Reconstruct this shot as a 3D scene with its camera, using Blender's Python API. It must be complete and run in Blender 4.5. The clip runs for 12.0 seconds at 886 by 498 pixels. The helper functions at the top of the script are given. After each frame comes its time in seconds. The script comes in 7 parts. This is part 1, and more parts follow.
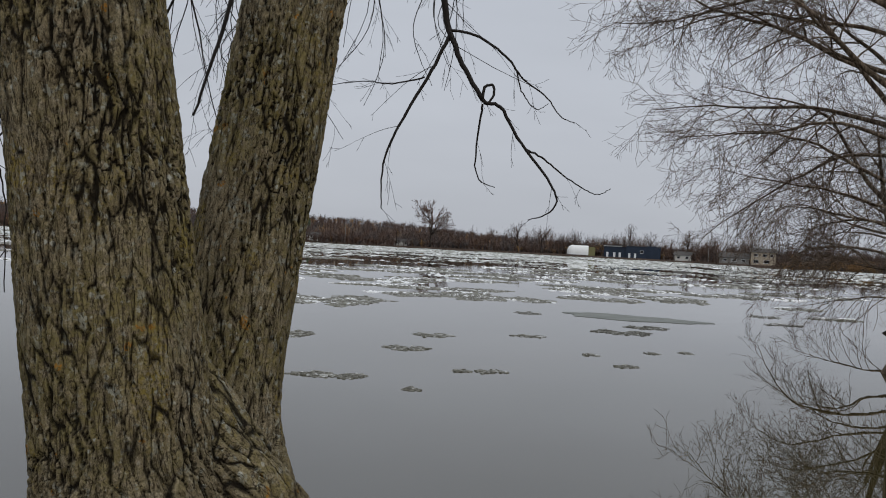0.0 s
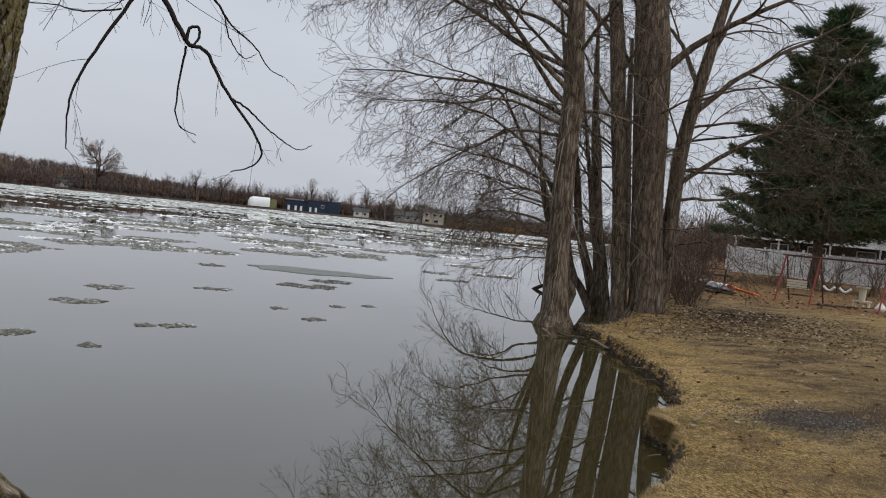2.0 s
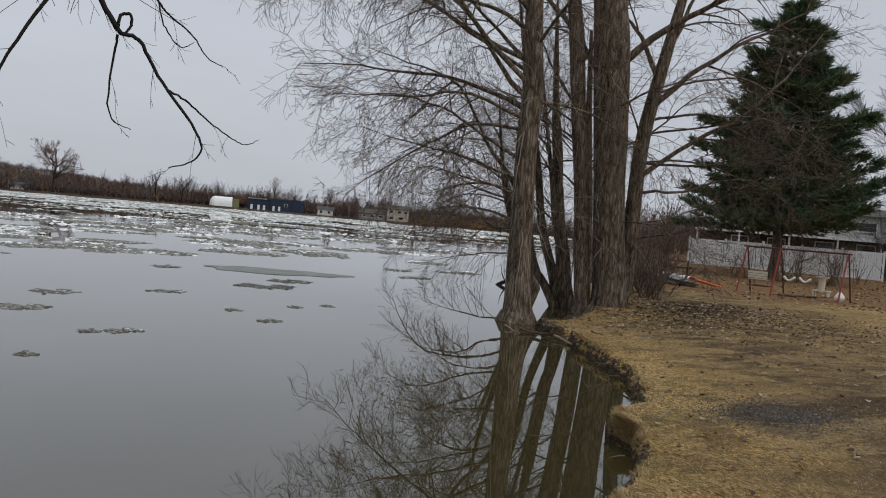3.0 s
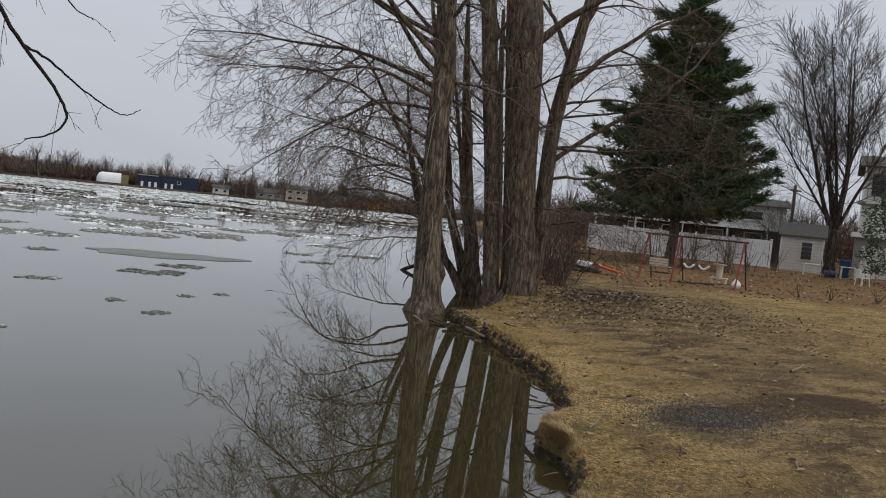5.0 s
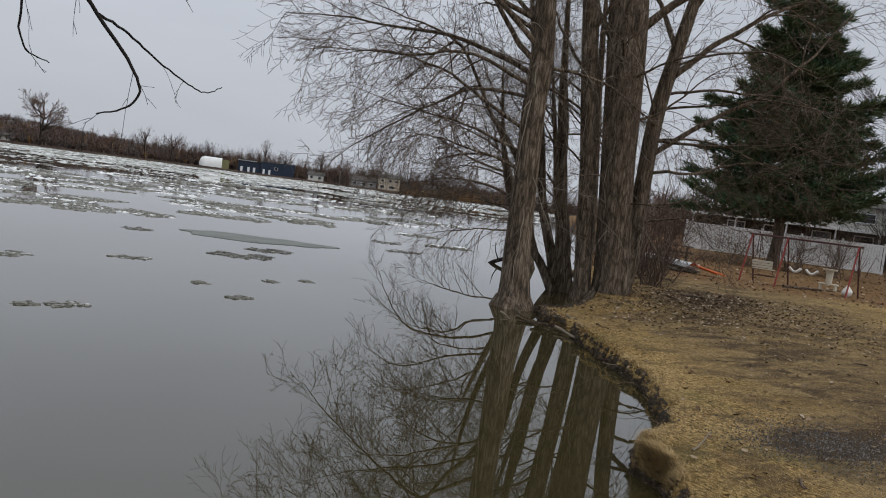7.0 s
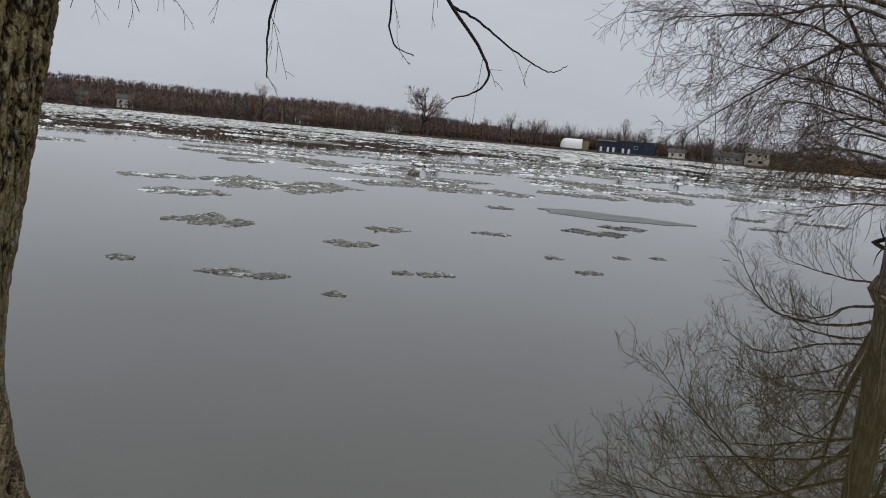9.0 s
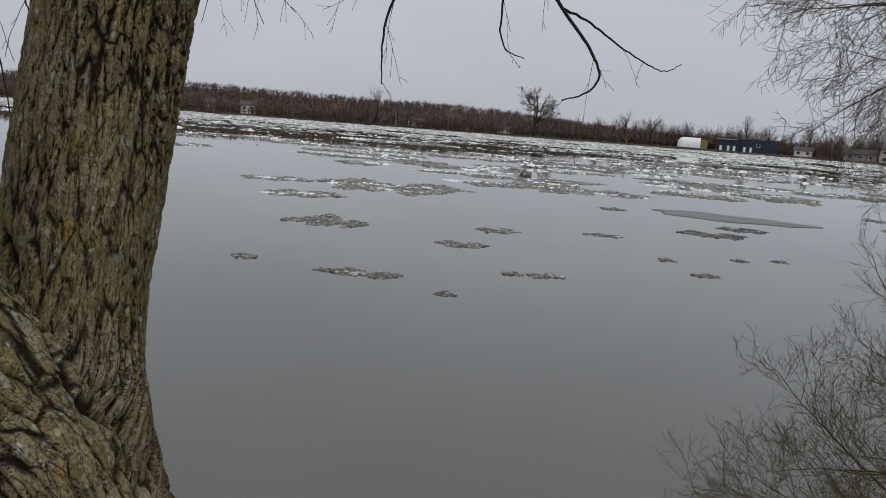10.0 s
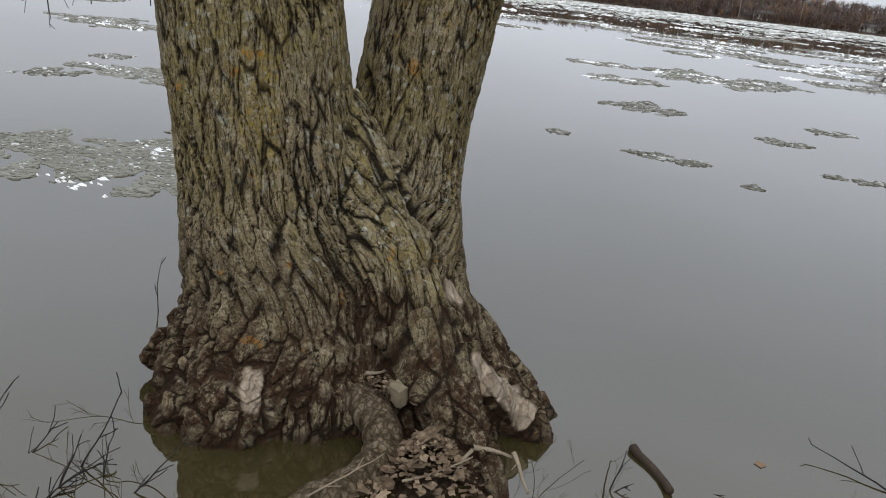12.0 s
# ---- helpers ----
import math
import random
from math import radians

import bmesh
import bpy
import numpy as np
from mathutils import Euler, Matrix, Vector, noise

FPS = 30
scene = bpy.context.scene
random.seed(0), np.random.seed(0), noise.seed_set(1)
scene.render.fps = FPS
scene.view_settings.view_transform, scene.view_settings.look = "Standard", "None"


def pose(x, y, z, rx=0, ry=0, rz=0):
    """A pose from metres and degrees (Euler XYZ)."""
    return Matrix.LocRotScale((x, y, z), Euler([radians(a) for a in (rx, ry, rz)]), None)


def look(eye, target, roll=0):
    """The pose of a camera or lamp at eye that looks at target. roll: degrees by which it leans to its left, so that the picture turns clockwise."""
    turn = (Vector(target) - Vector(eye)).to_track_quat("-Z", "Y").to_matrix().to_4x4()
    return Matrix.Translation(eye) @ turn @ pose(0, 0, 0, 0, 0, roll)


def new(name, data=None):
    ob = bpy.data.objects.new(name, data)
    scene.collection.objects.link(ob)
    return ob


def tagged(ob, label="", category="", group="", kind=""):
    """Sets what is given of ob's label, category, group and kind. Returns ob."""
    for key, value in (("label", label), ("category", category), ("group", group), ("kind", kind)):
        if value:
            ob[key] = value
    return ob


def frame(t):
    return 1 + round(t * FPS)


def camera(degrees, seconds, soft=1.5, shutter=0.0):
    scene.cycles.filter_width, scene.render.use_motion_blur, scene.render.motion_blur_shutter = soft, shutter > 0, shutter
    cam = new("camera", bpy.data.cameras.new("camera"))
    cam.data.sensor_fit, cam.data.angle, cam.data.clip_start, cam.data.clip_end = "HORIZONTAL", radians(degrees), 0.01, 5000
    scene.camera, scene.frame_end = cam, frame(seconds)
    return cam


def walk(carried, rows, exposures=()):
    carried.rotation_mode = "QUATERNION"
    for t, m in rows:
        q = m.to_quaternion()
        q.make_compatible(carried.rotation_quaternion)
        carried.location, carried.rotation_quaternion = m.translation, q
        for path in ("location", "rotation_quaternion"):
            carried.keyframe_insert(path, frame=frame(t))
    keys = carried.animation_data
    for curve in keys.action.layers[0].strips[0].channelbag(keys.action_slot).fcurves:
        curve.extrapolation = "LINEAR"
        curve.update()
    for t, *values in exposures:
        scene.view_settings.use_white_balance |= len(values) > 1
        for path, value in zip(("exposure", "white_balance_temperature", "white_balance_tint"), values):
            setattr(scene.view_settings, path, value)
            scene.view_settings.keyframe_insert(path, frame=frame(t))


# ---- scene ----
cam = camera(57.4, 12.0, 1.0)
PATH = [
    (0, (-0.43, -0.099, 2.128), (-0.456, 1.9, 2.119), 3.1),
    (0.3, (-0.461, -0.088, 2.116), (-0.416, 1.912, 2.077), 3.3),
    (0.5, (-0.491, -0.089, 2.108), (-0.419, 1.908, 2.033), 3.4),
    (0.8, (-0.557, -0.084, 2.111), (-0.305, 1.897, 2.013), 4.5),
    (1, (-0.595, -0.113, 2.117), (-0.201, 1.846, 2.026), 4.9),
    (1.5, (-0.664, -0.134, 2.118), (-0.048, 1.767, 2.042), 5.6),
    (2, (-0.67, -0.149, 2.136), (0.072, 1.707, 2.072), 5.8),
    (2.5, (-0.584, -0.037, 2.124), (0.184, 1.809, 2.06), 5.8),
    (3, (-0.416, 0.147, 2.134), (0.405, 1.97, 2.07), 4.9),
    (3.2, (-0.367, 0.235, 2.137), (0.463, 2.054, 2.068), 5.0),
    (4.8, (-0.199, 1.032, 2.181), (0.839, 2.74, 2.096), 5.7),
    (5, (-0.135, 1.095, 2.184), (0.907, 2.8, 2.098), 5.8),
    (5.5, (0.099, 1.223, 2.215), (1.141, 2.928, 2.126), 5.6),
    (6, (0.209, 1.328, 2.205), (1.244, 3.036, 2.105), 5.4),
    (6.5, (0.199, 1.496, 2.178), (1.217, 3.215, 2.081), 6.9),
    (7, (0.182, 1.671, 2.173), (1.033, 3.476, 2.041), 7.5),
    (7.5, (0.212, 1.679, 2.16), (0.834, 3.572, 1.984), 7.4),
    (7.7, (0.218, 1.669, 2.156), (0.727, 3.592, 1.949), 7.5),
    (9.3, (0.352, 1.563, 2.141), (0.338, 3.543, 1.86), 4.9),
    (9.5, (0.361, 1.551, 2.144), (0.341, 3.531, 1.863), 4.8),
    (10, (0.348, 1.474, 2.152), (0.089, 3.434, 1.853), 4.4),
    (10.2, (0.312, 1.462, 2.152), (-0.167, 3.378, 1.838), 4.2),
    (10.5, (0.327, 1.339, 2.146), (-0.441, 3.156, 1.816), 3.2),
    (11, (0.365, 1.11, 2.108), (-0.596, 2.825, 1.741), 4.6),
    (11.5, (0.458, 1.039, 2.071), (-0.494, 2.727, 1.579), 6.2),
    (12, (0.624, 1.007, 2.05), (-0.296, 2.67, 1.425), 6.5),
]
EXPOSURE = [(0, 0.12), (0.5, 0.25), (1, 0.31), (2.5, 0.36), (3.2, 0.20), (5, 0.24), (7.5, 0.22), (9.5, 0.13), (10.5, 0.11), (11, 0.21), (11.5, 0.52), (12, 0.75)]
walk(cam, [(t, look(eye, target, roll)) for t, eye, target, roll in PATH], EXPOSURE)

# ---------- light: an overcast spring day ----------
world = bpy.data.worlds.new("overcast_sky")
scene.world = world
world.use_nodes = True
wn = world.node_tree
wn.nodes.clear()
w_out = wn.nodes.new("ShaderNodeOutputWorld")
w_bg = wn.nodes.new("ShaderNodeBackground")
w_sky = wn.nodes.new("ShaderNodeTexSky")
w_sky.sky_type = 'NISHITA'
w_sky.sun_disc = False
w_sky.sun_elevation = radians(38)
w_sky.sun_rotation = radians(150)
w_sky.dust_density = 3.0
w_scale = wn.nodes.new("ShaderNodeVectorMath")
w_scale.operation = 'SCALE'
w_scale.inputs["Scale"].default_value = 0.05
w_hsv = wn.nodes.new("ShaderNodeHueSaturation")
w_hsv.inputs["Saturation"].default_value = 0.25
w_tc = wn.nodes.new("ShaderNodeTexCoord")
w_sep = wn.nodes.new("ShaderNodeSeparateXYZ")
w_ramp = wn.nodes.new("ShaderNodeValToRGB")
w_ramp.color_ramp.elements[0].position = 0.0
w_ramp.color_ramp.elements[0].color = (0.475, 0.50, 0.55, 1)
w_ramp.color_ramp.elements[1].position = 1.0
w_ramp.color_ramp.elements[1].color = (0.95, 0.97, 1.0, 1)
e_mid = w_ramp.color_ramp.elements.new(0.30)
e_mid.color = (0.505, 0.54, 0.605, 1)
w_noise = wn.nodes.new("ShaderNodeTexNoise")
w_noise.inputs["Scale"].default_value = 2.2
w_noise.inputs["Detail"].default_value = 4
w_map = wn.nodes.new("ShaderNodeMapping")
w_map.inputs["Scale"].default_value = (1.0, 1.0, 4.0)
w_nr = wn.nodes.new("ShaderNodeMapRange")
w_nr.inputs["From Min"].default_value = 0.3
w_nr.inputs["From Max"].default_value = 0.7
w_nr.inputs["To Min"].default_value = 0.94
w_nr.inputs["To Max"].default_value = 1.06
w_cl = wn.nodes.new("ShaderNodeVectorMath")
w_cl.operation = 'SCALE'
w_mix = wn.nodes.new("ShaderNodeMix")
w_mix.data_type = 'RGBA'
w_mix.inputs[0].default_value = 0.85
wl = wn.links.new
wl(w_sky.outputs[0], w_scale.inputs[0])
wl(w_scale.outputs[0], w_hsv.inputs["Color"])
wl(w_tc.outputs["Generated"], w_sep.inputs[0])
wl(w_sep.outputs["Z"], w_ramp.inputs[0])
wl(w_tc.outputs["Generated"], w_map.inputs[0])
wl(w_map.outputs[0], w_noise.inputs["Vector"])
wl(w_noise.outputs[0], w_nr.inputs[0])
wl(w_ramp.outputs[0], w_cl.inputs[0])
wl(w_nr.outputs[0], w_cl.inputs["Scale"])
wl(w_hsv.outputs[0], w_mix.inputs[6])
wl(w_cl.outputs[0], w_mix.inputs[7])
wl(w_mix.outputs[2], w_bg.inputs[0])
w_bg.inputs[1].default_value = 1.0
wl(w_bg.outputs[0], w_out.inputs[0])

sun = new("sun", bpy.data.lights.new("sun", 'SUN'))
sun.data.energy = 0.6
sun.data.angle = radians(25)
sun.data.color = (1.0, 0.97, 0.93)
sun.matrix_world = look((0, 0, 50), (Vector((0, 0, 50)) - Vector((math.sin(radians(150)) * math.cos(radians(38)), math.cos(radians(150)) * math.cos(radians(38)), math.sin(radians(38))))))

# ---------- small tools ----------


def obj(name, verts, faces, material, parent=None, label="", smooth=False):
    """One mesh object from plain lists."""
    me = bpy.data.meshes.new(name)
    me.from_pydata(verts, [], faces)
    if material is not None:
        me.materials.append(material)
    if smooth:
        me.polygons.foreach_set("use_smooth", [True] * len(me.polygons))
    me.update()
    ob = new(name, me)
    if parent is not None:
        ob.parent = parent
    if label:
        tagged(ob, label)
    return ob


def part(name, bm, material, parent, label="", smooth=False):
    """One bmesh as one mesh object under a thing or a part."""
    me = bpy.data.meshes.new(name)
    bm.to_mesh(me)
    bm.free()
    if material is not None:
        me.materials.append(material)
    if smooth:
        me.polygons.foreach_set("use_smooth", [True] * len(me.polygons))
    ob = new(name, me)
    ob.parent = parent
    if label:
        tagged(ob, label)
    return ob


def box(bm, cx, cy, cz, sx, sy, sz, rz=0.0, bevel=0.0):
    """A box with its centre and full sizes, turned about z, its edges bevelled."""
    r = bmesh.ops.create_cube(bm, size=1.0)
    vs = r["verts"]
    bmesh.ops.scale(bm, verts=vs, vec=(sx, sy, sz))
    if bevel:
        es = list({e for v in vs for e in v.link_edges})
        b = bmesh.ops.bevel(bm, geom=es, offset=bevel, segments=1, affect='EDGES')
        vs = list({v for f in b["faces"] for v in f.verts} | {v for v in vs if v.is_valid})
    bmesh.ops.rotate(bm, verts=vs, cent=(0, 0, 0), matrix=Matrix.Rotation(rz, 3, 'Z'))
    bmesh.ops.translate(bm, verts=vs, vec=(cx, cy, cz))
    return vs


def rod(bm, a, b, r0, r1=None, sides=8):
    """A round bar from a to b."""
    a, b = Vector(a), Vector(b)
    r1 = r0 if r1 is None else r1
    q = (b - a).to_track_quat('Z', 'Y').to_matrix()
    rings = []
    for p, r in ((a, r0), (b, r1)):
        rings.append([bm.verts.new(p + q @ Vector((r * math.cos(2 * math.pi * k / sides), r * math.sin(2 * math.pi * k / sides), 0))) for k in range(sides)])
    for k in range(sides):
        bm.faces.new((rings[0][k], rings[0][(k + 1) % sides], rings[1][(k + 1) % sides], rings[1][k]))
    bm.faces.new(rings[0][::-1])
    bm.faces.new(rings[1])


class Tubes:
    """Gathers tapered tubes, the limbs and twigs of a tree, into one mesh."""

    def __init__(self):
        self.v, self.f = [], []

    def add(self, pts, radii, sides):
        n0 = len(self.v)
        last = None
        for i, p in enumerate(pts):
            a = pts[max(i - 1, 0)]
            b = pts[min(i + 1, len(pts) - 1)]
            t = (b - a).normalized()
            if last is None:
                u = t.orthogonal().normalized()
            else:
                u = (last - t * last.dot(t))
                u = u.normalized() if u.length > 1e-6 else t.orthogonal().normalized()
            last = u
            w = t.cross(u)
            r = radii[i]
            for k in range(sides):
                an = 2 * math.pi * k / sides
                c, s = r * math.cos(an), r * math.sin(an)
                self.v.append((p.x + u.x * c + w.x * s, p.y + u.y * c + w.y * s, p.z + u.z * c + w.z * s))
        for i in range(len(pts) - 1):
            for k in range(sides):
                a = n0 + i * sides + k
                b = n0 + i * sides + (k + 1) % sides
                self.f.append((a, b, b + sides, a + sides))
        e = n0 + (len(pts) - 1) * sides
        self.f.append(tuple(range(e, e + sides)))

    def make(self, name, material, parent=None, label=""):
        return obj(name, self.v, self.f, material, parent, label, smooth=True)


def wander(rng, p, d, length, n, bend, droop, curl=0.0):
    """A limb's line: it wanders, and sags or rises on the way."""
    pts = [Vector(p)]
    d = Vector(d).normalized()
    step = length / n
    for i in range(n):
        d = d + Vector((rng.gauss(0, bend), rng.gauss(0, bend), rng.gauss(0, bend) - droop + curl * (i / n) ** 2))
        d.normalize()
        pts.append(pts[-1] + d * step)
    return pts


def sprout(rng, tubes, pts, r0, levels, k=0, low=0.15, thin=0.0028):
    """Side branches along a line, and theirs in turn. levels: rows of
    (count, length, spread of length, angle, droop, radius share, segments, sides, bend, curl)."""
    if k >= len(levels):
        return
    count, length, spread, angle, droop, share, seg, sides, bend, curl = levels[k]
    n = len(pts) - 1
    for j in range(count):
        f = low + (1 - low) * (j + rng.random()) / count
        x = f * n
        i = min(int(x), n - 1)
        p = pts[i].lerp(pts[i + 1], x - i)
        t = (pts[i + 1] - pts[i]).normalized()
        side = t.orthogonal().normalized()
        side.rotate(Matrix.Rotation(rng.uniform(0, 2 * math.pi), 3, t))
        a = radians(angle) * rng.uniform(0.6, 1.3)
        d = t * math.cos(a) + side * math.sin(a)
        le = length * rng.uniform(1 - spread, 1 + spread) * (1.15 - 0.6 * f)
        r = max(r0 * (1 - 0.75 * f) * share, thin)
        line = wander(rng, p, d, le, seg, bend, droop, curl)
        tubes[min(k, len(tubes) - 1)].add(line, [max(r * (1 - 0.8 * m / seg), thin * 0.75) for m in range(seg + 1)], sides)
        sprout(rng, tubes, line, r, levels, k + 1, 0.15, thin)


# ---------- materials ----------


class Nodes:
    """A short way to write a node material."""

    def __init__(self, name, rough=0.8, spec=0.3):
        self.m = bpy.data.materials.new(name)
        self.m.use_nodes = True
        self.t = self.m.node_tree
        self.b = self.t.nodes["Principled BSDF"]
        self.b.inputs["Roughness"].default_value = rough
        self.b.inputs["Specular IOR Level"].default_value = spec
        self.tc = self.t.nodes.new("ShaderNodeTexCoord")

    def link(self, a, b):
        self.t.links.new(a, b)

    def coords(self, scale=(1, 1, 1), rot=(0, 0, 0)):
        n = self.t.nodes.new("ShaderNodeMapping")
        n.inputs["Scale"].default_value = scale
        n.inputs["Rotation"].default_value = rot
        self.link(self.tc.outputs["Object"], n.inputs["Vector"])
        return n.outputs[0]

    def noise(self, scale, detail=4, rough=0.55, stretch=(1, 1, 1), warp=0.0):
        n = self.t.nodes.new("ShaderNodeTexNoise")
        n.inputs["Scale"].default_value = scale
        n.inputs["Detail"].default_value = detail
        n.inputs["Roughness"].default_value = rough
        n.inputs["Distortion"].default_value = warp
        self.link(self.coords(stretch), n.inputs["Vector"])
        return n.outputs[0]

    def cells(self, scale, stretch=(1, 1, 1), feature='F1'):
        n = self.t.nodes.new("ShaderNodeTexVoronoi")
        n.feature = feature
        n.inputs["Scale"].default_value = scale
        self.link(self.coords(stretch), n.inputs["Vector"])
        return n.outputs[0]

    def edges(self, scale, stretch=(1, 1, 1), warp=0.05):
        """Distance to the edge of warped cells, for cracks between plates."""
        w = self.t.nodes.new("ShaderNodeTexNoise")
        w.inputs["Scale"].default_value = 9.0
        w.inputs["Detail"].default_value = 4
        self.link(self.tc.outputs["Object"], w.inputs["Vector"])
        k = self.t.nodes.new("ShaderNodeVectorMath")
        k.operation = 'MULTIPLY_ADD'
        k.inputs[1].default_value = (warp * 4, warp * 4, warp * 4)
        self.link(w.outputs["Color"], k.inputs[0])
        self.link(self.tc.outputs["Object"], k.inputs[2])
        m = self.t.nodes.new("ShaderNodeMapping")
        m.inputs["Scale"].default_value = stretch
        self.link(k.outputs[0], m.inputs["Vector"])
        n = self.t.nodes.new("ShaderNodeTexVoronoi")
        n.feature = 'DISTANCE_TO_EDGE'
        n.inputs["Scale"].default_value = scale
        self.link(m.outputs[0], n.inputs["Vector"])
        return n.outputs["Distance"]

    def ramp(self, fac, *stops):
        n = self.t.nodes.new("ShaderNodeValToRGB")
        els = n.color_ramp.elements
        while len(els) < len(stops):
            els.new(0.5)
        for el, (pos, col) in zip(els, stops):
            el.position = pos
            el.color = (*col, 1) if len(col) == 3 else (col[0], col[0], col[0], 1)
        self.link(fac, n.inputs[0])
        return n.outputs[0]

    def mix(self, fac, a, b, mode='MIX'):
        n = self.t.nodes.new("ShaderNodeMix")
        n.data_type = 'RGBA'
        n.blend_type = mode
        for sock, v in ((n.inputs[0], fac), (n.inputs[6], a), (n.inputs[7], b)):
            if isinstance(v, tuple):
                sock.default_value = (*v, 1)
            elif isinstance(v, (int, float)):
                sock.default_value = v
            else:
                self.link(v, sock)
        return n.outputs[2]

    def math(self, op, a, b=0.0):
        n = self.t.nodes.new("ShaderNodeMath")
        n.operation = op
        for sock, v in ((n.inputs[0], a), (n.inputs[1], b)):
            if isinstance(v, (int, float)):
                sock.default_value = v
            else:
                self.link(v, sock)
        return n.outputs[0]

    def color(self, c):
        if isinstance(c, tuple):
            self.b.inputs["Base Color"].default_value = (*c, 1)
        else:
            self.link(c, self.b.inputs["Base Color"])
        return self

    def bump(self, height, strength, dist):
        n = self.t.nodes.new("ShaderNodeBump")
        n.inputs["Strength"].default_value = strength
        n.inputs["Distance"].default_value = dist
        self.link(height, n.inputs["Height"])
        self.link(n.outputs[0], self.b.inputs["Normal"])
        return self

    def island(self):
        n = self.t.nodes.new("ShaderNodeNewGeometry")
        return n.outputs["Random Per Island"]

    def one(self):
        n = self.t.nodes.new("ShaderNodeObjectInfo")
        return n.outputs["Random"]


def plain(name, color, rough=0.6, spec=0.3, vary=0.12, scale=6.0, metal=0.0, bump=0.0):
    """Paint, plastic or metal with a little grime in it."""
    n = Nodes(name, rough, spec)
    f = n.noise(scale, 5, 0.6)
    d = tuple(c * (1 - vary) for c in color)
    u = tuple(min(c * (1 + vary), 0.9) for c in color)
    c = n.mix(n.ramp(n.noise(scale * 7, 3), (0.35, (0,)), (0.75, (1,))), n.ramp(f, (0.3, d), (0.7, u)), tuple(c * (1 - 0.6 * vary) for c in color))
    n.color(c)
    n.b.inputs["Metallic"].default_value = metal
    if bump:
        n.bump(n.noise(scale * 5, 3), 0.4, bump)
    return n.m


def bark_material(name, dark, mid, light, moss=0.0, lichen=0.0, scale=1.0, bump=0.02, cracks=True):
    """Furrowed bark: upright plates with dark cracks, lichen and moss where it has them."""
    n = Nodes(name, 0.92, 0.15)
    plates = n.noise(9 * scale, 6, 0.62, (1, 1, 0.22), 0.6)
    fine = n.noise(45 * scale, 5, 0.65, (1, 1, 0.45))
    base = n.ramp(plates, (0.34, dark), (0.47, mid), (0.66, light))
    base = n.mix(0.55, base, n.ramp(fine, (0.3, (0.35,)), (0.7, (1.0,))), 'MULTIPLY')
    if cracks:
        base = n.mix(n.ramp(n.edges(13 * scale, (1, 1, 0.14), 0.012), (0.0, (0.8,)), (0.18, (0,))), base, dark)
    if moss:
        m = n.ramp(n.math('MULTIPLY', n.noise(2.1, 4, 0.6), n.noise(26, 4, 0.7)), (0.25, (0,)), (0.36, (moss,)))
        base = n.mix(m, base, (0.105, 0.105, 0.03))
    if lichen:
        l = n.ramp(n.noise(38, 5, 0.72), (0.60, (0,)), (0.68, (lichen,)))
        l = n.math('MULTIPLY', l, n.ramp(n.noise(3.1, 3), (0.42, (0.1,)), (0.6, (1.0,))))
        base = n.mix(l, base, (0.30, 0.31, 0.26))
    n.color(base)
    n.bump(n.math('ADD', plates, n.math('MULTIPLY', fine, 0.35)), 0.8, bump)
    return n.m


n_ = Nodes("bark_lichened", 0.92, 0.12)
# the bark's own coordinates: round the trunk and down along it
skin = n_.t.nodes.new("ShaderNodeAttribute")
skin.attribute_name = "skin"


def bark_noise(scale, stretch, detail=4, rough=0.6, warp=0.0):
    k = n_.t.nodes.new("ShaderNodeMapping")
    k.inputs["Scale"].default_value = (1, stretch, 1)
    n_.link(skin.outputs["Vector"], k.inputs["Vector"])
    q = n_.t.nodes.new("ShaderNodeTexNoise")
    for name, v in (("Scale", scale), ("Detail", detail), ("Roughness", rough), ("Distortion", warp)):
        q.inputs[name].default_value = v
    n_.link(k.outputs[0], q.inputs["Vector"])
    return q.outputs[0]


flake = bark_noise(26, 0.42, 5, 0.62, 0.4)
grain = n_.noise(150, 4, 0.7, (1, 1, 0.7))
streak = bark_noise(9, 0.14, 4, 0.6)
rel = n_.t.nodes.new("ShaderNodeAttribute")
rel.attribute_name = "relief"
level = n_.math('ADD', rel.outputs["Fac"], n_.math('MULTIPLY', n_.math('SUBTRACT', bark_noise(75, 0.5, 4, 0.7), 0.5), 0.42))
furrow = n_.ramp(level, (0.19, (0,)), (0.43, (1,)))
where = n_.t.nodes.new("ShaderNodeSeparateXYZ")
n_.link(n_.tc.outputs["Object"], where.inputs[0])
high = n_.ramp(n_.math('ADD', n_.math('MULTIPLY', where.outputs[2], 0.8), n_.math('MULTIPLY', n_.math('SUBTRACT', n_.noise(5, 4), 0.5), 0.5)), (0.30, (0.0,)), (0.74, (1,)))
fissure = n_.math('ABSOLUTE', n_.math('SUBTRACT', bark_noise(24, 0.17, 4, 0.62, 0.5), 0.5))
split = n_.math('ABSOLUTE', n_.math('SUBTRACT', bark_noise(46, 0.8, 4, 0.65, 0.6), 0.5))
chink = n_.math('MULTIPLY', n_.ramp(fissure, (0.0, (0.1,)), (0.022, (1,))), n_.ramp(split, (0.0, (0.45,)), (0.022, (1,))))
bark = n_.ramp(flake, (0.28, (0.155, 0.122, 0.073)), (0.45, (0.27, 0.220, 0.140)), (0.60, (0.35, 0.296, 0.198)), (0.75, (0.46, 0.405, 0.30)))
bark = n_.mix(0.8, bark, n_.ramp(grain, (0.36, (0.34,)), (0.62, (1.22,))), 'MULTIPLY')
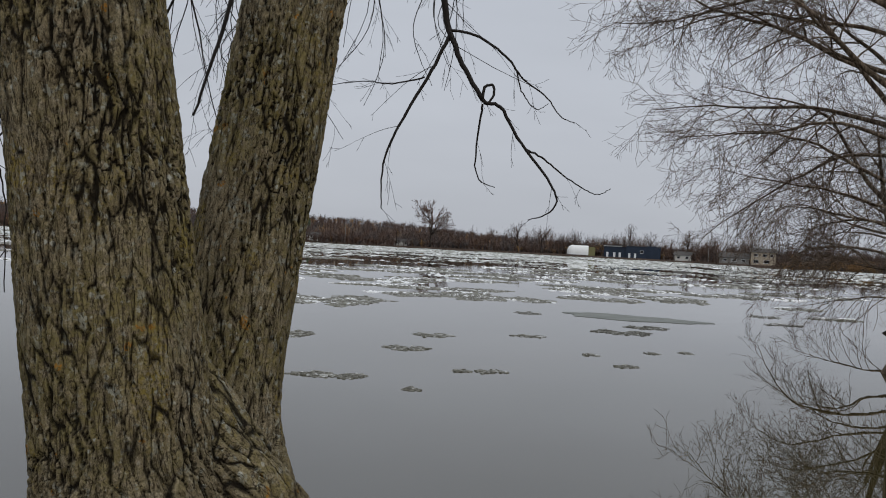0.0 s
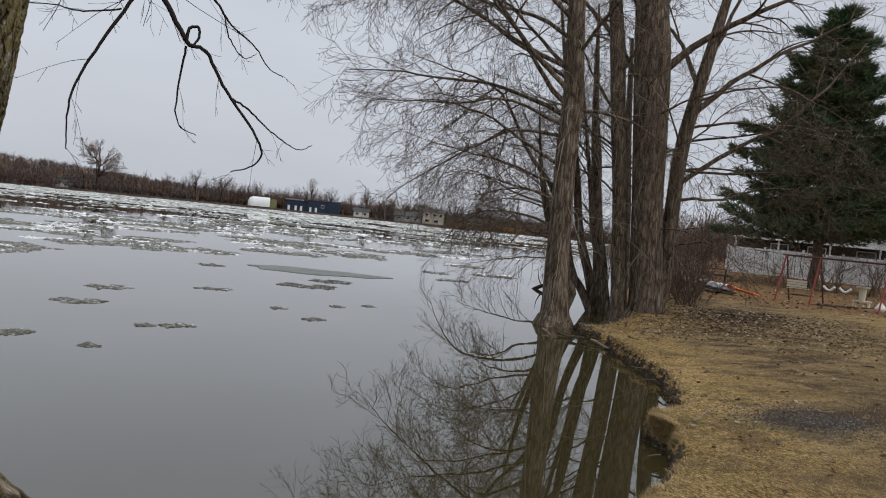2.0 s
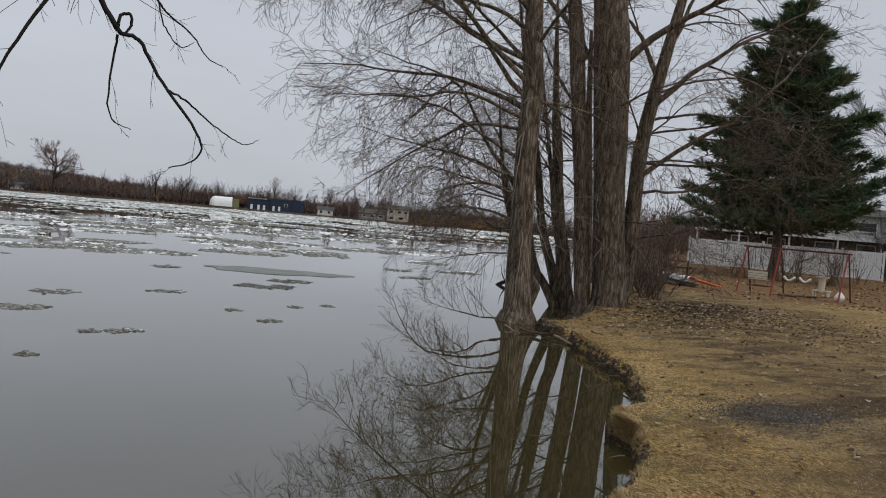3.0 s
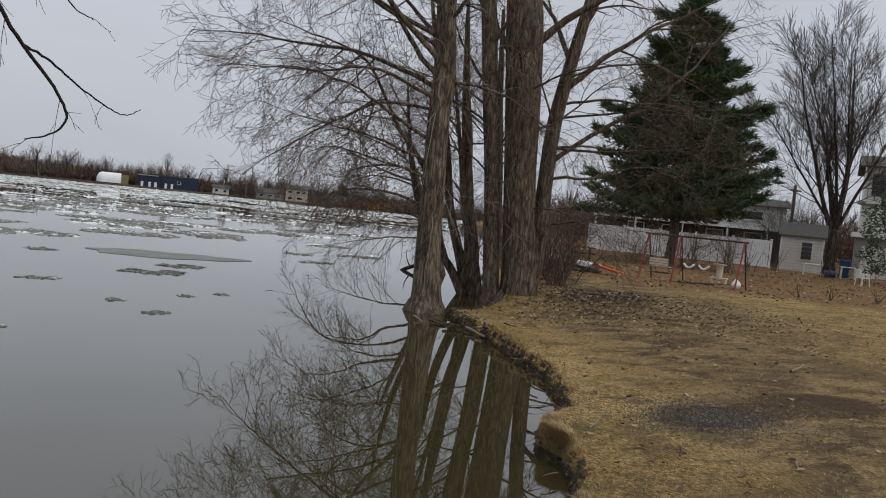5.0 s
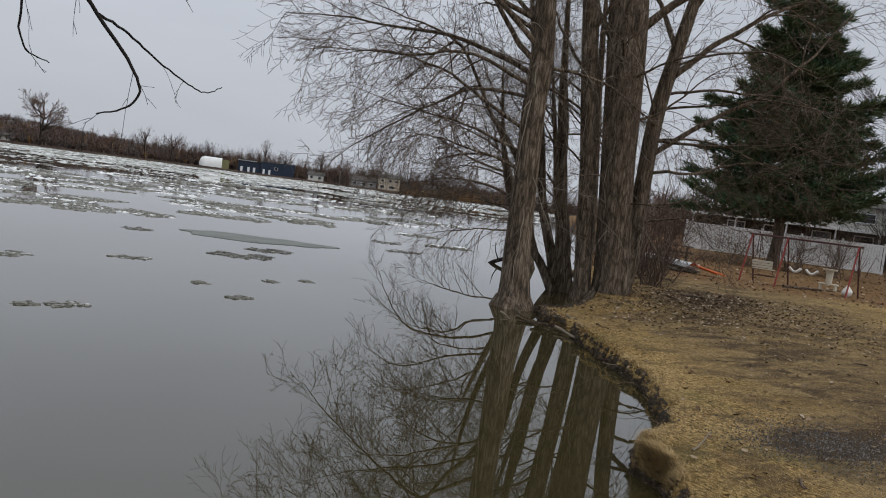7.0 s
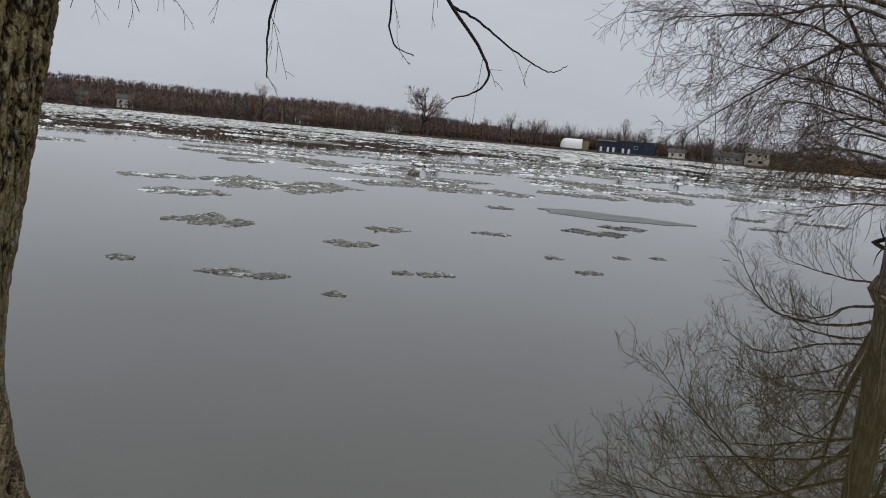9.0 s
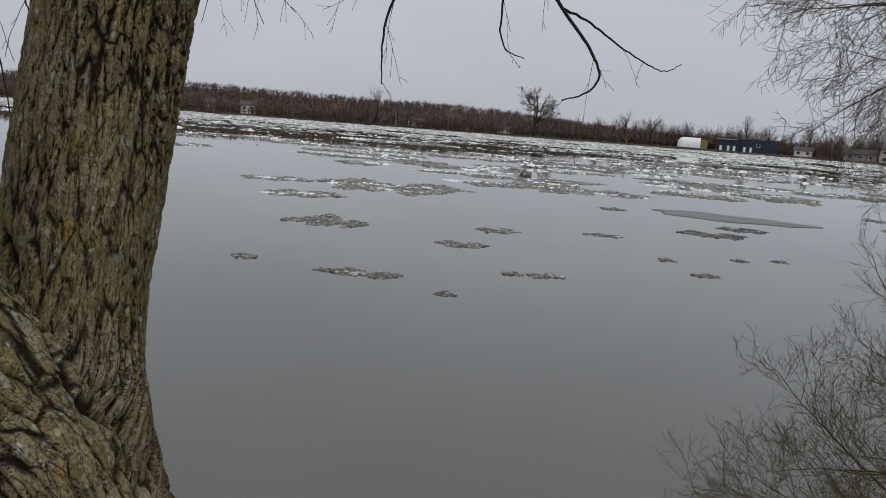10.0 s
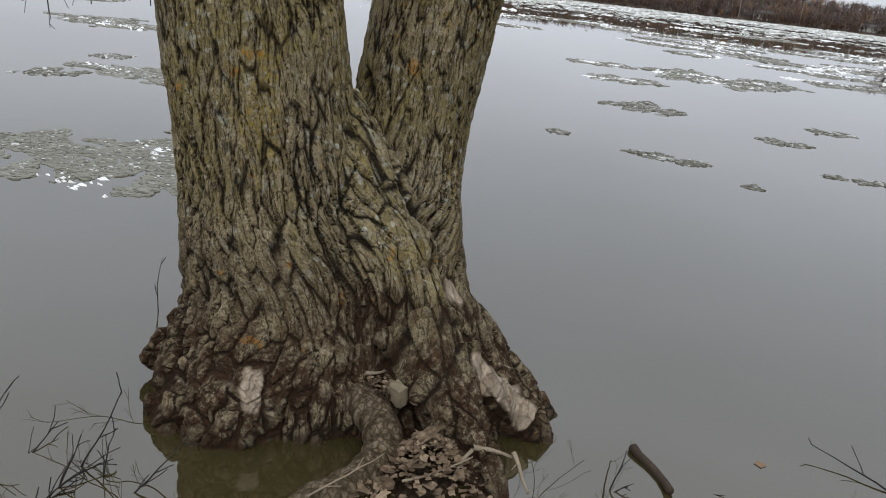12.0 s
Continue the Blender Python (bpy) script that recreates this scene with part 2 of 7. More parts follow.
bark = n_.mix(0.50, bark, n_.ramp(streak, (0.35, (0.66,)), (0.62, (1.0,))), 'MULTIPLY')
moss = n_.math('MULTIPLY', n_.ramp(n_.noise(1.5, 3, 0.5), (0.36, (0.1,)), (0.56, (1,))), n_.ramp(n_.noise(22, 5, 0.7), (0.38, (0,)), (0.56, (0.75,))))
bark = n_.mix(n_.math('MULTIPLY', moss, high), bark, (0.215, 0.180, 0.066))
pale = n_.math('MULTIPLY', n_.ramp(n_.noise(19, 5, 0.66), (0.56, (0,)), (0.62, (0.9,))), n_.ramp(n_.noise(2.6, 3), (0.36, (0.3,)), (0.56, (1.0,))))
bark = n_.mix(n_.math('MULTIPLY', pale, n_.math('MAXIMUM', high, 0.35)), bark, (0.34, 0.345, 0.285))
disc = n_.cells(13)
spots = n_.math('MULTIPLY', n_.ramp(n_.math('ADD', disc, n_.math('MULTIPLY', n_.noise(60, 3), 0.14)), (0.20, (1,)), (0.27, (0,))), n_.ramp(n_.noise(3.4, 3), (0.47, (0,)), (0.55, (0.85,))))
bark = n_.mix(n_.math('MULTIPLY', spots, high), bark, (0.46, 0.47, 0.41))
orange = n_.math('MULTIPLY', n_.ramp(n_.noise(11, 2, 0.4), (0.71, (0,)), (0.73, (1,))), n_.ramp(n_.noise(70, 3), (0.42, (0,)), (0.52, (1,))))
bark = n_.mix(n_.math('MULTIPLY', orange, 0.9), bark, (0.36, 0.17, 0.03))
yellow = n_.math('MULTIPLY', n_.ramp(n_.noise(2.9, 3, 0.5, (1.0, 1.2, 0.7)), (0.54, (0,)), (0.64, (1,))), n_.ramp(n_.noise(34, 4, 0.7), (0.48, (0,)), (0.58, (1,))))
bark = n_.mix(n_.math('MULTIPLY', n_.math('MULTIPLY', yellow, high), 0.65), bark, (0.26, 0.195, 0.03))
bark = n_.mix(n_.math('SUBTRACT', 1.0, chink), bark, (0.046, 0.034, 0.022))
# near-black by relief depth: inner bark, with the furrows' shade painted into the colour
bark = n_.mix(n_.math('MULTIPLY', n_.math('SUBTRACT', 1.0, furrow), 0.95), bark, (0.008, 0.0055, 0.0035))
wet = n_.ramp(n_.math('ADD', where.outputs[2], n_.math('MULTIPLY', n_.math('SUBTRACT', n_.noise(9, 4), 0.5), 0.12)), (0.02, (0.75,)), (0.12, (0,)))
bark = n_.mix(wet, bark, (0.028, 0.021, 0.014))
rust = n_.math('MULTIPLY', n_.ramp(n_.noise(5.2, 4, 0.6), (0.38, (0.2,)), (0.50, (0.95,))), n_.math('SUBTRACT', 1.0, high))
bark = n_.mix(n_.math('MULTIPLY', rust, n_.ramp(n_.noise(30, 4, 0.7), (0.48, (1.0,)), (0.62, (0.25,)))), bark, (0.046, 0.024, 0.013))
scar = n_.t.nodes.new("ShaderNodeAttribute")
scar.attribute_name = "scar"
bark = n_.mix(scar.outputs["Fac"], bark, n_.ramp(n_.noise(30, 5, 0.65, (1, 1, 0.2)), (0.3, (0.25, 0.19, 0.135)), (0.7, (0.52, 0.44, 0.345))))
n_.color(bark)
relief = n_.math('ADD', n_.math('MULTIPLY', furrow, 1.0), n_.math('MULTIPLY', chink, 0.35))
n_.bump(n_.math('ADD', relief, n_.math('ADD', n_.math('MULTIPLY', flake, 0.8), n_.math('MULTIPLY', grain, 0.25))), 1.0, 0.022)
M_BARK_NEAR = n_.m
M_BARK = bark_material("bark_grey_brown", (0.036, 0.027, 0.019), (0.165, 0.126, 0.092), (0.31, 0.250, 0.190), 0.0, 0.25, 1.0, 0.04)
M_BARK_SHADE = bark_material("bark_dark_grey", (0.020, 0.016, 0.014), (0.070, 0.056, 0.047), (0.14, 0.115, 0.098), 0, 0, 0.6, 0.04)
M_BARK_FAR = bark_material("bark_distant", (0.03, 0.024, 0.02), (0.06, 0.047, 0.04), (0.10, 0.08, 0.07), 0, 0, 0.3, 0.05)
M_ROOT = bark_material("root_bark", (0.026, 0.018, 0.010), (0.105, 0.078, 0.049), (0.25, 0.20, 0.145), 0.15, 0.12, 2.6, 0.02, True)


def twig_material(name, a, b):
    n = Nodes(name, 0.75, 0.25)
    n.color(n.mix(n.noise(1.7, 3), n.ramp(n.island(), (0.0, a), (1.0, b)), a))
    return n.m


M_TWIG = twig_material("twig_brown", (0.085, 0.060, 0.044), (0.190, 0.138, 0.100))
M_VINE = twig_material("dry_vine", (0.16, 0.135, 0.105), (0.36, 0.315, 0.255))
M_TWIG_GREY = twig_material("twig_grey", (0.045, 0.036, 0.030), (0.095, 0.076, 0.062))
M_TWIG_DARK = twig_material("twig_dark", (0.012, 0.010, 0.009), (0.03, 0.024, 0.02))
M_TWIG_RED = twig_material("twig_reddish", (0.075, 0.045, 0.036), (0.13, 0.085, 0.065))


def woods_material(name, a, b, c):
    """Far twigs whose tone drifts from stand to stand."""
    n = Nodes(name, 0.8, 0.15)
    n.color(n.mix(n.ramp(n.noise(0.045, 4, 0.65), (0.40, (0,)), (0.60, (0.85,))), n.ramp(n.island(), (0.0, a), (1.0, b)), c))
    return n.m


M_WOODS = woods_material("far_twigs", (0.074, 0.052, 0.044), (0.165, 0.118, 0.096), (0.115, 0.066, 0.046))
M_WOODS_GREY = woods_material("far_twigs_grey", (0.082, 0.071, 0.068), (0.165, 0.142, 0.132), (0.058, 0.050, 0.048))
M_WILLOW = twig_material("willow_twigs", (0.26, 0.145, 0.052), (0.42, 0.26, 0.11))
M_DRIFT = plain("bleached_wood", (0.25, 0.205, 0.15), 0.8, 0.2, 0.35, 14.0, 0, 0.004)

n_ = Nodes("pine_needles", 0.6, 0.3)
n_.color(n_.mix(n_.ramp(n_.noise(0.55, 3), (0.4, (0,)), (0.62, (1,))), n_.ramp(n_.island(), (0.0, (0.017, 0.046, 0.025)), (1.0, (0.062, 0.112, 0.050))), (0.078, 0.098, 0.040)))
M_NEEDLE = n_.m

# murky river water, nearly still
n_ = Nodes("river_water", 0.004, 0.5)
n_.b.inputs["IOR"].default_value = 2.0
n_.color(n_.ramp(n_.noise(0.05, 3), (0.35, (0.036, 0.030, 0.012)), (0.65, (0.047, 0.039, 0.017))))
n_.bump(n_.math('ADD', n_.noise(0.6, 2, 0.5), n_.math('MULTIPLY', n_.noise(2.6, 2), 0.25)), 0.02, 0.05)
M_WATER = n_.m

# dead lawn, bare soil, reddish yard dirt and a heap of dark ash and gravel
n_ = Nodes("dead_lawn", 0.95, 0.08)
straw = n_.ramp(n_.noise(34, 6, 0.7, (1, 0.5, 1), 0.4), (0.36, (0.062, 0.039, 0.016)), (0.5, (0.315, 0.214, 0.090)), (0.64, (0.65, 0.470, 0.222)))
tint = n_.ramp(n_.noise(0.55, 4, 0.6), (0.35, (0.78, 0.74, 0.66)), (0.62, (1.12, 1.11, 1.10)))
lawn = n_.mix(1.0, straw, tint, 'MULTIPLY')
lawn = n_.mix(0.8, lawn, n_.ramp(n_.noise(95, 4, 0.75), (0.38, (0.40,)), (0.62, (1.6,))), 'MULTIPLY')
lawn = n_.mix(n_.ramp(n_.noise(1.5, 6, 0.72, (0.8, 1.3, 1)), (0.50, (0,)), (0.60, (0.8,))), lawn, n_.ramp(n_.noise(50, 4), (0.3, (0.075, 0.052, 0.028)), (0.7, (0.18, 0.128, 0.070))))
lawn = n_.mix(n_.ramp(n_.noise(0.8, 3), (0.56, (0,)), (0.70, (0.35,))), lawn, (0.12, 0.125, 0.045))
# trodden, muddier ground in a band some way inland
inl = n_.t.nodes.new("ShaderNodeAttribute")
inl.attribute_name = "inland"
worn = n_.math('MULTIPLY', n_.ramp(n_.math('MULTIPLY', n_.math('ADD', inl.outputs["Fac"], n_.math('MULTIPLY', n_.math('SUBTRACT', n_.noise(1.1, 5, 0.65), 0.5), 3.0)), 0.1), (0.09, (0,)), (0.24, (1,)), (0.55, (0.75,)), (0.9, (0.1,))), n_.ramp(n_.noise(1.7, 6, 0.7, (0.6, 1.5, 1), 0.6), (0.36, (0.4,)), (0.54, (1.0,))))
lawn = n_.mix(worn, lawn, n_.ramp(n_.noise(28, 6, 0.72, (1, 0.6, 1), 0.3), (0.34, (0.074, 0.051, 0.026)), (0.5, (0.245, 0.176, 0.090)), (0.66, (0.52, 0.388, 0.208))))
dirt = n_.math('MULTIPLY', n_.math('MULTIPLY', worn, n_.ramp(n_.noise(0.9, 6, 0.72, (0.7, 1.6, 1), 0.8), (0.43, (0,)), (0.53, (1,)))), 0.95)
bare = n_.t.nodes.new("ShaderNodeAttribute")
bare.attribute_name = "bare"
dirt = n_.math('MAXIMUM', dirt, n_.ramp(n_.math('ADD', bare.outputs["Fac"], n_.math('MULTIPLY', n_.math('SUBTRACT', n_.noise(3.0, 6, 0.75, (0.8, 1.4, 1), 0.8), 0.5), 1.7)), (0.36, (0,)), (0.62, (0.95,))))
lawn = n_.mix(dirt, lawn, n_.ramp(n_.noise(40, 5, 0.7), (0.32, (0.022, 0.015, 0.010)), (0.66, (0.125, 0.086, 0.054))))
pos = n_.t.nodes.new("ShaderNodeSeparateXYZ")
n_.link(n_.tc.outputs["Object"], pos.inputs[0])
# reddish dirt of the back yard begins past a line that runs away from the river
edge = n_.math('ADD', n_.math('ADD', n_.math('MULTIPLY', pos.outputs[0], 0.66), n_.math('MULTIPLY', pos.outputs[1], 0.75)), n_.math('MULTIPLY', n_.math('SUBTRACT', n_.noise(0.35, 3), 0.5), 3.0))
redz = n_.ramp(n_.math('MULTIPLY', n_.math('SUBTRACT', edge, 29.5), 0.5), (0.0, (0,)), (1.0, (1,)))
lawn = n_.mix(redz, lawn, n_.ramp(n_.noise(9, 5, 0.7), (0.3, (0.115, 0.066, 0.034)), (0.5, (0.19, 0.113, 0.055)), (0.7, (0.30, 0.185, 0.090))))
# bare wet soil on the face of the bank, below the turf
low = n_.math('ADD', pos.outputs[2], n_.math('MULTIPLY', n_.math('SUBTRACT', n_.math('ADD', n_.noise(7, 5, 0.7), n_.noise(1.1, 2)), 1.0), 0.22))
face = n_.ramp(n_.math('MULTIPLY', low, 4.0), (0.24, (1,)), (0.44, (0,)))
lawn = n_.mix(face, lawn, n_.ramp(n_.noise(26, 6, 0.72), (0.3, (0.014, 0.010, 0.007)), (0.52, (0.045, 0.032, 0.021)), (0.72, (0.15, 0.112, 0.072))))
n_.color(lawn)
n_.bump(n_.math('ADD', n_.noise(34, 6, 0.7, (1, 0.5, 1)), n_.noise(6, 4)), 1.0, 0.045)
M_LAWN = n_.m

n_ = Nodes("wet_soil", 0.75, 0.35)
n_.color(n_.ramp(n_.noise(22, 6, 0.7), (0.3, (0.018, 0.013, 0.009)), (0.55, (0.05, 0.036, 0.024)), (0.75, (0.11, 0.082, 0.055))))
n_.bump(n_.noise(18, 6, 0.7), 0.9, 0.05)
M_SOIL = n_.m

n_ = Nodes("far_land", 0.95, 0.05)
n_.color(n_.ramp(n_.noise(0.35, 7, 0.75), (0.3, (0.045, 0.033, 0.026)), (0.52, (0.085, 0.063, 0.050)), (0.72, (0.15, 0.115, 0.090))))
n_.bump(n_.noise(0.5, 6, 0.7), 1.0, 1.5)
M_FARLAND = n_.m

n_ = Nodes("ash_and_gravel", 0.95, 0.1)
n_.color(n_.ramp(n_.island(), (0.0, (0.035, 0.032, 0.03)), (0.6, (0.085, 0.080, 0.075)), (1.0, (0.24, 0.23, 0.22))))
M_ASH = n_.m

n_ = Nodes("river_ice", 0.55, 0.4)
ice = n_.ramp(n_.island(), (0.0, (0.15, 0.155, 0.13)), (0.4, (0.34, 0.35, 0.325)), (0.75, (0.60, 0.62, 0.62)), (1.0, (0.87, 0.89, 0.90)))
n_.color(n_.mix(n_.ramp(n_.noise(3.0, 4), (0.4, (0,)), (0.7, (0.5,))), ice, (0.33, 0.34, 0.30)))
n_.bump(n_.noise(9, 4), 0.6, 0.03)
M_ICE = n_.m
n_ = Nodes("river_slush", 0.6, 0.35)
slush = n_.ramp(n_.island(), (0.0, (0.070, 0.067, 0.052)), (0.5, (0.155, 0.150, 0.122)), (0.86, (0.29, 0.287, 0.255)), (0.94, (0.74, 0.76, 0.76)))
n_.color(n_.mix(0.4, slush, n_.ramp(n_.noise(14, 5), (0.3, (0.06, 0.057, 0.042)), (0.7, (0.3, 0.297, 0.265)))))
n_.bump(n_.noise(30, 4), 0.6, 0.02)
M_SLUSH = n_.m
n_ = Nodes("pale_river_slush", 0.6, 0.35)
slush = n_.ramp(n_.island(), (0.0, (0.115, 0.112, 0.095)), (0.5, (0.235, 0.230, 0.207)), (0.82, (0.39, 0.39, 0.375)), (0.93, (0.82, 0.84, 0.85)))
n_.color(n_.mix(0.3, slush, n_.ramp(n_.noise(14, 5), (0.3, (0.125, 0.122, 0.105)), (0.7, (0.38, 0.378, 0.355)))))
n_.bump(n_.noise(30, 4), 0.6, 0.02)
M_SLUSH_PALE = n_.m
n_ = Nodes("grey_green_mush", 0.5, 0.35)
n_.color(n_.mix(n_.noise(7, 5), n_.ramp(n_.island(), (0.0, (0.115, 0.112, 0.082)), (1.0, (0.22, 0.217, 0.180))), (0.17, 0.168, 0.135)))
n_.bump(n_.noise(40, 4), 0.5, 0.01)
M_MUSH = n_.m
n_ = Nodes("crusted_snow", 0.7, 0.3)
n_.color(n_.ramp(n_.noise(12, 5, 0.65), (0.32, (0.50, 0.52, 0.51)), (0.55, (0.86, 0.88, 0.90))))
n_.bump(n_.noise(25, 4), 0.6, 0.02)
M_SNOW = n_.m
n_ = Nodes("grey_ice_sheet", 0.6, 0.3)
n_.color(n_.ramp(n_.noise(1.2, 5), (0.3, (0.135, 0.145, 0.13)), (0.7, (0.22, 0.235, 0.215))))
n_.bump(n_.noise(8, 4), 0.3, 0.02)
M_SHEET = n_.m

n_ = Nodes("dead_leaves", 0.85, 0.15)
n_.color(n_.ramp(n_.island(), (0.0, (0.06, 0.036, 0.02)), (0.5, (0.16, 0.105, 0.062)), (0.85, (0.31, 0.235, 0.155)), (1.0, (0.48, 0.41, 0.33))))
M_LEAF = n_.m
n_ = Nodes("fresh_fallen_leaves", 0.85, 0.15)
n_.color(n_.mix(0.35, n_.ramp(n_.island(), (0.0, (0.045, 0.030, 0.018)), (0.55, (0.115, 0.080, 0.050)), (1.0, (0.30, 0.232, 0.158))), n_.ramp(n_.noise(60, 4), (0.3, (0.1, 0.065, 0.04)), (0.7, (0.36, 0.28, 0.2)))))
M_LEAF_NEAR = n_.m
n_ = Nodes("straw_blades", 0.85, 0.15)
n_.color(n_.ramp(n_.island(), (0.0, (0.114, 0.077, 0.034)), (0.5, (0.355, 0.252, 0.120)), (1.0, (0.61, 0.455, 0.245))))
M_BLADE = n_.m

# ---------- the river bank and the land ----------
NEAR_BANK = [(-60, -25), (-20, -9), (-8, -2.2), (-4.2, 0.6), (-2.4, 1.9), (-1.5, 2.6), (-0.7, 3.0), (0.1, 3.1), (1.2, 3.6),
             (2.4, 4.35), (3.3, 5.0), (4.05, 5.65), (4.55, 6.25), (4.8, 6.75), (4.9, 7.1), (5.25, 7.5), (5.75, 7.85), (6.25, 8.45), (6.95, 9.65),
             (7.55, 10.9), (7.95, 12.0), (8.35, 13.2), (8.45, 13.6), (8.7, 14.9), (9.3, 16.1), (10.0, 16.3), (10.9, 16.8),
             (11.9, 17.6), (12.6, 19.2), (14, 21.5), (17, 26), (24, 35), (36, 52), (60, 90), (110, 170), (220, 330), (300, 480)]
RIVER_R = 378.0


def smooth(a, b, x):
    t = np.clip((x - a) / (b - a), 0, 1)
    return t * t * (3 - 2 * t)


def bank_distance(x, y):
    """How far inland from the near bank's edge; negative in the river."""
    x, y = np.asarray(x, float), np.asarray(y, float)
    best = np.full(x.shape, 1e9)
    for (ax, ay), (bx, by) in zip(NEAR_BANK, NEAR_BANK[1:]):
        dx, dy = bx - ax, by - ay
        t = np.clip(((x - ax) * dx + (y - ay) * dy) / (dx * dx + dy * dy), 0, 1)
        best = np.minimum(best, np.hypot(x - ax - t * dx, y - ay - t * dy))
    ring = NEAR_BANK + [(4000, 480), (4000, -4000), (-4000, -4000), (-4000, -1700)]
    inside = np.zeros(x.shape, bool)
    for (ax, ay), (bx, by) in zip(ring, ring[1:] + ring[:1]):
        hit = (ay > y) != (by > y)
        with np.errstate(divide='ignore', invalid='ignore'):
            inside ^= hit & (x < (bx - ax) * (y - ay) / (by - ay) + ax)
    return np.where(inside, best, -best)


def rough(x, y, s, seed):
    """Smooth repeatable noise from a few turned waves, about -1 to 1."""
    v = 0
    for k in range(6):
        a = seed * 1.7 + k * 2.39
        f = s * (1 + 0.63 * k)
        v = v + np.sin((x * math.cos(a) + y * math.sin(a)) * f + 3.1 * k + seed + 1.3 * np.sin((x * math.sin(a) - y * math.cos(a)) * f * 0.6 + k)) / (1 + 0.5 * k)
    return v / 2.2


def ground_z(x, y):
    x, y = np.asarray(x, float), np.asarray(y, float)
    r = np.hypot(x, y - 2)
    d = bank_distance(x, y)
    d = d + np.where(r < 60, 0.10 * rough(x, y, 1.9, 1) + 0.05 * rough(x, y, 6.1, 2), 0)
    low = np.exp(-((x - 9.6) ** 2 + (y - 16.0) ** 2) / 5.0) + np.exp(-((x + 1.2) ** 2 + (y - 2.9) ** 2) / 0.9)
    top = 0.24 + 0.16 * smooth(6, 32, r) + 0.40 * smooth(30, 60, r) + 0.03 * rough(x, y, 0.9, 3) + 0.012 * rough(x, y, 4.3, 4)
    top = top * (1 - 0.55 * np.clip(low, 0, 1))
    bed = -0.10 - 0.5 * smooth(0, 3.5, -d) + 0.34 * np.exp(-((x + 0.80) ** 2 / 0.055 + (y - 3.66) ** 2 / 0.07))
    z = bed + (top - bed) * smooth(-0.05, 0.09, d)
    # the far bank and the hills behind it
    yaw = np.degrees(np.arctan2(x, y))
    far = r - RIVER_R - 4 * rough(x, y, 0.02, 5)
    hill = (13.5 * smooth(-70, -24, yaw) * (1 - smooth(-10, 12, yaw)) + 4 + 4 * (1 - smooth(-54, -44, yaw))) * smooth(40, 420, far)
    zf = -2 + 3.0 * smooth(-2, 5, far) + hill + 1.5 * smooth(0, 60, far) * rough(x, y, 0.012, 6)
    return np.where((far > -6) & (y > -0.12 * np.abs(x)) & (d < 0), zf, z)


def make_ground():
    rings = [0.0] + list(np.geomspace(0.4, 2.0, 8)) + list(np.geomspace(2.03, 26.0, 220)) + list(np.geomspace(26.6, 370, 60)) + list(np.linspace(372, 392, 14)) + list(np.geomspace(396, 4500, 40))
    fine = np.radians(np.concatenate([np.arange(-66, 84, 0.42), np.arange(84, 294, 6.0)]))
    na = len(fine)
    rr, aa = np.meshgrid(np.array(rings[1:]), fine, indexing='ij')
    x = rr * np.sin(aa)
    y = 2 + rr * np.cos(aa)
    z = ground_z(x, y)
    d = bank_distance(x, y)
    verts = [(0.0, 2.0, float(ground_z(0.0, 2.0)))] + list(zip(x.ravel().tolist(), y.ravel().tolist(), z.ravel().tolist()))
    faces, mats = [], []
    for k in range(na):
        faces.append((0, 1 + (k + 1) % na, 1 + k))
        mats.append(0)
    nr = len(rings) - 1
    farland = (rr > 300) | ((d < -3) & (rr > 60))
    bed = (z < -0.12) & (rr < 300)
    for i in range(nr - 1):
        for k in range(na):
            k2 = (k + 1) % na
            faces.append((1 + i * na + k, 1 + i * na + k2, 1 + (i + 1) * na + k2, 1 + (i + 1) * na + k))
            mats.append(2 if farland[i, k] else (1 if bed[i, k] else 0))
    me = bpy.data.meshes.new("ground")
    me.from_pydata(verts, [], faces)
    for m in (M_LAWN, M_SOIL, M_FARLAND):
        me.materials.append(m)
    me.polygons.foreach_set("material_index", mats)
    me.polygons.foreach_set("use_smooth", [True] * len(mats))
    inland = me.attributes.new("inland", 'FLOAT', 'POINT')
    inland.data.foreach_set("value", [0.0] + d.ravel().tolist())
    spots = ((7.1, 7.0, 1.0, 0.55, 1.0), (9.4, 7.0, 1.2, 0.6, 0.9), (9.2, 7.5, 1.3, 0.55, 0.5), (14.8, 17.2, 2.0, 1.5, 0.75), (11.5, 9.6, 1.6, 0.6, 0.4), (8.0, 8.6, 1.0, 0.4, 0.4), (17.0, 19.0, 2.0, 1.6, 0.7))
    worn = sum(k * np.exp(-(((x - cx) / sx) ** 2 + ((y - cy) / sy) ** 2)) for cx, cy, sx, sy, k in spots)
    bare = me.attributes.new("bare", 'FLOAT', 'POINT')
    bare.data.foreach_set("value", [0.0] + worn.ravel().tolist())
    me.update()
    return tagged(new("ground", me), "dead straw lawn with an eroded earth river bank", "ground", kind="structure")


make_ground()


def make_water():
    bm = bmesh.new()
    bmesh.ops.create_grid(bm, x_segments=40, y_segments=40, size=1600)
    me = bpy.data.meshes.new("water")
    bm.to_mesh(me)
    bm.free()
    me.materials.append(M_WATER)
    return tagged(new("water", me), "calm murky brown river in flood, mirror smooth", "river", kind="structure")


make_water()

# ---------- the twin-trunked tree at the water's edge ----------


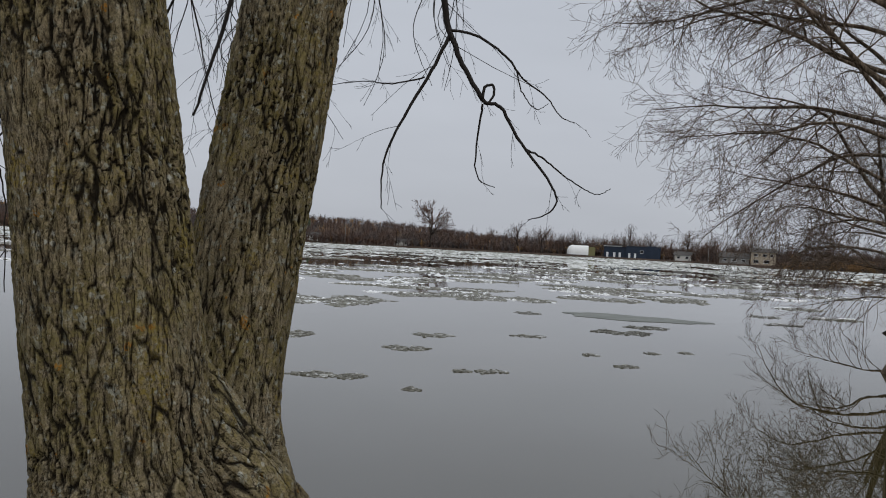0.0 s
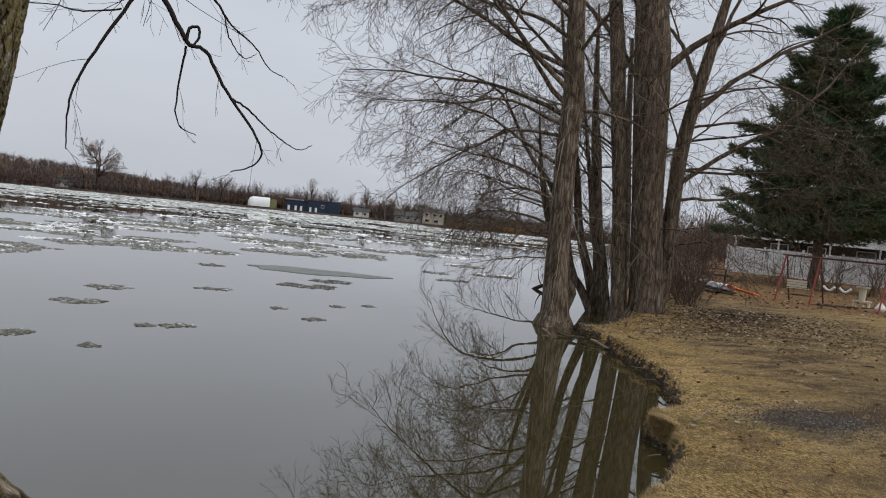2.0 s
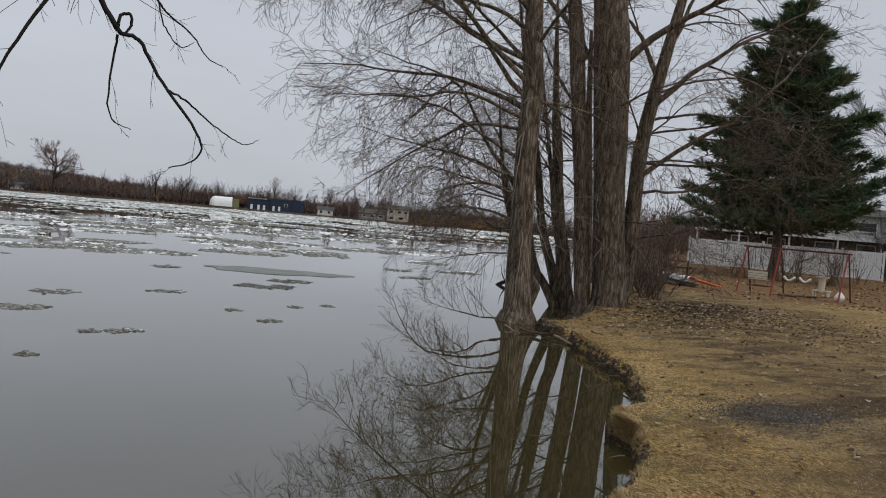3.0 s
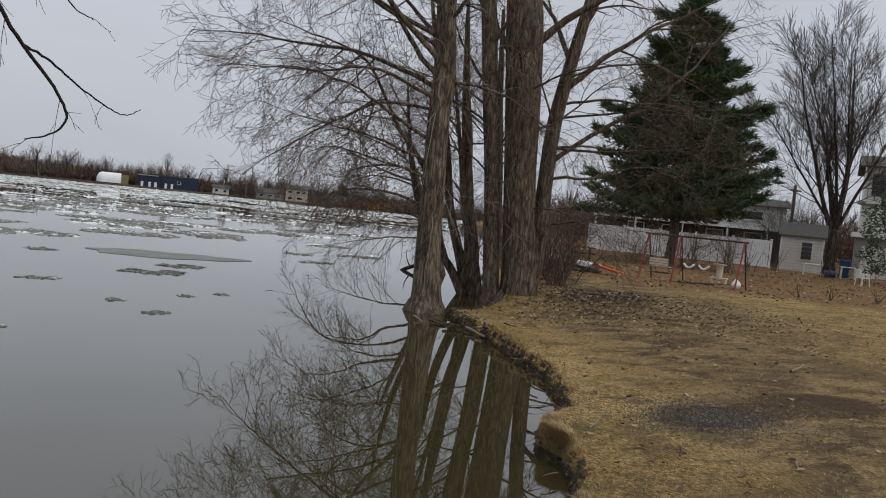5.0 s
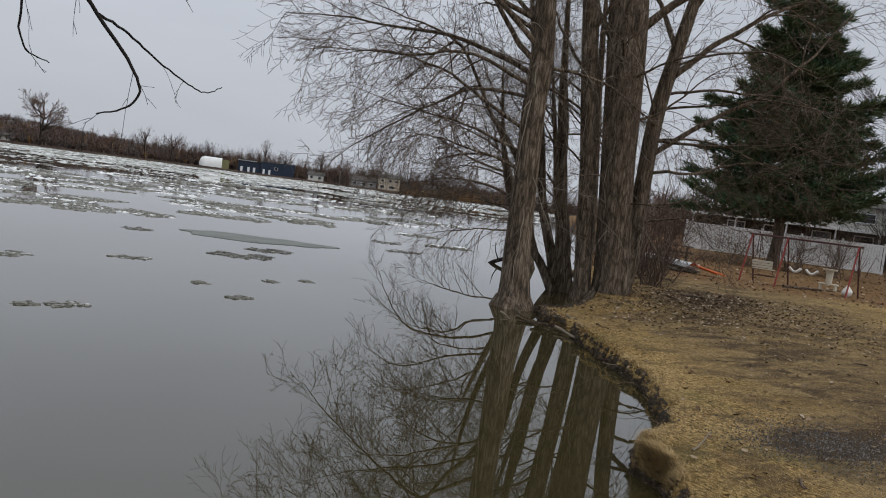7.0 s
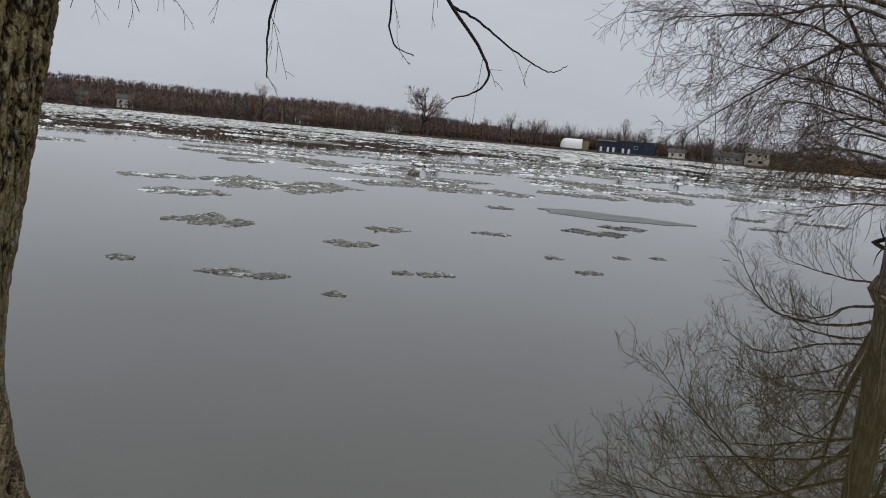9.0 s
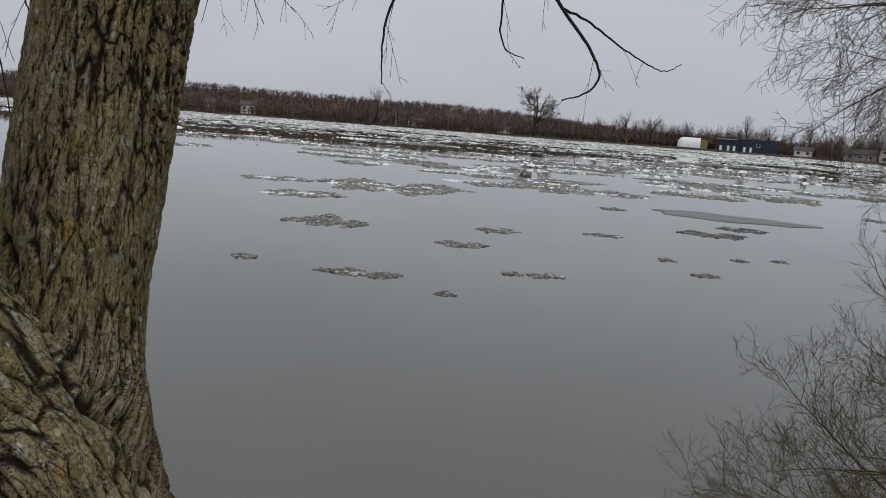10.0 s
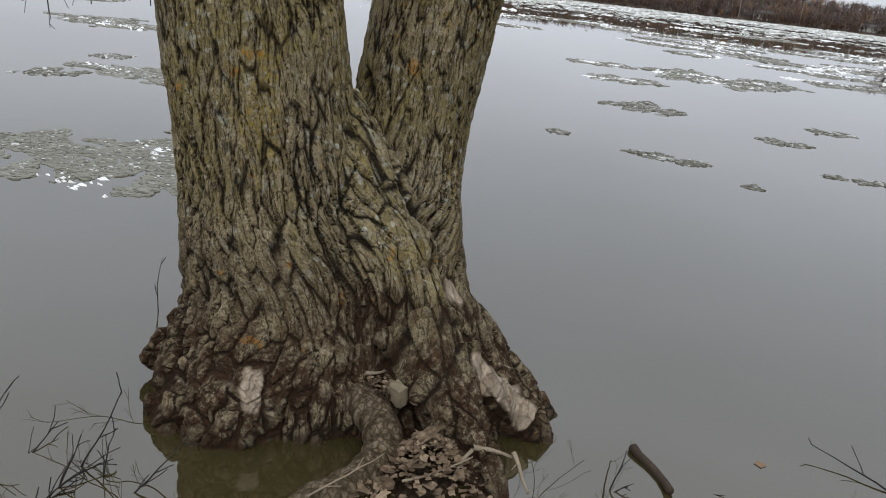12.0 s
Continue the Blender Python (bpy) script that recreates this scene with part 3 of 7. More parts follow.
def fuse(tubes, voxel):
    """Melts overlapping tubes into one skin."""
    me = bpy.data.meshes.new("raw")
    me.from_pydata(tubes.v, [], tubes.f)
    ob = new("raw", me)
    mod = ob.modifiers.new("skin", 'REMESH')
    mod.mode = 'VOXEL'
    mod.voxel_size = voxel
    dg = bpy.context.evaluated_depsgraph_get()
    out = bpy.data.meshes.new_from_object(ob.evaluated_get(dg))
    bpy.data.objects.remove(ob)
    bpy.data.meshes.remove(me)
    return out


def spline(keys, n):
    """A smooth line with radii through a few keys (x, y, z, r)."""
    pts, rad = [], []
    k = np.array(keys, float)
    for t in np.linspace(0, len(k) - 1, n):
        i = min(int(t), len(k) - 2)
        f = t - i
        p0, p1, p2, p3 = k[max(i - 1, 0)], k[i], k[i + 1], k[min(i + 2, len(k) - 1)]
        q = 0.5 * ((2 * p1) + (p2 - p0) * f + (2 * p0 - 5 * p1 + 4 * p2 - p3) * f * f + (3 * p1 - p0 - 3 * p2 + p3) * f ** 3)
        pts.append(Vector(q[:3]))
        rad.append(max(float(q[3]), 0.004))
    return pts, rad


def make_near_tree():
    t = Tubes()
    capped = []

    def limb(keys, n, sides=28):
        p, r = spline(keys, n)
        n0 = len(t.v)
        t.add(p, r, sides)
        t.f.append(tuple(range(n0 + sides - 1, n0 - 1, -1)))
        capped.append(n0)

    # main trunk, leaning a little to the west
    limb([(-1.72, 4.03, -0.5, 0.74), (-1.78, 4.05, 0.0, 0.62), (-1.90, 4.04, 0.30, 0.535), (-1.985, 4.01, 0.65, 0.48), (-2.045, 3.99, 1.1, 0.44), (-2.115, 3.92, 1.7, 0.418),
          (-2.195, 3.87, 2.4, 0.398), (-2.29, 3.79, 3.2, 0.38), (-2.38, 3.73, 4.0, 0.365)], 40)
    # second trunk
    limb([(-1.42, 4.28, -0.5, 0.72), (-1.51, 4.36, 0.05, 0.58), (-1.62, 4.50, 0.4, 0.45), (-1.72, 4.66, 0.8, 0.36), (-1.76, 4.76, 1.2, 0.325), (-1.70, 4.86, 2.0, 0.325),
          (-1.61, 4.94, 2.8, 0.32), (-1.47, 5.05, 4.0, 0.30)], 36)
    # the shoulder between the two, running down to the right
    limb([(-1.95, 4.15, 1.35, 0.26), (-1.72, 4.22, 1.0, 0.28), (-1.48, 4.22, 0.65, 0.30), (-1.22, 4.28, 0.32, 0.30), (-0.98, 4.35, 0.02, 0.30), (-0.85, 4.4, -0.4, 0.3)], 20)
    # root flares
    limb([(-1.40, 4.25, 0.55, 0.20), (-1.12, 4.24, 0.46, 0.175), (-0.92, 4.22, 0.30, 0.135), (-0.80, 4.25, 0.21, 0.12), (-0.71, 4.30, 0.12, 0.115), (-0.63, 4.33, 0.02, 0.11), (-0.55, 4.36, -0.2, 0.10)], 18, 20)
    limb([(-1.40, 4.34, 0.50, 0.20), (-1.14, 4.40, 0.38, 0.18), (-0.94, 4.46, 0.20, 0.14), (-0.78, 4.52, 0.08, 0.11), (-0.67, 4.56, -0.02, 0.08), (-0.54, 4.58, -0.2, 0.07)], 16, 20)
    limb([(-1.95, 3.90, 0.55, 0.30), (-1.84, 3.62, 0.24, 0.255), (-1.74, 3.46, 0.0, 0.235), (-1.70, 3.38, -0.3, 0.22)], 14, 22)
    limb([(-2.1, 3.85, 0.45, 0.24), (-2.05, 3.56, 0.20, 0.19), (-1.98, 3.37, 0.0, 0.165), (-1.94, 3.28, -0.3, 0.15)], 14, 20)
    limb([(-2.2, 3.95, 0.42, 0.23), (-2.30, 3.74, 0.24, 0.13), (-2.34, 3.58, 0.13, 0.08), (-2.38, 3.48, 0.05, 0.045)], 14, 20)
    limb([(-2.2, 4.1, 0.36, 0.26), (-2.36, 4.1, 0.12, 0.16), (-2.42, 4.1, -0.2, 0.12)], 14, 20)
    limb([(-1.55, 3.98, 0.42, 0.25), (-1.48, 3.86, 0.22, 0.18), (-1.46, 3.78, 0.02, 0.13), (-1.46, 3.7, -0.3, 0.12)], 14, 20)
    limb([(-1.16, 4.06, 0.48, 0.21), (-0.94, 3.95, 0.28, 0.15), (-0.77, 3.90, 0.13, 0.125), (-0.62, 3.83, 0.01, 0.105), (-0.48, 3.72, -0.12, 0.08)], 16, 20)
    limb([(-1.0, 4.1, 0.40, 0.16), (-0.84, 3.98, 0.20, 0.11), (-0.70, 3.88, 0.07, 0.07), (-0.56, 3.78, -0.05, 0.05)], 14, 18)
    me = fuse(t, 0.0102)
    co = np.empty(len(me.vertices) * 3)
    no = np.empty(len(me.vertices) * 3)
    me.vertices.foreach_get("co", co)
    me.vertices.foreach_get("normal", no)
    co = co.reshape(-1, 3)
    no = no.reshape(-1, 3)
    off = np.empty(len(co))
    depth = np.ones(len(co))
    skin = np.zeros((len(co), 3))

    # furrowed bark in relief: upright plates on the trunks, coarse ridges that run down over the flare
    def unroll(cx, cy, p):
        dx, dy = p.x - cx, p.y - cy
        return math.atan2(dx, -dy) * 0.45, p.z - 0.9 * max(math.hypot(dx, dy) - 0.45, 0.0)

    def crack(u, v, wide, tall, seed, sharp):
        (d1, d2, *_), _ = noise.voronoi(Vector((u * wide, v * tall, seed)))
        return min((d2 - d1) * sharp, 1.0)

    for i in range(len(co)):
        x, y, z = co[i]
        if z < -0.1:
            off[i] = 0
            continue
        p = Vector((x, y, z))
        h = z - 1.1
        ax, ay, bx, by = -2.045 - 0.1 * h, 3.99 - 0.09 * h, -1.73 + 0.08 * h, 4.83 + 0.08 * h
        if (x - ax) ** 2 + (y - ay) ** 2 > (x - bx) ** 2 + (y - by) ** 2 + 0.05:
            ax, ay = bx, by
        k = min(max((z - 0.30) / 0.75, 0.0), 1.0)
        k = k * k * (3 - 2 * k)
        u1, v1 = unroll(ax, ay, p)
        u0, v0 = unroll(-1.62, 4.2, p)
        u0 += 0.2
        u, v = u1 * k + u0 * (1 - k), v1 * k + v0 * (1 - k)
        skin[i] = (u, v, 0.37 * (ax == bx))
        w = noise.noise_vector(Vector((u * 3.0, v * 5.5, 1.7))) * 0.022 + noise.noise_vector(Vector((u * 20.0, v * 14.0, 4.1))) * 0.010
        u, v = u + w.x, v + 2.0 * w.y
        r1 = crack(u, v, 18.0, 3.2, 0.0, 4.3)
        r2 = crack(u, v, 33.0, 9.0, 5.0, 3.9)
        # shallow bark in places, deep furrows in others
        calm = 0.55 + 0.9 * noise.noise(Vector((u * 2.2, v * 1.5, 8.0)))
        calm = min(max(calm + 0.25 * (1 - k), 0.25), 1.0)
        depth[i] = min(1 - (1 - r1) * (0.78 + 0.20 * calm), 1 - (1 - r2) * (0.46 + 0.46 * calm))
        deep = 0.030 * k + 0.052 * (1 - k)
        off[i] = calm * deep * (r1 - 1.0) + 0.009 * calm * (r2 - 1.0) + 0.006 * noise.noise(Vector((u * 45, v * 22, 2.0)))
    # the seam where the main trunk overlaps the second one
    seam = np.array([(-1.90, 4.50, 1.56), (-1.725, 4.39, 1.375), (-1.585, 4.315, 1.22), (-1.462, 4.255, 1.09), (-1.355, 4.244, 0.98), (-1.31, 4.38, 0.83), (-1.26, 4.49, 0.73)])
    gap = np.full(len(co), 9.0)
    for a0, b0 in zip(seam, seam[1:]):
        dv = b0 - a0
        tt = np.clip(((co - a0) @ dv) / (dv @ dv), 0, 1)
        gap = np.minimum(gap, np.linalg.norm(co - a0 - tt[:, None] * dv, axis=1))
    # barkless scars: smooth bare wood
    scars = (((-0.84, 4.10, 0.375), (-0.77, 4.13, 0.305), (-0.69, 4.18, 0.235), (-0.61, 4.22, 0.145), 0.060),
             ((-1.60, 3.44, 0.29), (-1.59, 3.42, 0.20), 0.052), ((-1.71, 3.38, 0.23), (-1.72, 3.37, 0.19), 0.036),
             ((-1.42, 4.44, 1.04), (-1.40, 4.42, 0.93), (-1.38, 4.41, 0.84), 0.024), ((-1.10, 4.24, 0.66), (-1.04, 4.22, 0.55), 0.040))
    bare = np.zeros(len(co))
    jit = np.array([noise.noise(Vector((cx * 22, cy * 22, cz * 9))) if cz < 1.2 else 0.0 for cx, cy, cz in co]) * 0.022
    for *pts, wide in scars:
        pts = np.array(pts)
        near = np.full(len(co), 9.0)
        for a0, b0 in zip(pts, pts[1:]):
            dv = b0 - a0
            tt = np.clip(((co - a0) @ dv) / (dv @ dv), 0, 1)
            near = np.minimum(near, np.linalg.norm(co - a0 - tt[:, None] * dv, axis=1))
        bare = np.maximum(bare, np.clip((wide + 0.012 - near + jit) / 0.014, 0, 1))
    off = off * (1 - bare) - 0.012 * bare
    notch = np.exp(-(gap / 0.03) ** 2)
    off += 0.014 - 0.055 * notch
    # low relief here also paints the seam's shade into the bark colour
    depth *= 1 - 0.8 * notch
    co += no * off[:, None]
    me.vertices.foreach_set("co", co.ravel())
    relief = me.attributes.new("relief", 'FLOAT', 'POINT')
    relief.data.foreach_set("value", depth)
    coords = me.attributes.new("skin", 'FLOAT_VECTOR', 'POINT')
    coords.data.foreach_set("vector", skin.ravel())
    scar = me.attributes.new("scar", 'FLOAT', 'POINT')
    scar.data.foreach_set("value", bare)
    me.materials.clear()
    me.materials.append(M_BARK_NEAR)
    me.polygons.foreach_set("use_smooth", [True] * len(me.polygons))
    me.update()
    base = tagged(new("tree"), "large twin-trunked tree with furrowed lichened bark standing in the water", "tree")
    trunk = new("trunk", me)
    trunk.parent = base
    # the upper trunks and their limbs
    rng = random.Random(77)
    for keys in ([(-2.36, 3.74, 3.9, 0.35), (-2.5, 3.65, 5.2, 0.32), (-2.7, 3.5, 7.5, 0.26), (-2.8, 3.4, 10, 0.18), (-2.8, 3.4, 13, 0.06)], [(-1.48, 5.09, 3.9, 0.295), (-1.30, 5.2, 5.5, 0.25), (-1.0, 5.4, 8, 0.19), (-0.8, 5.6, 11, 0.08)]):
        up = Tubes()
        line, rad = spline(keys, 24)
        up.add(line, rad, 18)
        up.make("upper_trunk", M_BARK, base)
        for k in range(7):
            i = 5 + 2 * k
            a = rng.uniform(0, 6.28)
            path = wander(rng, line[i], (math.cos(a), math.sin(a), 0.7), rng.uniform(2.5, 4), 10, 0.09, 0.0)
            arm = Tubes()
            arm.add(path, [max(0.08 * (1 - 0.85 * m / 10), 0.01) for m in range(11)], 7)
            sprout(rng, [arm], path, 0.08, [(6, 1.4, 0.4, 45, 0.02, 0.5, 7, 4, 0.1, 0)])
            arm.make("limb", M_BARK, base)
    return base


near_tree = make_near_tree()


def hang(name_parent, keys, r0, r1, seed, twigs=5, length=0.5, mat=None):
    """A drooping branch of the near tree, with short side twigs."""
    rng = random.Random(seed)
    t = Tubes()
    p, _ = spline([(*k, 0.01) for k in keys], 5 * len(keys))
    n = len(p)
    p = [q + Vector((rng.gauss(0, 0.003), rng.gauss(0, 0.003), rng.gauss(0, 0.003))) for q in p]
    t.add(p, [r0 + (r1 - r0) * i / (n - 1) for i in range(n)], 7)
    if twigs:
        sprout(rng, [t], p, r0 * 0.8, [(twigs, length * 1.15, 0.5, 46, 0.13, 0.35, 9, 4, 0.05, 0.30), (2, length * 0.4, 0.5, 40, 0.08, 0.5, 5, 3, 0.06, 0.25)], 0, 0.1)
    return t.make("branch", mat or M_TWIG_DARK, name_parent, "dark drooping bare branch")


# the big drooping branch over the water, its fork and its curled tips
hang(near_tree, [(-1.25, 5.97, 8.02), (-0.98, 7.25, 6.95), (-0.8, 8.21, 5.57), (-0.65, 8.45, 4.59), (-0.56, 8.45, 4.31), (-0.43, 8.45, 4.03), (-0.22, 8.44, 3.7)], 0.045, 0.024, 1, 6, 0.55)
hang(near_tree, [(-0.22, 8.44, 3.7), (-0.16, 8.44, 3.65), (-0.01, 8.43, 3.61), (0.21, 8.42, 3.26), (0.52, 8.39, 2.87), (0.62, 8.37, 2.66), (0.52, 8.39, 2.51), (0.33, 8.41, 2.44)], 0.024, 0.005, 2, 5, 0.4)
hang(near_tree, [(-0.22, 8.44, 3.68), (-0.19, 8.45, 3.82), (-0.11, 8.45, 3.84), (-0.09, 8.44, 3.74), (-0.15, 8.44, 3.65)], 0.017, 0.012, 3, 0)
hang(near_tree, [(-0.59, 8.45, 4.35), (-0.76, 8.45, 3.98), (-1.02, 8.44, 3.47), (-1.19, 8.43, 3.09), (-1.23, 8.43, 2.77), (-1.21, 8.43, 2.47)], 0.022, 0.005, 4, 5, 0.5)
hang(near_tree, [(-0.2, 8.53, 3.65), (-0.23, 8.58, 3.38), (-0.25, 8.63, 3.05), (-0.19, 8.65, 2.85), (-0.03, 8.64, 2.78)], 0.013, 0.004, 5, 2, 0.3)
hang(near_tree, [(0.28, 8.42, 3.18), (0.51, 8.85, 3.14), (0.79, 9.38, 3.03), (1.11, 9.8, 2.91), (1.32, 9.99, 2.86), (1.47, 9.95, 2.94)], 0.012, 0.004, 6, 2, 0.3)
hang(near_tree, [(-0.58, 8.45, 4.4), (-0.29, 8.45, 4.35), (0.02, 8.43, 4.14), (0.13, 8.42, 4.0), (0.24, 8.42, 3.89), (0.46, 8.39, 3.73), (0.61, 8.37, 3.54), (0.76, 8.35, 3.47)], 0.016, 0.004, 7, 4, 0.45)
hang(near_tree, [(0.13, 8.42, 4.0), (0.2, 8.42, 3.78), (0.35, 8.42, 3.61), (0.48, 8.4, 3.67)], 0.009, 0.003, 8, 1, 0.2)
hang(near_tree, [(-0.83, 8.45, 3.89), (-1.18, 8.43, 3.8), (-1.46, 8.41, 3.81), (-1.84, 8.38, 3.74)], 0.010, 0.003, 9, 3, 0.35)
# a curtain of fine twigs between and behind the trunks
for k in range(15):
    r_ = random.Random(300 + k)
    x, y = r_.uniform(-3.6, -2.2), r_.uniform(8.0, 10.5)
    z = r_.uniform(4.9, 6.0)
    hang(near_tree, [(x - 0.3, y - 0.6, z + 1.2), (x, y, z), (x + r_.gauss(0, 0.25), y, z - 0.9), (x + r_.gauss(0, 0.4), y, z - r_.uniform(1.4, 2.4))], 0.009, 0.003, 320 + k, 5, 0.6)
for k in range(13):
    r_ = random.Random(350 + k)
    x, y = r_.uniform(-1.75, -0.45), r_.uniform(8.4, 10.0)
    e = r_.uniform(3.75, 4.5)
    hang(near_tree, [(x - 0.3, y - 0.6, e + 2.2), (x, y, e + 1.3), (x + r_.gauss(0, 0.12), y, e + 0.6), (x + r_.gauss(0, 0.3), y, e)], 0.008, 0.003, 370 + k, 3, 0.45)
hang(near_tree, [(-2.5, 6.2, 6.2), (-2.75, 7.9, 4.9), (-2.87, 8.1, 4.29), (-3.0, 8.07, 3.78), (-3.12, 8.03, 3.3)], 0.03, 0.012, 58, 10, 0.6)
hang(near_tree, [(-3.3, 7.0, 5.4), (-3.16, 8.0, 4.36), (-3.05, 8.06, 3.83), (-2.88, 8.1, 3.2)], 0.012, 0.004, 59, 7, 0.5)
# low branches on the upstream side
hang(near_tree, [(-2.6, 4.5, 3.9), (-3.2, 5.0, 3.2), (-3.82, 5.07, 2.63), (-4.08, 4.78, 2.38), (-4.17, 4.67, 2.18), (-4.29, 4.52, 2.01), (-4.37, 4.4, 1.86), (-4.5, 4.2, 1.68)], 0.008, 0.003, 60, 8, 0.4)
hang(near_tree, [(-3.4, 5.2, 2.9), (-3.88, 5.0, 2.30), (-4.05, 4.81, 2.08), (-4.19, 4.64, 2.03), (-4.27, 4.55, 1.88), (-4.36, 4.42, 1.8)], 0.007, 0.0025, 61, 6, 0.3)
hang(near_tree, [(-3.2, 5.6, 3.3), (-4.2, 5.8, 2.35), (-4.53, 5.63, 2.17), (-4.78, 5.34, 2.05), (-4.96, 5.12, 1.96), (-5.21, 4.78, 1.97)], 0.007, 0.0025, 62, 9, 0.4)
hang(near_tree, [(-3.3, 4.6, 3.2), (-3.9, 4.37, 2.40), (-4.03, 4.19, 2.15), (-4.13, 4.05, 2.01), (-4.3, 3.8, 1.9)], 0.006, 0.0025, 63, 5, 0.3)
hang(near_tree, [(-2.9, 6.0, 4.2), (-3.7, 6.9, 3.0), (-3.78, 6.92, 2.69), (-3.73, 6.96, 2.43), (-3.65, 7.01, 1.89)], 0.012, 0.004, 64, 6, 0.35)
hang(near_tree, [(-2.6, 6.2, 4.2), (-3.5, 7.0, 3.0), (-3.56, 7.07, 2.72), (-3.45, 7.14, 2.28)], 0.010, 0.003, 65, 6, 0.35)
hang(near_tree, [(-2.35, 3.7, 3.0), (-2.64, 3.57, 2.42), (-2.56, 3.62, 2.39), (-2.53, 3.65, 2.18), (-2.52, 3.66, 1.8)], 0.006, 0.0025, 66, 3, 0.2)

# ---------- the clump of bare trees further along the bank ----------
LEFT = Vector((-0.85, 0.52, 0))
AWAY = Vector((0.52, 0.85, 0))
UP = Vector((0, 0, 1))


def direction(left, away, up):
    return (LEFT * left + AWAY * away + UP * up).normalized()


def flare(keys, rng, tubes, sides=18):
    p, r = spline(keys, 4 * len(keys))
    tubes.add(p, r, sides)
    return p, r


def make_bank_tree(name_label, keys, limbs, seed, levels, roots=0, vines=0, twig=None):
    """A bare tree: trunk, limbs and a haze of twigs."""
    rng = random.Random(seed)
    base = tagged(new("tree"), name_label, "tree", "bare trees on the bank")
    trunk = Tubes()
    line, rad = flare(keys, rng, trunk)
    for k in range(roots):
        a = 2 * math.pi * (k + rng.random() * 0.5) / roots
        q = Vector(keys[0][:3])
        out = Vector((math.cos(a), math.sin(a), 0))
        r0 = keys[0][3]
        pr, rr = spline([(*(q + out * r0 * 0.5 + UP * 0.55), r0 * 0.42), (*(q + out * r0 * 1.0 + UP * 0.22), r0 * 0.34), (*(q + out * (r0 * 1.6) + UP * 0.05), r0 * 0.22), (*(q + out * r0 * 2.4 - UP * 0.2), r0 * 0.12)], 9)
        trunk.add(pr, rr, 9)
    tr = trunk.make("trunk", M_BARK, base)
    twigs = Tubes()
    for (h, left, away, up, length, radius, droop, curl) in limbs:
        i = min(range(len(line)), key=lambda n: abs(line[n].z - h))
        p = line[i]
        path = wander(rng, p, direction(left, away, up), length, 16, 0.105, droop, curl)
        arm = Tubes()
        radius *= 0.78
        arm.add(path, [max(radius * (1 - 0.88 * m / 16), 0.007) for m in range(17)], 8)
        sprout(rng, [arm, twigs], path, radius, levels, 0, 0.27, 0.0052)
        arm.make("limb", M_BARK, base)
    # thin suckers and vines that hang about the trunk
    pale = Tubes()
    for k in range(vines):
        i = rng.randrange(len(line))
        while not 1.6 < line[i].z < 7.5:
            i = rng.randrange(len(line))
        a = rng.uniform(0, 6.28)
        out = Vector((math.cos(a), math.sin(a), 0))
        path = wander(rng, line[i] + out * rad[i] * 0.95, out * 0.55 + UP * rng.uniform(-0.5, 0.6), rng.uniform(0.7, 2.2), 12, 0.13, 0.15, 0.16)
        pale.add(path, [0.009 - 0.0004 * m for m in range(13)], 4)
        sprout(rng, [pale], path, 0.007, [(5, 0.5, 0.5, 42, 0.08, 0.6, 5, 3, 0.14, 0.2)], 0, 0.15, 0.0038)
    if vines:
        tagged(pale.make("vines", M_VINE, base), "pale grey dry vines", kind="stuff")
    tagged(twigs.make("crown", twig or M_TWIG, base), "fine brown leafless twigs", kind="stuff")
    return base


FINE = [(14, 1.65, 0.45, 50, 0.085, 0.52, 10, 4, 0.11, 0.10), (7, 0.95, 0.45, 48, 0.15, 0.6, 8, 3, 0.09, 0.52), (4, 0.34, 0.45, 46, 0.02, 0.8, 4, 3, 0.09, 0.30)]

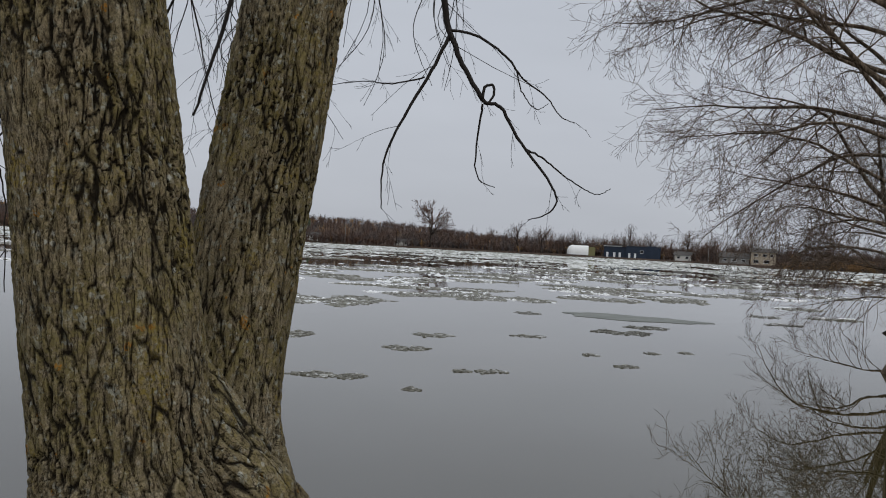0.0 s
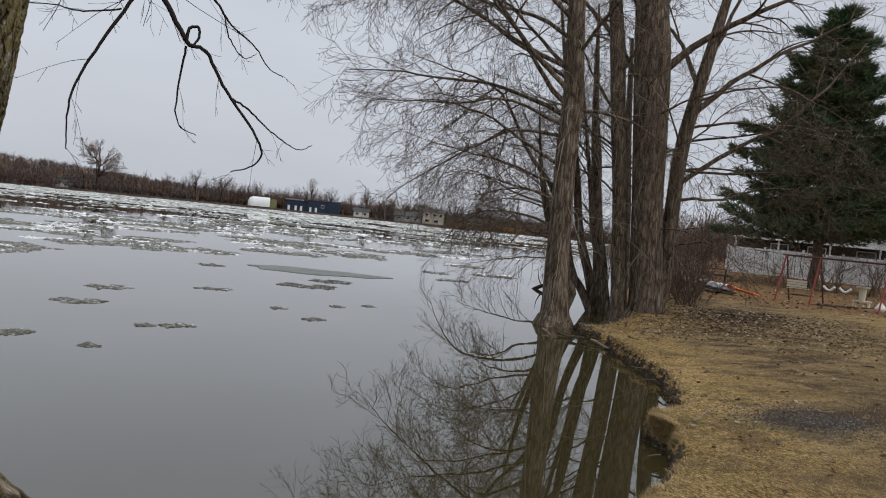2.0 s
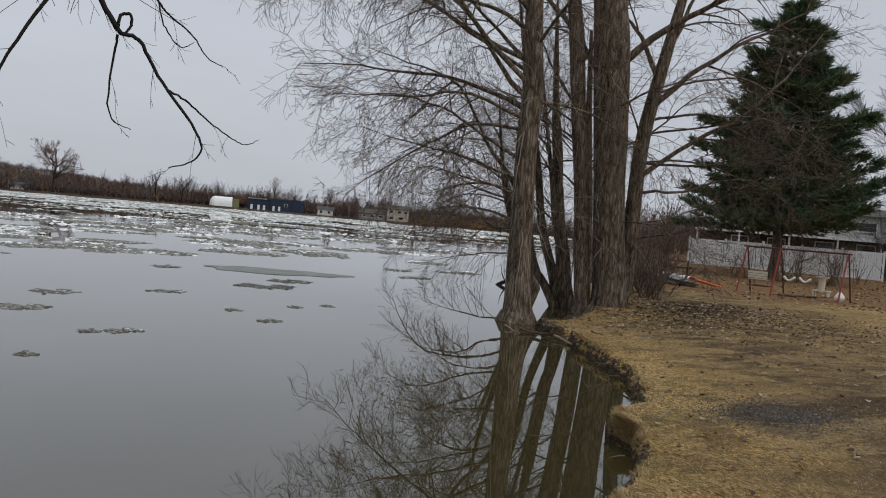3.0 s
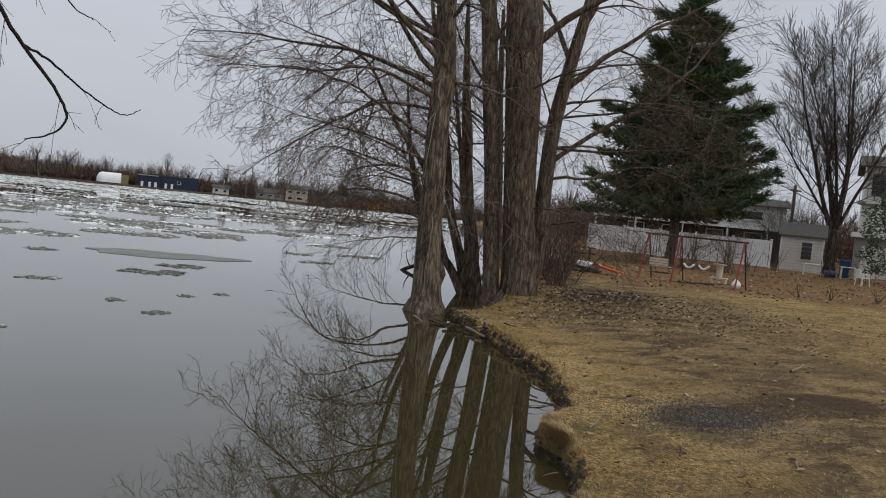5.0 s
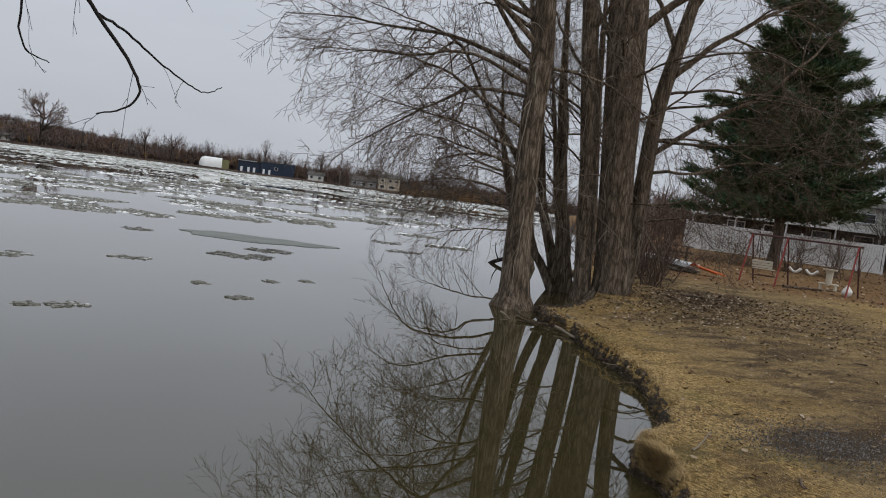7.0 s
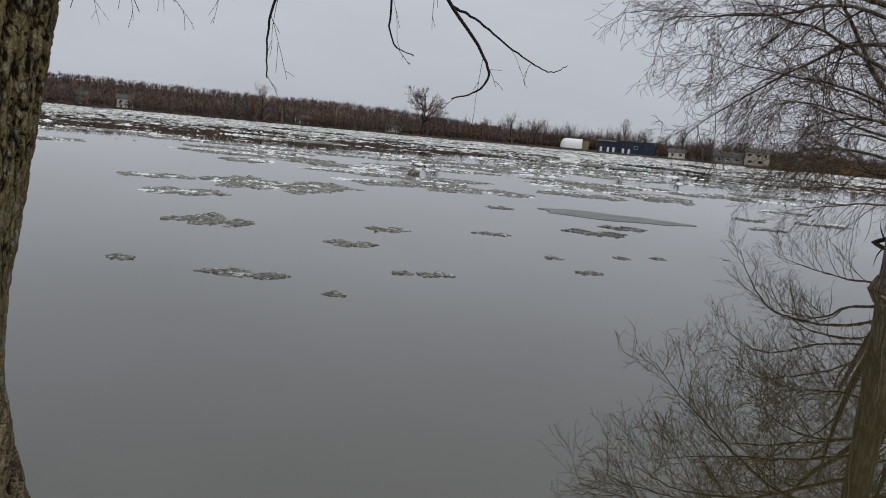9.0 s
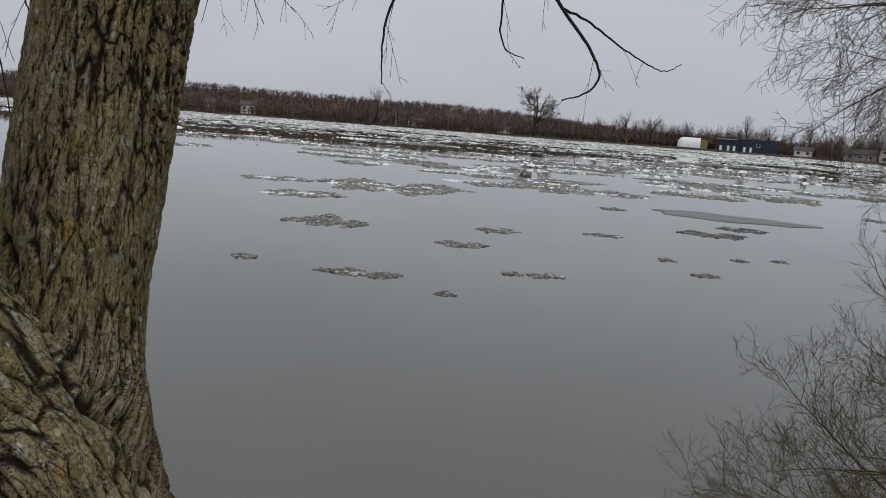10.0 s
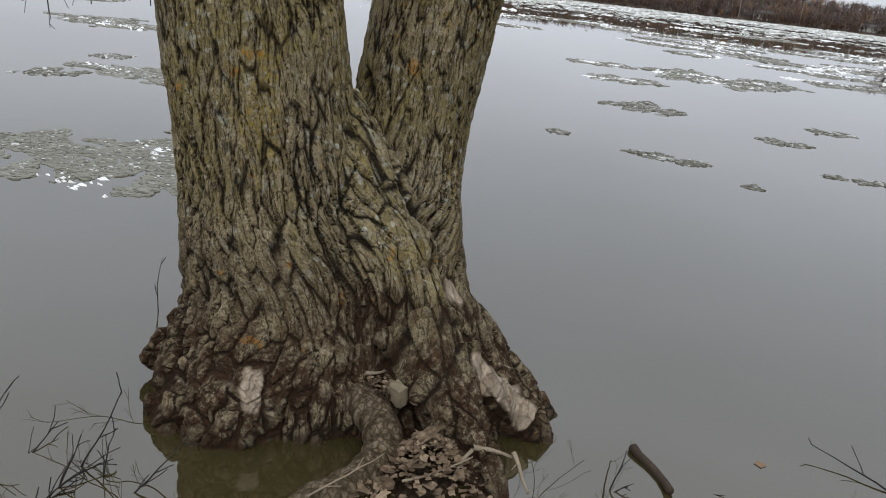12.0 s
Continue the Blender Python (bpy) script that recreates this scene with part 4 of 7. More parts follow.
make_bank_tree("tall grey-barked tree with drooping bare limbs at the water's edge",
               [(8.98, 16.52, -0.4, 0.46), (8.98, 16.5, 0.05, 0.40), (8.96, 16.5, 0.45, 0.33), (8.92, 16.53, 1.2, 0.285), (8.9, 16.55, 2.5, 0.26), (8.86, 16.55, 4.2, 0.245), (8.88, 16.53, 5.3, 0.245),
                (8.8, 16.58, 6.7, 0.215), (8.7, 16.6, 8.5, 0.18), (8.6, 16.7, 11, 0.11), (8.6, 16.7, 13, 0.04)],
               [(5.2, 0.75, -0.1, 0.65, 5.2, 0.085, 0.00, 0.0), (4.9, 1.0, 0.1, 0.40, 5.9, 0.075, 0.05, -0.05), (4.6, 0.9, -0.4, 0.42, 5.0, 0.06, 0.055, -0.04), (3.0, 0.62, 0.15, 0.82, 5.8, 0.075, 0.025, -0.05),
                (3.6, 0.75, -0.2, 0.68, 4.9, 0.06, 0.035, -0.05), (2.7, 0.9, 0.2, 0.60, 2.6, 0.046, 0.06, 0.0), (2.2, 1.0, 0.1, 0.20, 1.7, 0.032, 0.02, 0.05), (3.0, 0.9, -0.4, 0.5, 3.0, 0.044, 0.055, 0.02),
                (5.0, -1.0, 0.2, 0.15, 3.8, 0.05, 0.02, -0.02), (5.9, 0.85, 0.5, 0.6, 5.0, 0.07, 0.035, -0.02), (6.2, -0.5, -0.6, 0.7, 4.4, 0.06, 0.02, 0), (7.0, 0.8, -0.3, 0.7, 6.6, 0.08, 0.03, -0.02), (3.1, 0.95, -0.2, 0.4, 4.0, 0.045, 0.05, 0.0),
                (7.6, 0.2, 0.7, 0.8, 4.4, 0.06, 0.01, 0), (8.2, -0.6, 0.2, 0.8, 4.2, 0.06, 0.0, 0), (6.6, 0.9, 0.0, 0.5, 5.9, 0.07, 0.035, -0.03), (8.2, 0.9, 0.0, 0.6, 6.0, 0.07, 0.03, -0.02), (9.6, 0.2, -0.4, 0.9, 3.6, 0.05, 0, 0),
                (4.2, 0.95, 0.35, 0.5, 5.2, 0.055, 0.05, -0.02), (5.4, 0.8, -0.35, 0.72, 7.3, 0.085, 0.055, -0.05), (6.0, 0.9, -0.1, 0.6, 6.6, 0.08, 0.05, -0.04), (5.6, 0.9, -0.25, 0.62, 5.6, 0.065, 0.045, -0.04),
                (7.4, 0.95, -0.1, 0.50, 6.8, 0.075, 0.030, -0.02), (8.0, 0.85, -0.4, 0.60, 6.4, 0.07, 0.025, -0.02), (8.8, 0.9, 0.2, 0.55, 6.0, 0.065, 0.02, -0.02), (9.5, 0.8, -0.2, 0.65, 5.4, 0.06, 0.01, 0.0), (10.2, 0.7, 0.1, 0.75, 4.6, 0.05, 0.0, 0.0), (7.9, 0.6, 0.6, 0.7, 5.6, 0.065, 0.02, -0.02)],
               11, FINE, 7, 46)

SPARSE = [(8, 1.8, 0.4, 44, 0.05, 0.5, 9, 4, 0.09, 0.08), (7, 1.0, 0.4, 44, 0.11, 0.55, 7, 3, 0.09, 0.36), (3, 0.34, 0.45, 45, 0.0, 0.75, 3, 3, 0.08, 0.2)]
make_bank_tree("massive dark trunk with a fluted base on the muddy bank",
               [(12.75, 18.25, -0.3, 0.62), (12.72, 18.2, 0.1, 0.55), (12.70, 18.15, 0.6, 0.47), (12.6, 18.2, 1.8, 0.43), (12.48, 18.27, 3.4, 0.42), (12.38, 18.33, 5.2, 0.46), (12.22, 18.44, 7.6, 0.48), (12.0, 18.6, 9.5, 0.34), (11.8, 18.8, 12, 0.2), (11.7, 18.9, 15, 0.06)],
               [(5.8, 0.5, 0.3, 0.9, 5, 0.14, 0, 0), (6.6, -0.5, 0.1, 0.9, 5.5, 0.16, 0, 0), (7.4, 0.4, -0.4, 0.9, 5, 0.12, 0, 0), (8.2, -0.3, 0.6, 0.9, 5, 0.12, 0, 0), (4.6, -0.9, -0.3, 0.35, 3.4, 0.05, 0.0, 0),
                (3.6, 0.9, -0.2, 0.4, 3.0, 0.04, 0.02, 0), (9.2, 0.5, 0.2, 0.9, 4.5, 0.1, 0, 0), (10.3, -0.4, -0.3, 0.9, 4, 0.08, 0, 0), (2.6, -0.8, -0.5, 0.5, 2.6, 0.035, 0.04, 0), (3.0, 0.6, -0.7, 0.5, 2.6, 0.035, 0.05, 0), (4.2, 0.8, 0.4, 0.5, 3.2, 0.045, 0.03, 0), (5.2, -0.7, -0.6, 0.5, 3.4, 0.05, 0.04, 0), (6.0, 0.4, -0.9, 0.5, 3.4, 0.05, 0.05, 0)], 12, SPARSE, 8, 20)
make_bank_tree("straight slender trunk close beside a massive one",
               [(12.1, 18.5, -0.3, 0.26), (12.09, 18.52, 0.4, 0.22), (11.98, 18.6, 1.8, 0.205), (11.86, 18.67, 3.4, 0.20), (11.64, 18.8, 5.4, 0.20), (11.42, 18.92, 7.6, 0.205), (11.1, 19.1, 10, 0.13), (10.8, 19.2, 13, 0.04)],
               [(4.4, 0.8, -0.4, 0.5, 3.2, 0.05, 0.02, 0), (5.5, 0.6, 0.5, 0.8, 4, 0.07, 0, 0), (6.6, -0.4, -0.6, 0.8, 4, 0.07, 0, 0), (7.6, 0.7, 0.0, 0.9, 4.5, 0.09, 0, 0), (8.6, 0.3, 0.5, 0.9, 4, 0.07, 0, 0), (9.5, -0.3, 0.2, 0.9, 3.5, 0.06, 0, 0), (2.2, 0.8, -0.3, 0.5, 2.2, 0.03, 0.04, 0), (3.2, 0.7, 0.3, 0.6, 2.8, 0.04, 0.03, 0), (3.8, -0.2, -0.9, 0.4, 2.6, 0.035, 0.05, 0), (5.0, 0.9, -0.1, 0.5, 3.4, 0.045, 0.03, 0)], 13, SPARSE, 4, 8)
make_bank_tree("leaning tree with long limbs reaching out over the lawn",
               [(13.20, 18.45, -0.3, 0.302), (13.20, 18.40, 0.3, 0.26), (13.30, 18.30, 1.2, 0.227), (13.34, 18.29, 3, 0.206), (13.43, 18.28, 4.8, 0.197), (13.63, 18.11, 6.4, 0.176), (13.89, 17.94, 8, 0.143), (14.26, 17.66, 10.5, 0.084), (14.54, 17.59, 13, 0.034)],
               [(3.6, -0.95, -0.1, 0.78, 7.0, 0.10, -0.004, 0.0), (5.9, -0.75, 0.1, 0.9, 5.5, 0.12, 0.0, 0), (3.2, -1.0, -0.2, 0.22, 4.6, 0.06, 0.03, -0.02), (4.4, -0.8, -0.7, 0.4, 4.4, 0.055, 0.03, -0.03), (6.6, 0.3, 0.3, 0.95, 5, 0.1, 0, 0),
                (7.4, -0.7, -0.3, 0.8, 4.5, 0.08, 0, 0), (8.2, -0.4, 0.4, 0.9, 4, 0.07, 0, 0), (2.6, -0.8, 0.5, 0.5, 3.4, 0.04, 0.02, 0), (5.0, -0.9, -0.4, 0.25, 5.0, 0.045, 0.04, -0.03), (4.0, -0.9, 0.2, 0.3, 4.6, 0.04, 0.04, -0.02), (5.4, -0.95, -0.2, 0.45, 5.4, 0.05, 0.04, -0.03), (2.2, -0.9, -0.4, 0.4, 3.0, 0.035, 0.03, 0), (4.6, 0.3, -0.9, 0.5, 3.6, 0.045, 0.04, 0), (6.0, -0.8, -0.5, 0.5, 4.6, 0.045, 0.03, 0)], 14, SPARSE, 5, 8)
for seed, keys, lab in ((21, [(12.5, 20.2, -0.3, 0.2), (12.3, 20.35, 0.8, 0.15), (11.9, 20.6, 2.3, 0.12), (11.65, 20.75, 4.1, 0.11), (11.2, 21, 6.5, 0.08), (10.8, 21.2, 9, 0.03)], "thin dark stem leaning out over the water"),
                        (22, [(12.6, 20.1, -0.3, 0.22), (12.45, 20.2, 1.0, 0.17), (12.3, 20.35, 2.8, 0.14), (12.05, 20.5, 4.9, 0.12), (11.9, 20.6, 7, 0.08), (11.8, 20.7, 9, 0.03)], "thin upright dark stem among the bank trees"),
                        (23, [(12.3, 20.0, -0.2, 0.15), (11.9, 20.3, 0.7, 0.12), (11.3, 20.7, 1.6, 0.10), (10.9, 21.0, 2.9, 0.085), (10.7, 21.3, 4.5, 0.05), (10.6, 21.5, 6, 0.02)], "bowed thin stem growing from the waterline"),
                        (24, [(12.9, 19.6, -0.2, 0.2), (12.95, 19.7, 1.0, 0.16), (12.9, 19.8, 3, 0.13), (12.75, 19.9, 5, 0.11), (12.6, 20, 8, 0.05)], "dark stem standing behind the trunks"),
                        (25, [(12.6, 19.7, -0.3, 0.13), (12.4, 19.8, 0.9, 0.10), (12.0, 20.0, 2.2, 0.085), (11.8, 20.1, 3.6, 0.07), (11.5, 20.3, 5.6, 0.04), (11.3, 20.4, 7, 0.015)], "thin dark stem leaning away between two trunks"),
                        (26, [(12.7, 20.3, -0.3, 0.12), (12.7, 20.3, 1.2, 0.10), (12.4, 20.5, 2.9, 0.085), (12.3, 20.6, 4.6, 0.065), (12.0, 20.8, 6.8, 0.03)], "thin crooked stem between two trunks"),
                        (27, [(12.5, 20.2, -0.3, 0.10), (12.1, 20.5, 0.5, 0.08), (11.8, 20.8, 1.5, 0.065), (11.7, 21.0, 2.7, 0.05), (11.7, 21.1, 4.2, 0.02)], "thin bowed stem rising from the flooded bank")):
    make_bank_tree(lab, keys, [(2.5, 0.6, 0.2, 0.8, 2.2, 0.035, 0.02, 0), (3.6, 0.3, -0.6, 0.8, 2.4, 0.035, 0.0, 0), (4.6, 0.7, 0.1, 0.8, 2.6, 0.035, 0, 0), (5.6, -0.4, 0.3, 0.9, 2.2, 0.03, 0, 0)], seed, SPARSE[:2], 0)

WHIPS = [(12, 1.5, 0.4, 44, 0.09, 0.5, 9, 4, 0.08, 0.05), (6, 0.9, 0.45, 42, 0.12, 0.6, 7, 3, 0.08, 0.30), (3, 0.3, 0.45, 45, 0.02, 0.8, 3, 3, 0.08, 0.2)]
make_bank_tree("low willow bending out over the flood with orange-brown whips",
               [(15.3, 26.2, -0.3, 0.2), (15.0, 26.3, 0.8, 0.16), (14.5, 26.5, 2.2, 0.13), (14.0, 26.7, 3.6, 0.10), (13.6, 26.9, 5.0, 0.04)],
               [(1.8, 0.9, 0.1, 0.55, 5.2, 0.07, 0.055, -0.03), (2.4, 1.0, -0.1, 0.45, 5.6, 0.07, 0.055, -0.03), (3.2, 0.9, 0.2, 0.4, 5.0, 0.06, 0.06, -0.03), (1.2, 1.0, -0.2, 0.35, 4.0, 0.05, 0.045, 0.0),
                (4.0, 0.8, -0.2, 0.4, 4.6, 0.05, 0.07, -0.02), (3.6, 0.4, -0.6, 0.6, 3.4, 0.05, 0.06, 0.0), (2.8, 0.95, 0.4, 0.5, 4.6, 0.05, 0.06, -0.02)],
               28, WHIPS, 0, 0, M_TWIG_RED)

# ---------- ice on the river ----------


def chips(rng, n, place, size, thick, lift=0.0, sides=6):
    """Many small irregular slabs, as one list of points and faces."""
    v, f = [], []
    for k in range(n):
        x, y = place(rng)
        s = size(rng)
        h = thick(rng)
        a0 = rng.uniform(0, 6.28)
        st = rng.uniform(0.45, 1.0)
        tx, ty = rng.gauss(0, 0.05), rng.gauss(0, 0.05)
        n0 = len(v)
        top, low = [], []
        for j in range(sides):
            a = a0 + 2 * math.pi * (j + rng.uniform(-0.3, 0.3)) / sides
            q = s * rng.uniform(0.65, 1.1)
            dx, dy = q * math.cos(a), q * st * math.sin(a)
            top.append((x + dx * 0.9, y + dy * 0.9, lift + h + tx * dx + ty * dy))
            low.append((x + dx, y + dy, -0.03))
        v += top + low
        f.append(tuple(range(n0, n0 + sides)))
        for j in range(sides):
            j2 = (j + 1) % sides
            f.append((n0 + sides + j, n0 + sides + j2, n0 + j2, n0 + j))
    return v, f


def lumps(rng, n, place, size, thick):
    """Many low, ragged lumps of ice for the distance."""
    v, f = [], []
    for k in range(n):
        x, y = place(rng)
        s = size(rng, x, y)
        h = thick(rng, x, y)
        a0 = rng.uniform(0, 6.28)
        st = rng.uniform(0.4, 1.0)
        n0 = len(v)
        v.append((x + rng.gauss(0, 0.2) * s, y + rng.gauss(0, 0.2) * s, h))
        for j in range(5):
            a = a0 + 2 * math.pi * (j + rng.uniform(-0.3, 0.3)) / 5
            q = s * rng.uniform(0.6, 1.15)
            v.append((x + 1.45 * q * math.cos(a), y + q * st * math.sin(a), -0.01))
        for j in range(5):
            f.append((n0, n0 + 1 + j, n0 + 1 + (j + 1) % 5))
    return v, f


def make_ice_belt():
    rng = random.Random(5)

    def place(r_):
        while True:
            u = r_.random()
            r = math.sqrt(52 ** 2 + u * (374 ** 2 - 52 ** 2))
            a = radians(r_.uniform(-72, 34))
            x, y = r * math.sin(a), 2 + r * math.cos(a)
            row = 3000.0 / r
            streak = float(rough(np.float64(row + 2.0 * math.sin(a * 9)), np.float64(a * 22), 0.85, 9))
            full = 0.30 * (1 - smooth(18, 30, row)) - 0.42 * smooth(26, 38, row)
            if streak * 0.8 + full + r_.gauss(0, 0.12) > 0.02 and (a < 0.4 or float(bank_distance(np.float64(x), np.float64(y))) < -3):
                return x, y

    v, f = lumps(rng, 56000, place, lambda r_, x, y: 0.0036 * math.hypot(x, y) * min(2.4, 0.75 * math.exp(r_.gauss(0, 0.5))), lambda r_, x, y: 0.02 + 0.001 * math.hypot(x, y) * r_.random() ** 5)
    tagged(obj("ice_floes", v, f, M_ICE), "broken white ice floes crowding the far side of the river", "ice", kind="stuff")


make_ice_belt()

FLOW = Vector((0.99, 0.10, 0)).normalized()


def make_raft(x, y, length, depth, seed, white=False):
    """A raft of slush: a ragged drift of small crumbs and plates of ice."""
    rng = random.Random(seed)
    side = Vector((-FLOW.y, FLOW.x, 0))

    def place(r_):
        while True:
            u = r_.uniform(-1, 1)
            w = r_.gauss(0, 0.5)
            if abs(w) > 1:
                continue
            edge = (1 - abs(u) ** 2.2) * (0.75 + 0.4 * math.sin(u * 7 + seed) + 0.2 * math.sin(u * 17 + 2 * seed))
            hole = math.sin(u * length * 2.3 + seed) * math.sin(w * depth * 5.1 + 2.0 * u * length + seed) + 0.6 * math.sin(u * length * 6.1 + w * depth * 9.0)
            if abs(w) < edge and hole > -0.55:
                p = FLOW * (u * length * 0.5) + side * (w * depth * 0.62 + 0.12 * depth * math.sin(u * 4 + seed))
                return p.x, p.y

    area = length * depth
    away = math.hypot(x, y)
    big = 0.013 + 0.0031 * away
    n = int(min(5200 if away < 12 else 3600 if away < 22 else 2200, 60 + 1.5 * area / (big * big * 0.45)))
    v, f = chips(rng, n, place, lambda r_: big * r_.uniform(0.25, 1.0) * (2.1 if r_.random() < 0.05 else 1), lambda r_: 0.003 + (0.0012 * away if white else 0.02) * r_.random() ** 4, 0, 5 if away < 16 else 4)
    base = tagged(new("ice_raft"), "ragged raft of grey slush ice drifting on the river", "ice raft", "slush rafts on the river")
    base.location = (x, y, 0)
    tagged(obj("slush", v, f, M_SLUSH_PALE if white and away > 15 else M_SLUSH, base), kind="stuff")
    if length > 1.9:
        # thin grey-green mush between the crumbs, and heaps of white snow crust on top
        v, f = chips(rng, int(n * 0.35), place, lambda r_: 3.0 * big * r_.uniform(0.5, 1.0), lambda r_: 0.002 + 0.002 * r_.random(), 0, 7)
        tagged(obj("mush", v, f, M_MUSH, base), kind="stuff")
        spots = [place(rng) for _ in range(2 + int(min(length, 8) / 2))]

        def heap(r_):
            cx, cy = spots[int(r_.random() ** 1.6 * len(spots))]
            return cx + r_.gauss(0, 0.075 * length), cy + r_.gauss(0, 0.045 * depth)

        v, f = lumps(rng, 22 * len(spots), heap, lambda r_, a, b: big * r_.uniform(0.6, 1.7), lambda r_, a, b: 0.012 + 0.0019 * away * r_.random() ** 1.5)
        tagged(obj("snow_crust", v, f, M_SNOW, base), "white crusted snow", kind="stuff")
    return base


# x, y, length, depth of the rafts that float near the bank
RAFTS_A = [(-4.9, 17.1, 1.8, 1.3), (-2.7, 12.0, 1.3, 0.4), (-1.8, 15.6, 1.0, 0.6), (-1.4, 18.1, 1.0, 0.6), (-0.1, 13.2, 0.6, 0.3), (-0.6, 13.1, 0.3, 0.25), (-1.3, 11.2, 0.25, 0.2), (0.9, 19.0, 0.9, 0.35),
           (3.6, 21.1, 1.8, 0.9), (4.7, 22.9, 1.4, 0.8), (2.5, 14.7, 0.5, 0.25), (2.0, 16.1, 0.3, 0.25), (3.5, 16.9, 0.3, 0.25), (4.3, 17.3, 0.3, 0.25), (-4.6, 12.4, 0.4, 0.3)]
RAFTS_B = [(-6.0, 27.2, 5.7, 3.4), (-7.3, 22.3, 2.1, 1.3), (-9.8, 26.5, 2.2, 1.2), (-0.8, 33.1, 7.3, 4.0), (5.3, 36.2, 3.8, 2.5), (-10.9, 39.9, 2.4, 2), (-6.2, 43.3, 7.4, 2.5), (6.2, 43.3, 5.0, 4), (1.3, 26.0, 0.8, 0.6),
           (-6.3, 6.3, 3.0, 1.9), (-10.9, 10.5, 2.8, 1.0), (-19.1, 16.2, 4.1, 1.8), (-27.9, 21.3, 3.5, 2.5), (-11.4, 9.2, 0.9, 0.8), (-12.9, 11.5, 0.7, 0.6), (-6.8, 7.9, 0.5, 0.45)]
RAFTS_C = [(10.2, 26.8, 1.3, 0.7), (13.8, 31.0, 2.0, 0.9), (10.9, 30.3, 1.3, 0.7), (9.3, 39.4, 4.2, 4), (14.9, 36.7, 2.1, 1.2), (15, 46, 7, 3), (21, 52, 8, 3), (2, 55, 9, 4), (-3, 38, 9, 2.2), (8, 48, 10, 2.5), (-12, 46, 9, 2.5), (1, 62, 12, 3), (-18, 60, 12, 3), (20, 63, 11, 3), (-9, 58, 11, 3), (10, 72, 13, 3.5), (-2, 48, 8, 2), (16, 80, 13, 4), (-34, 58, 11, 3.5), (-14, 52, 8, 3), (-24, 44, 6, 2.5), (-33, 33, 6, 3),
           (12, 62, 9, 4), (-6, 68, 10, 4), (26, 70, 10, 4), (-28, 66, 10, 4), (-45, 50, 9, 4), (6, 84, 12, 5), (-20, 88, 12, 5), (34, 92, 12, 5), (-48, 78, 12, 5), (-62, 52, 10, 5), (18, 100, 14, 5)]
for k, (x, y, le, de) in enumerate(RAFTS_A + RAFTS_B + RAFTS_C):
    # the ice drifts downstream: each raft lies where it floats half way
    drift = 0.0 if x < -5.5 and y < 22 else y
    make_raft(x + 0.033 * drift, y + 0.047 * drift, le, 1.3 * de, 40 + k, y > 24 or x < -5.5)


def make_ice_sheet():
    bm = bmesh.new()
    rng = random.Random(3)
    n = 64
    ring = []
    for k in range(n):
        a = 2 * math.pi * k / n
        q = 1 + 0.12 * math.sin(3 * a + 1) + 0.07 * math.sin(7 * a) + rng.uniform(-0.05, 0.05)
        p = Vector((0.965, -0.26, 0)) * (2.35 * q * math.cos(a)) + Vector((0.26, 0.965, 0)) * (1.2 * q * math.sin(a))
        ring.append((p.x, p.y))
    top = [bm.verts.new((x * 0.99, y * 0.98, 0.014)) for x, y in ring]
    low = [bm.verts.new((x, y, -0.03)) for x, y in ring]
    bm.faces.new(top)
    for k in range(n):
        bm.faces.new((low[k], low[(k + 1) % n], top[(k + 1) % n], top[k]))
    me = bpy.data.meshes.new("ice_sheet")
    bm.to_mesh(me)
    bm.free()
    me.materials.append(M_SHEET)
    ob = new("ice_sheet", me)
    ob.location = (5.75, 27.5, 0)
    tagged(ob, "long smooth sheet of grey ice afloat", "ice sheet")


make_ice_sheet()

# ---------- the far bank ----------


def polar(yaw, r, z=0.0):
    a = radians(yaw - 0.68 + 0.03 * max(yaw, 0.0))
    return Vector((r * math.sin(a), 2 + r * math.cos(a), z))


def gz(p):
    return float(ground_z(np.float64(p.x), np.float64(p.y)))


def brush(v, f, rng, p, h, w, n, thin=0.10):
    """A far bare tree or bush as a fan of slender upright wisps round a stem."""
    def wisp(a, b, t0):
        d = b - a
        s = Vector((d.y + rng.gauss(0, 0.3) * d.length, rng.gauss(0, 0.3) * d.length - d.x, 0.0))
        s = s.normalized() * t0 if s.length > 1e-5 else Vector((t0, 0, 0))
        k = len(v)
        v.extend([tuple(a - s), tuple(a + s), tuple(b)])
        f.append((k, k + 1, k + 2))
    wisp(p, p + Vector((rng.gauss(0, 0.04) * h, rng.gauss(0, 0.04) * h, h * 0.9)), 0.10 + 0.008 * h)
    for _ in range(n):
        z = h * rng.uniform(0.02, 0.55)
        a = rng.uniform(0, 6.28)
        out = w * rng.uniform(0.2, 1.0)
        s = p + Vector((0, 0, z))
        top = max(z + 0.15 * h, h * (1.0 - 0.45 * (out / w) ** 2) * rng.uniform(0.70, 1.0))
        m = s + Vector((math.cos(a) * out * 0.6, math.sin(a) * out * 0.6, (top - z) * 0.45))
        e = p + Vector((math.cos(a) * out + rng.gauss(0, 0.25), math.sin(a) * out, top))
        wisp(s, e, thin * 1.3)
        for _ in range(3):
            q = m.lerp(e, rng.uniform(-0.4, 1.0))
            wisp(q, q + Vector((rng.gauss(0, 0.20) * w, rng.gauss(0, 0.20) * w, h * rng.uniform(0.0, 0.16))), thin)


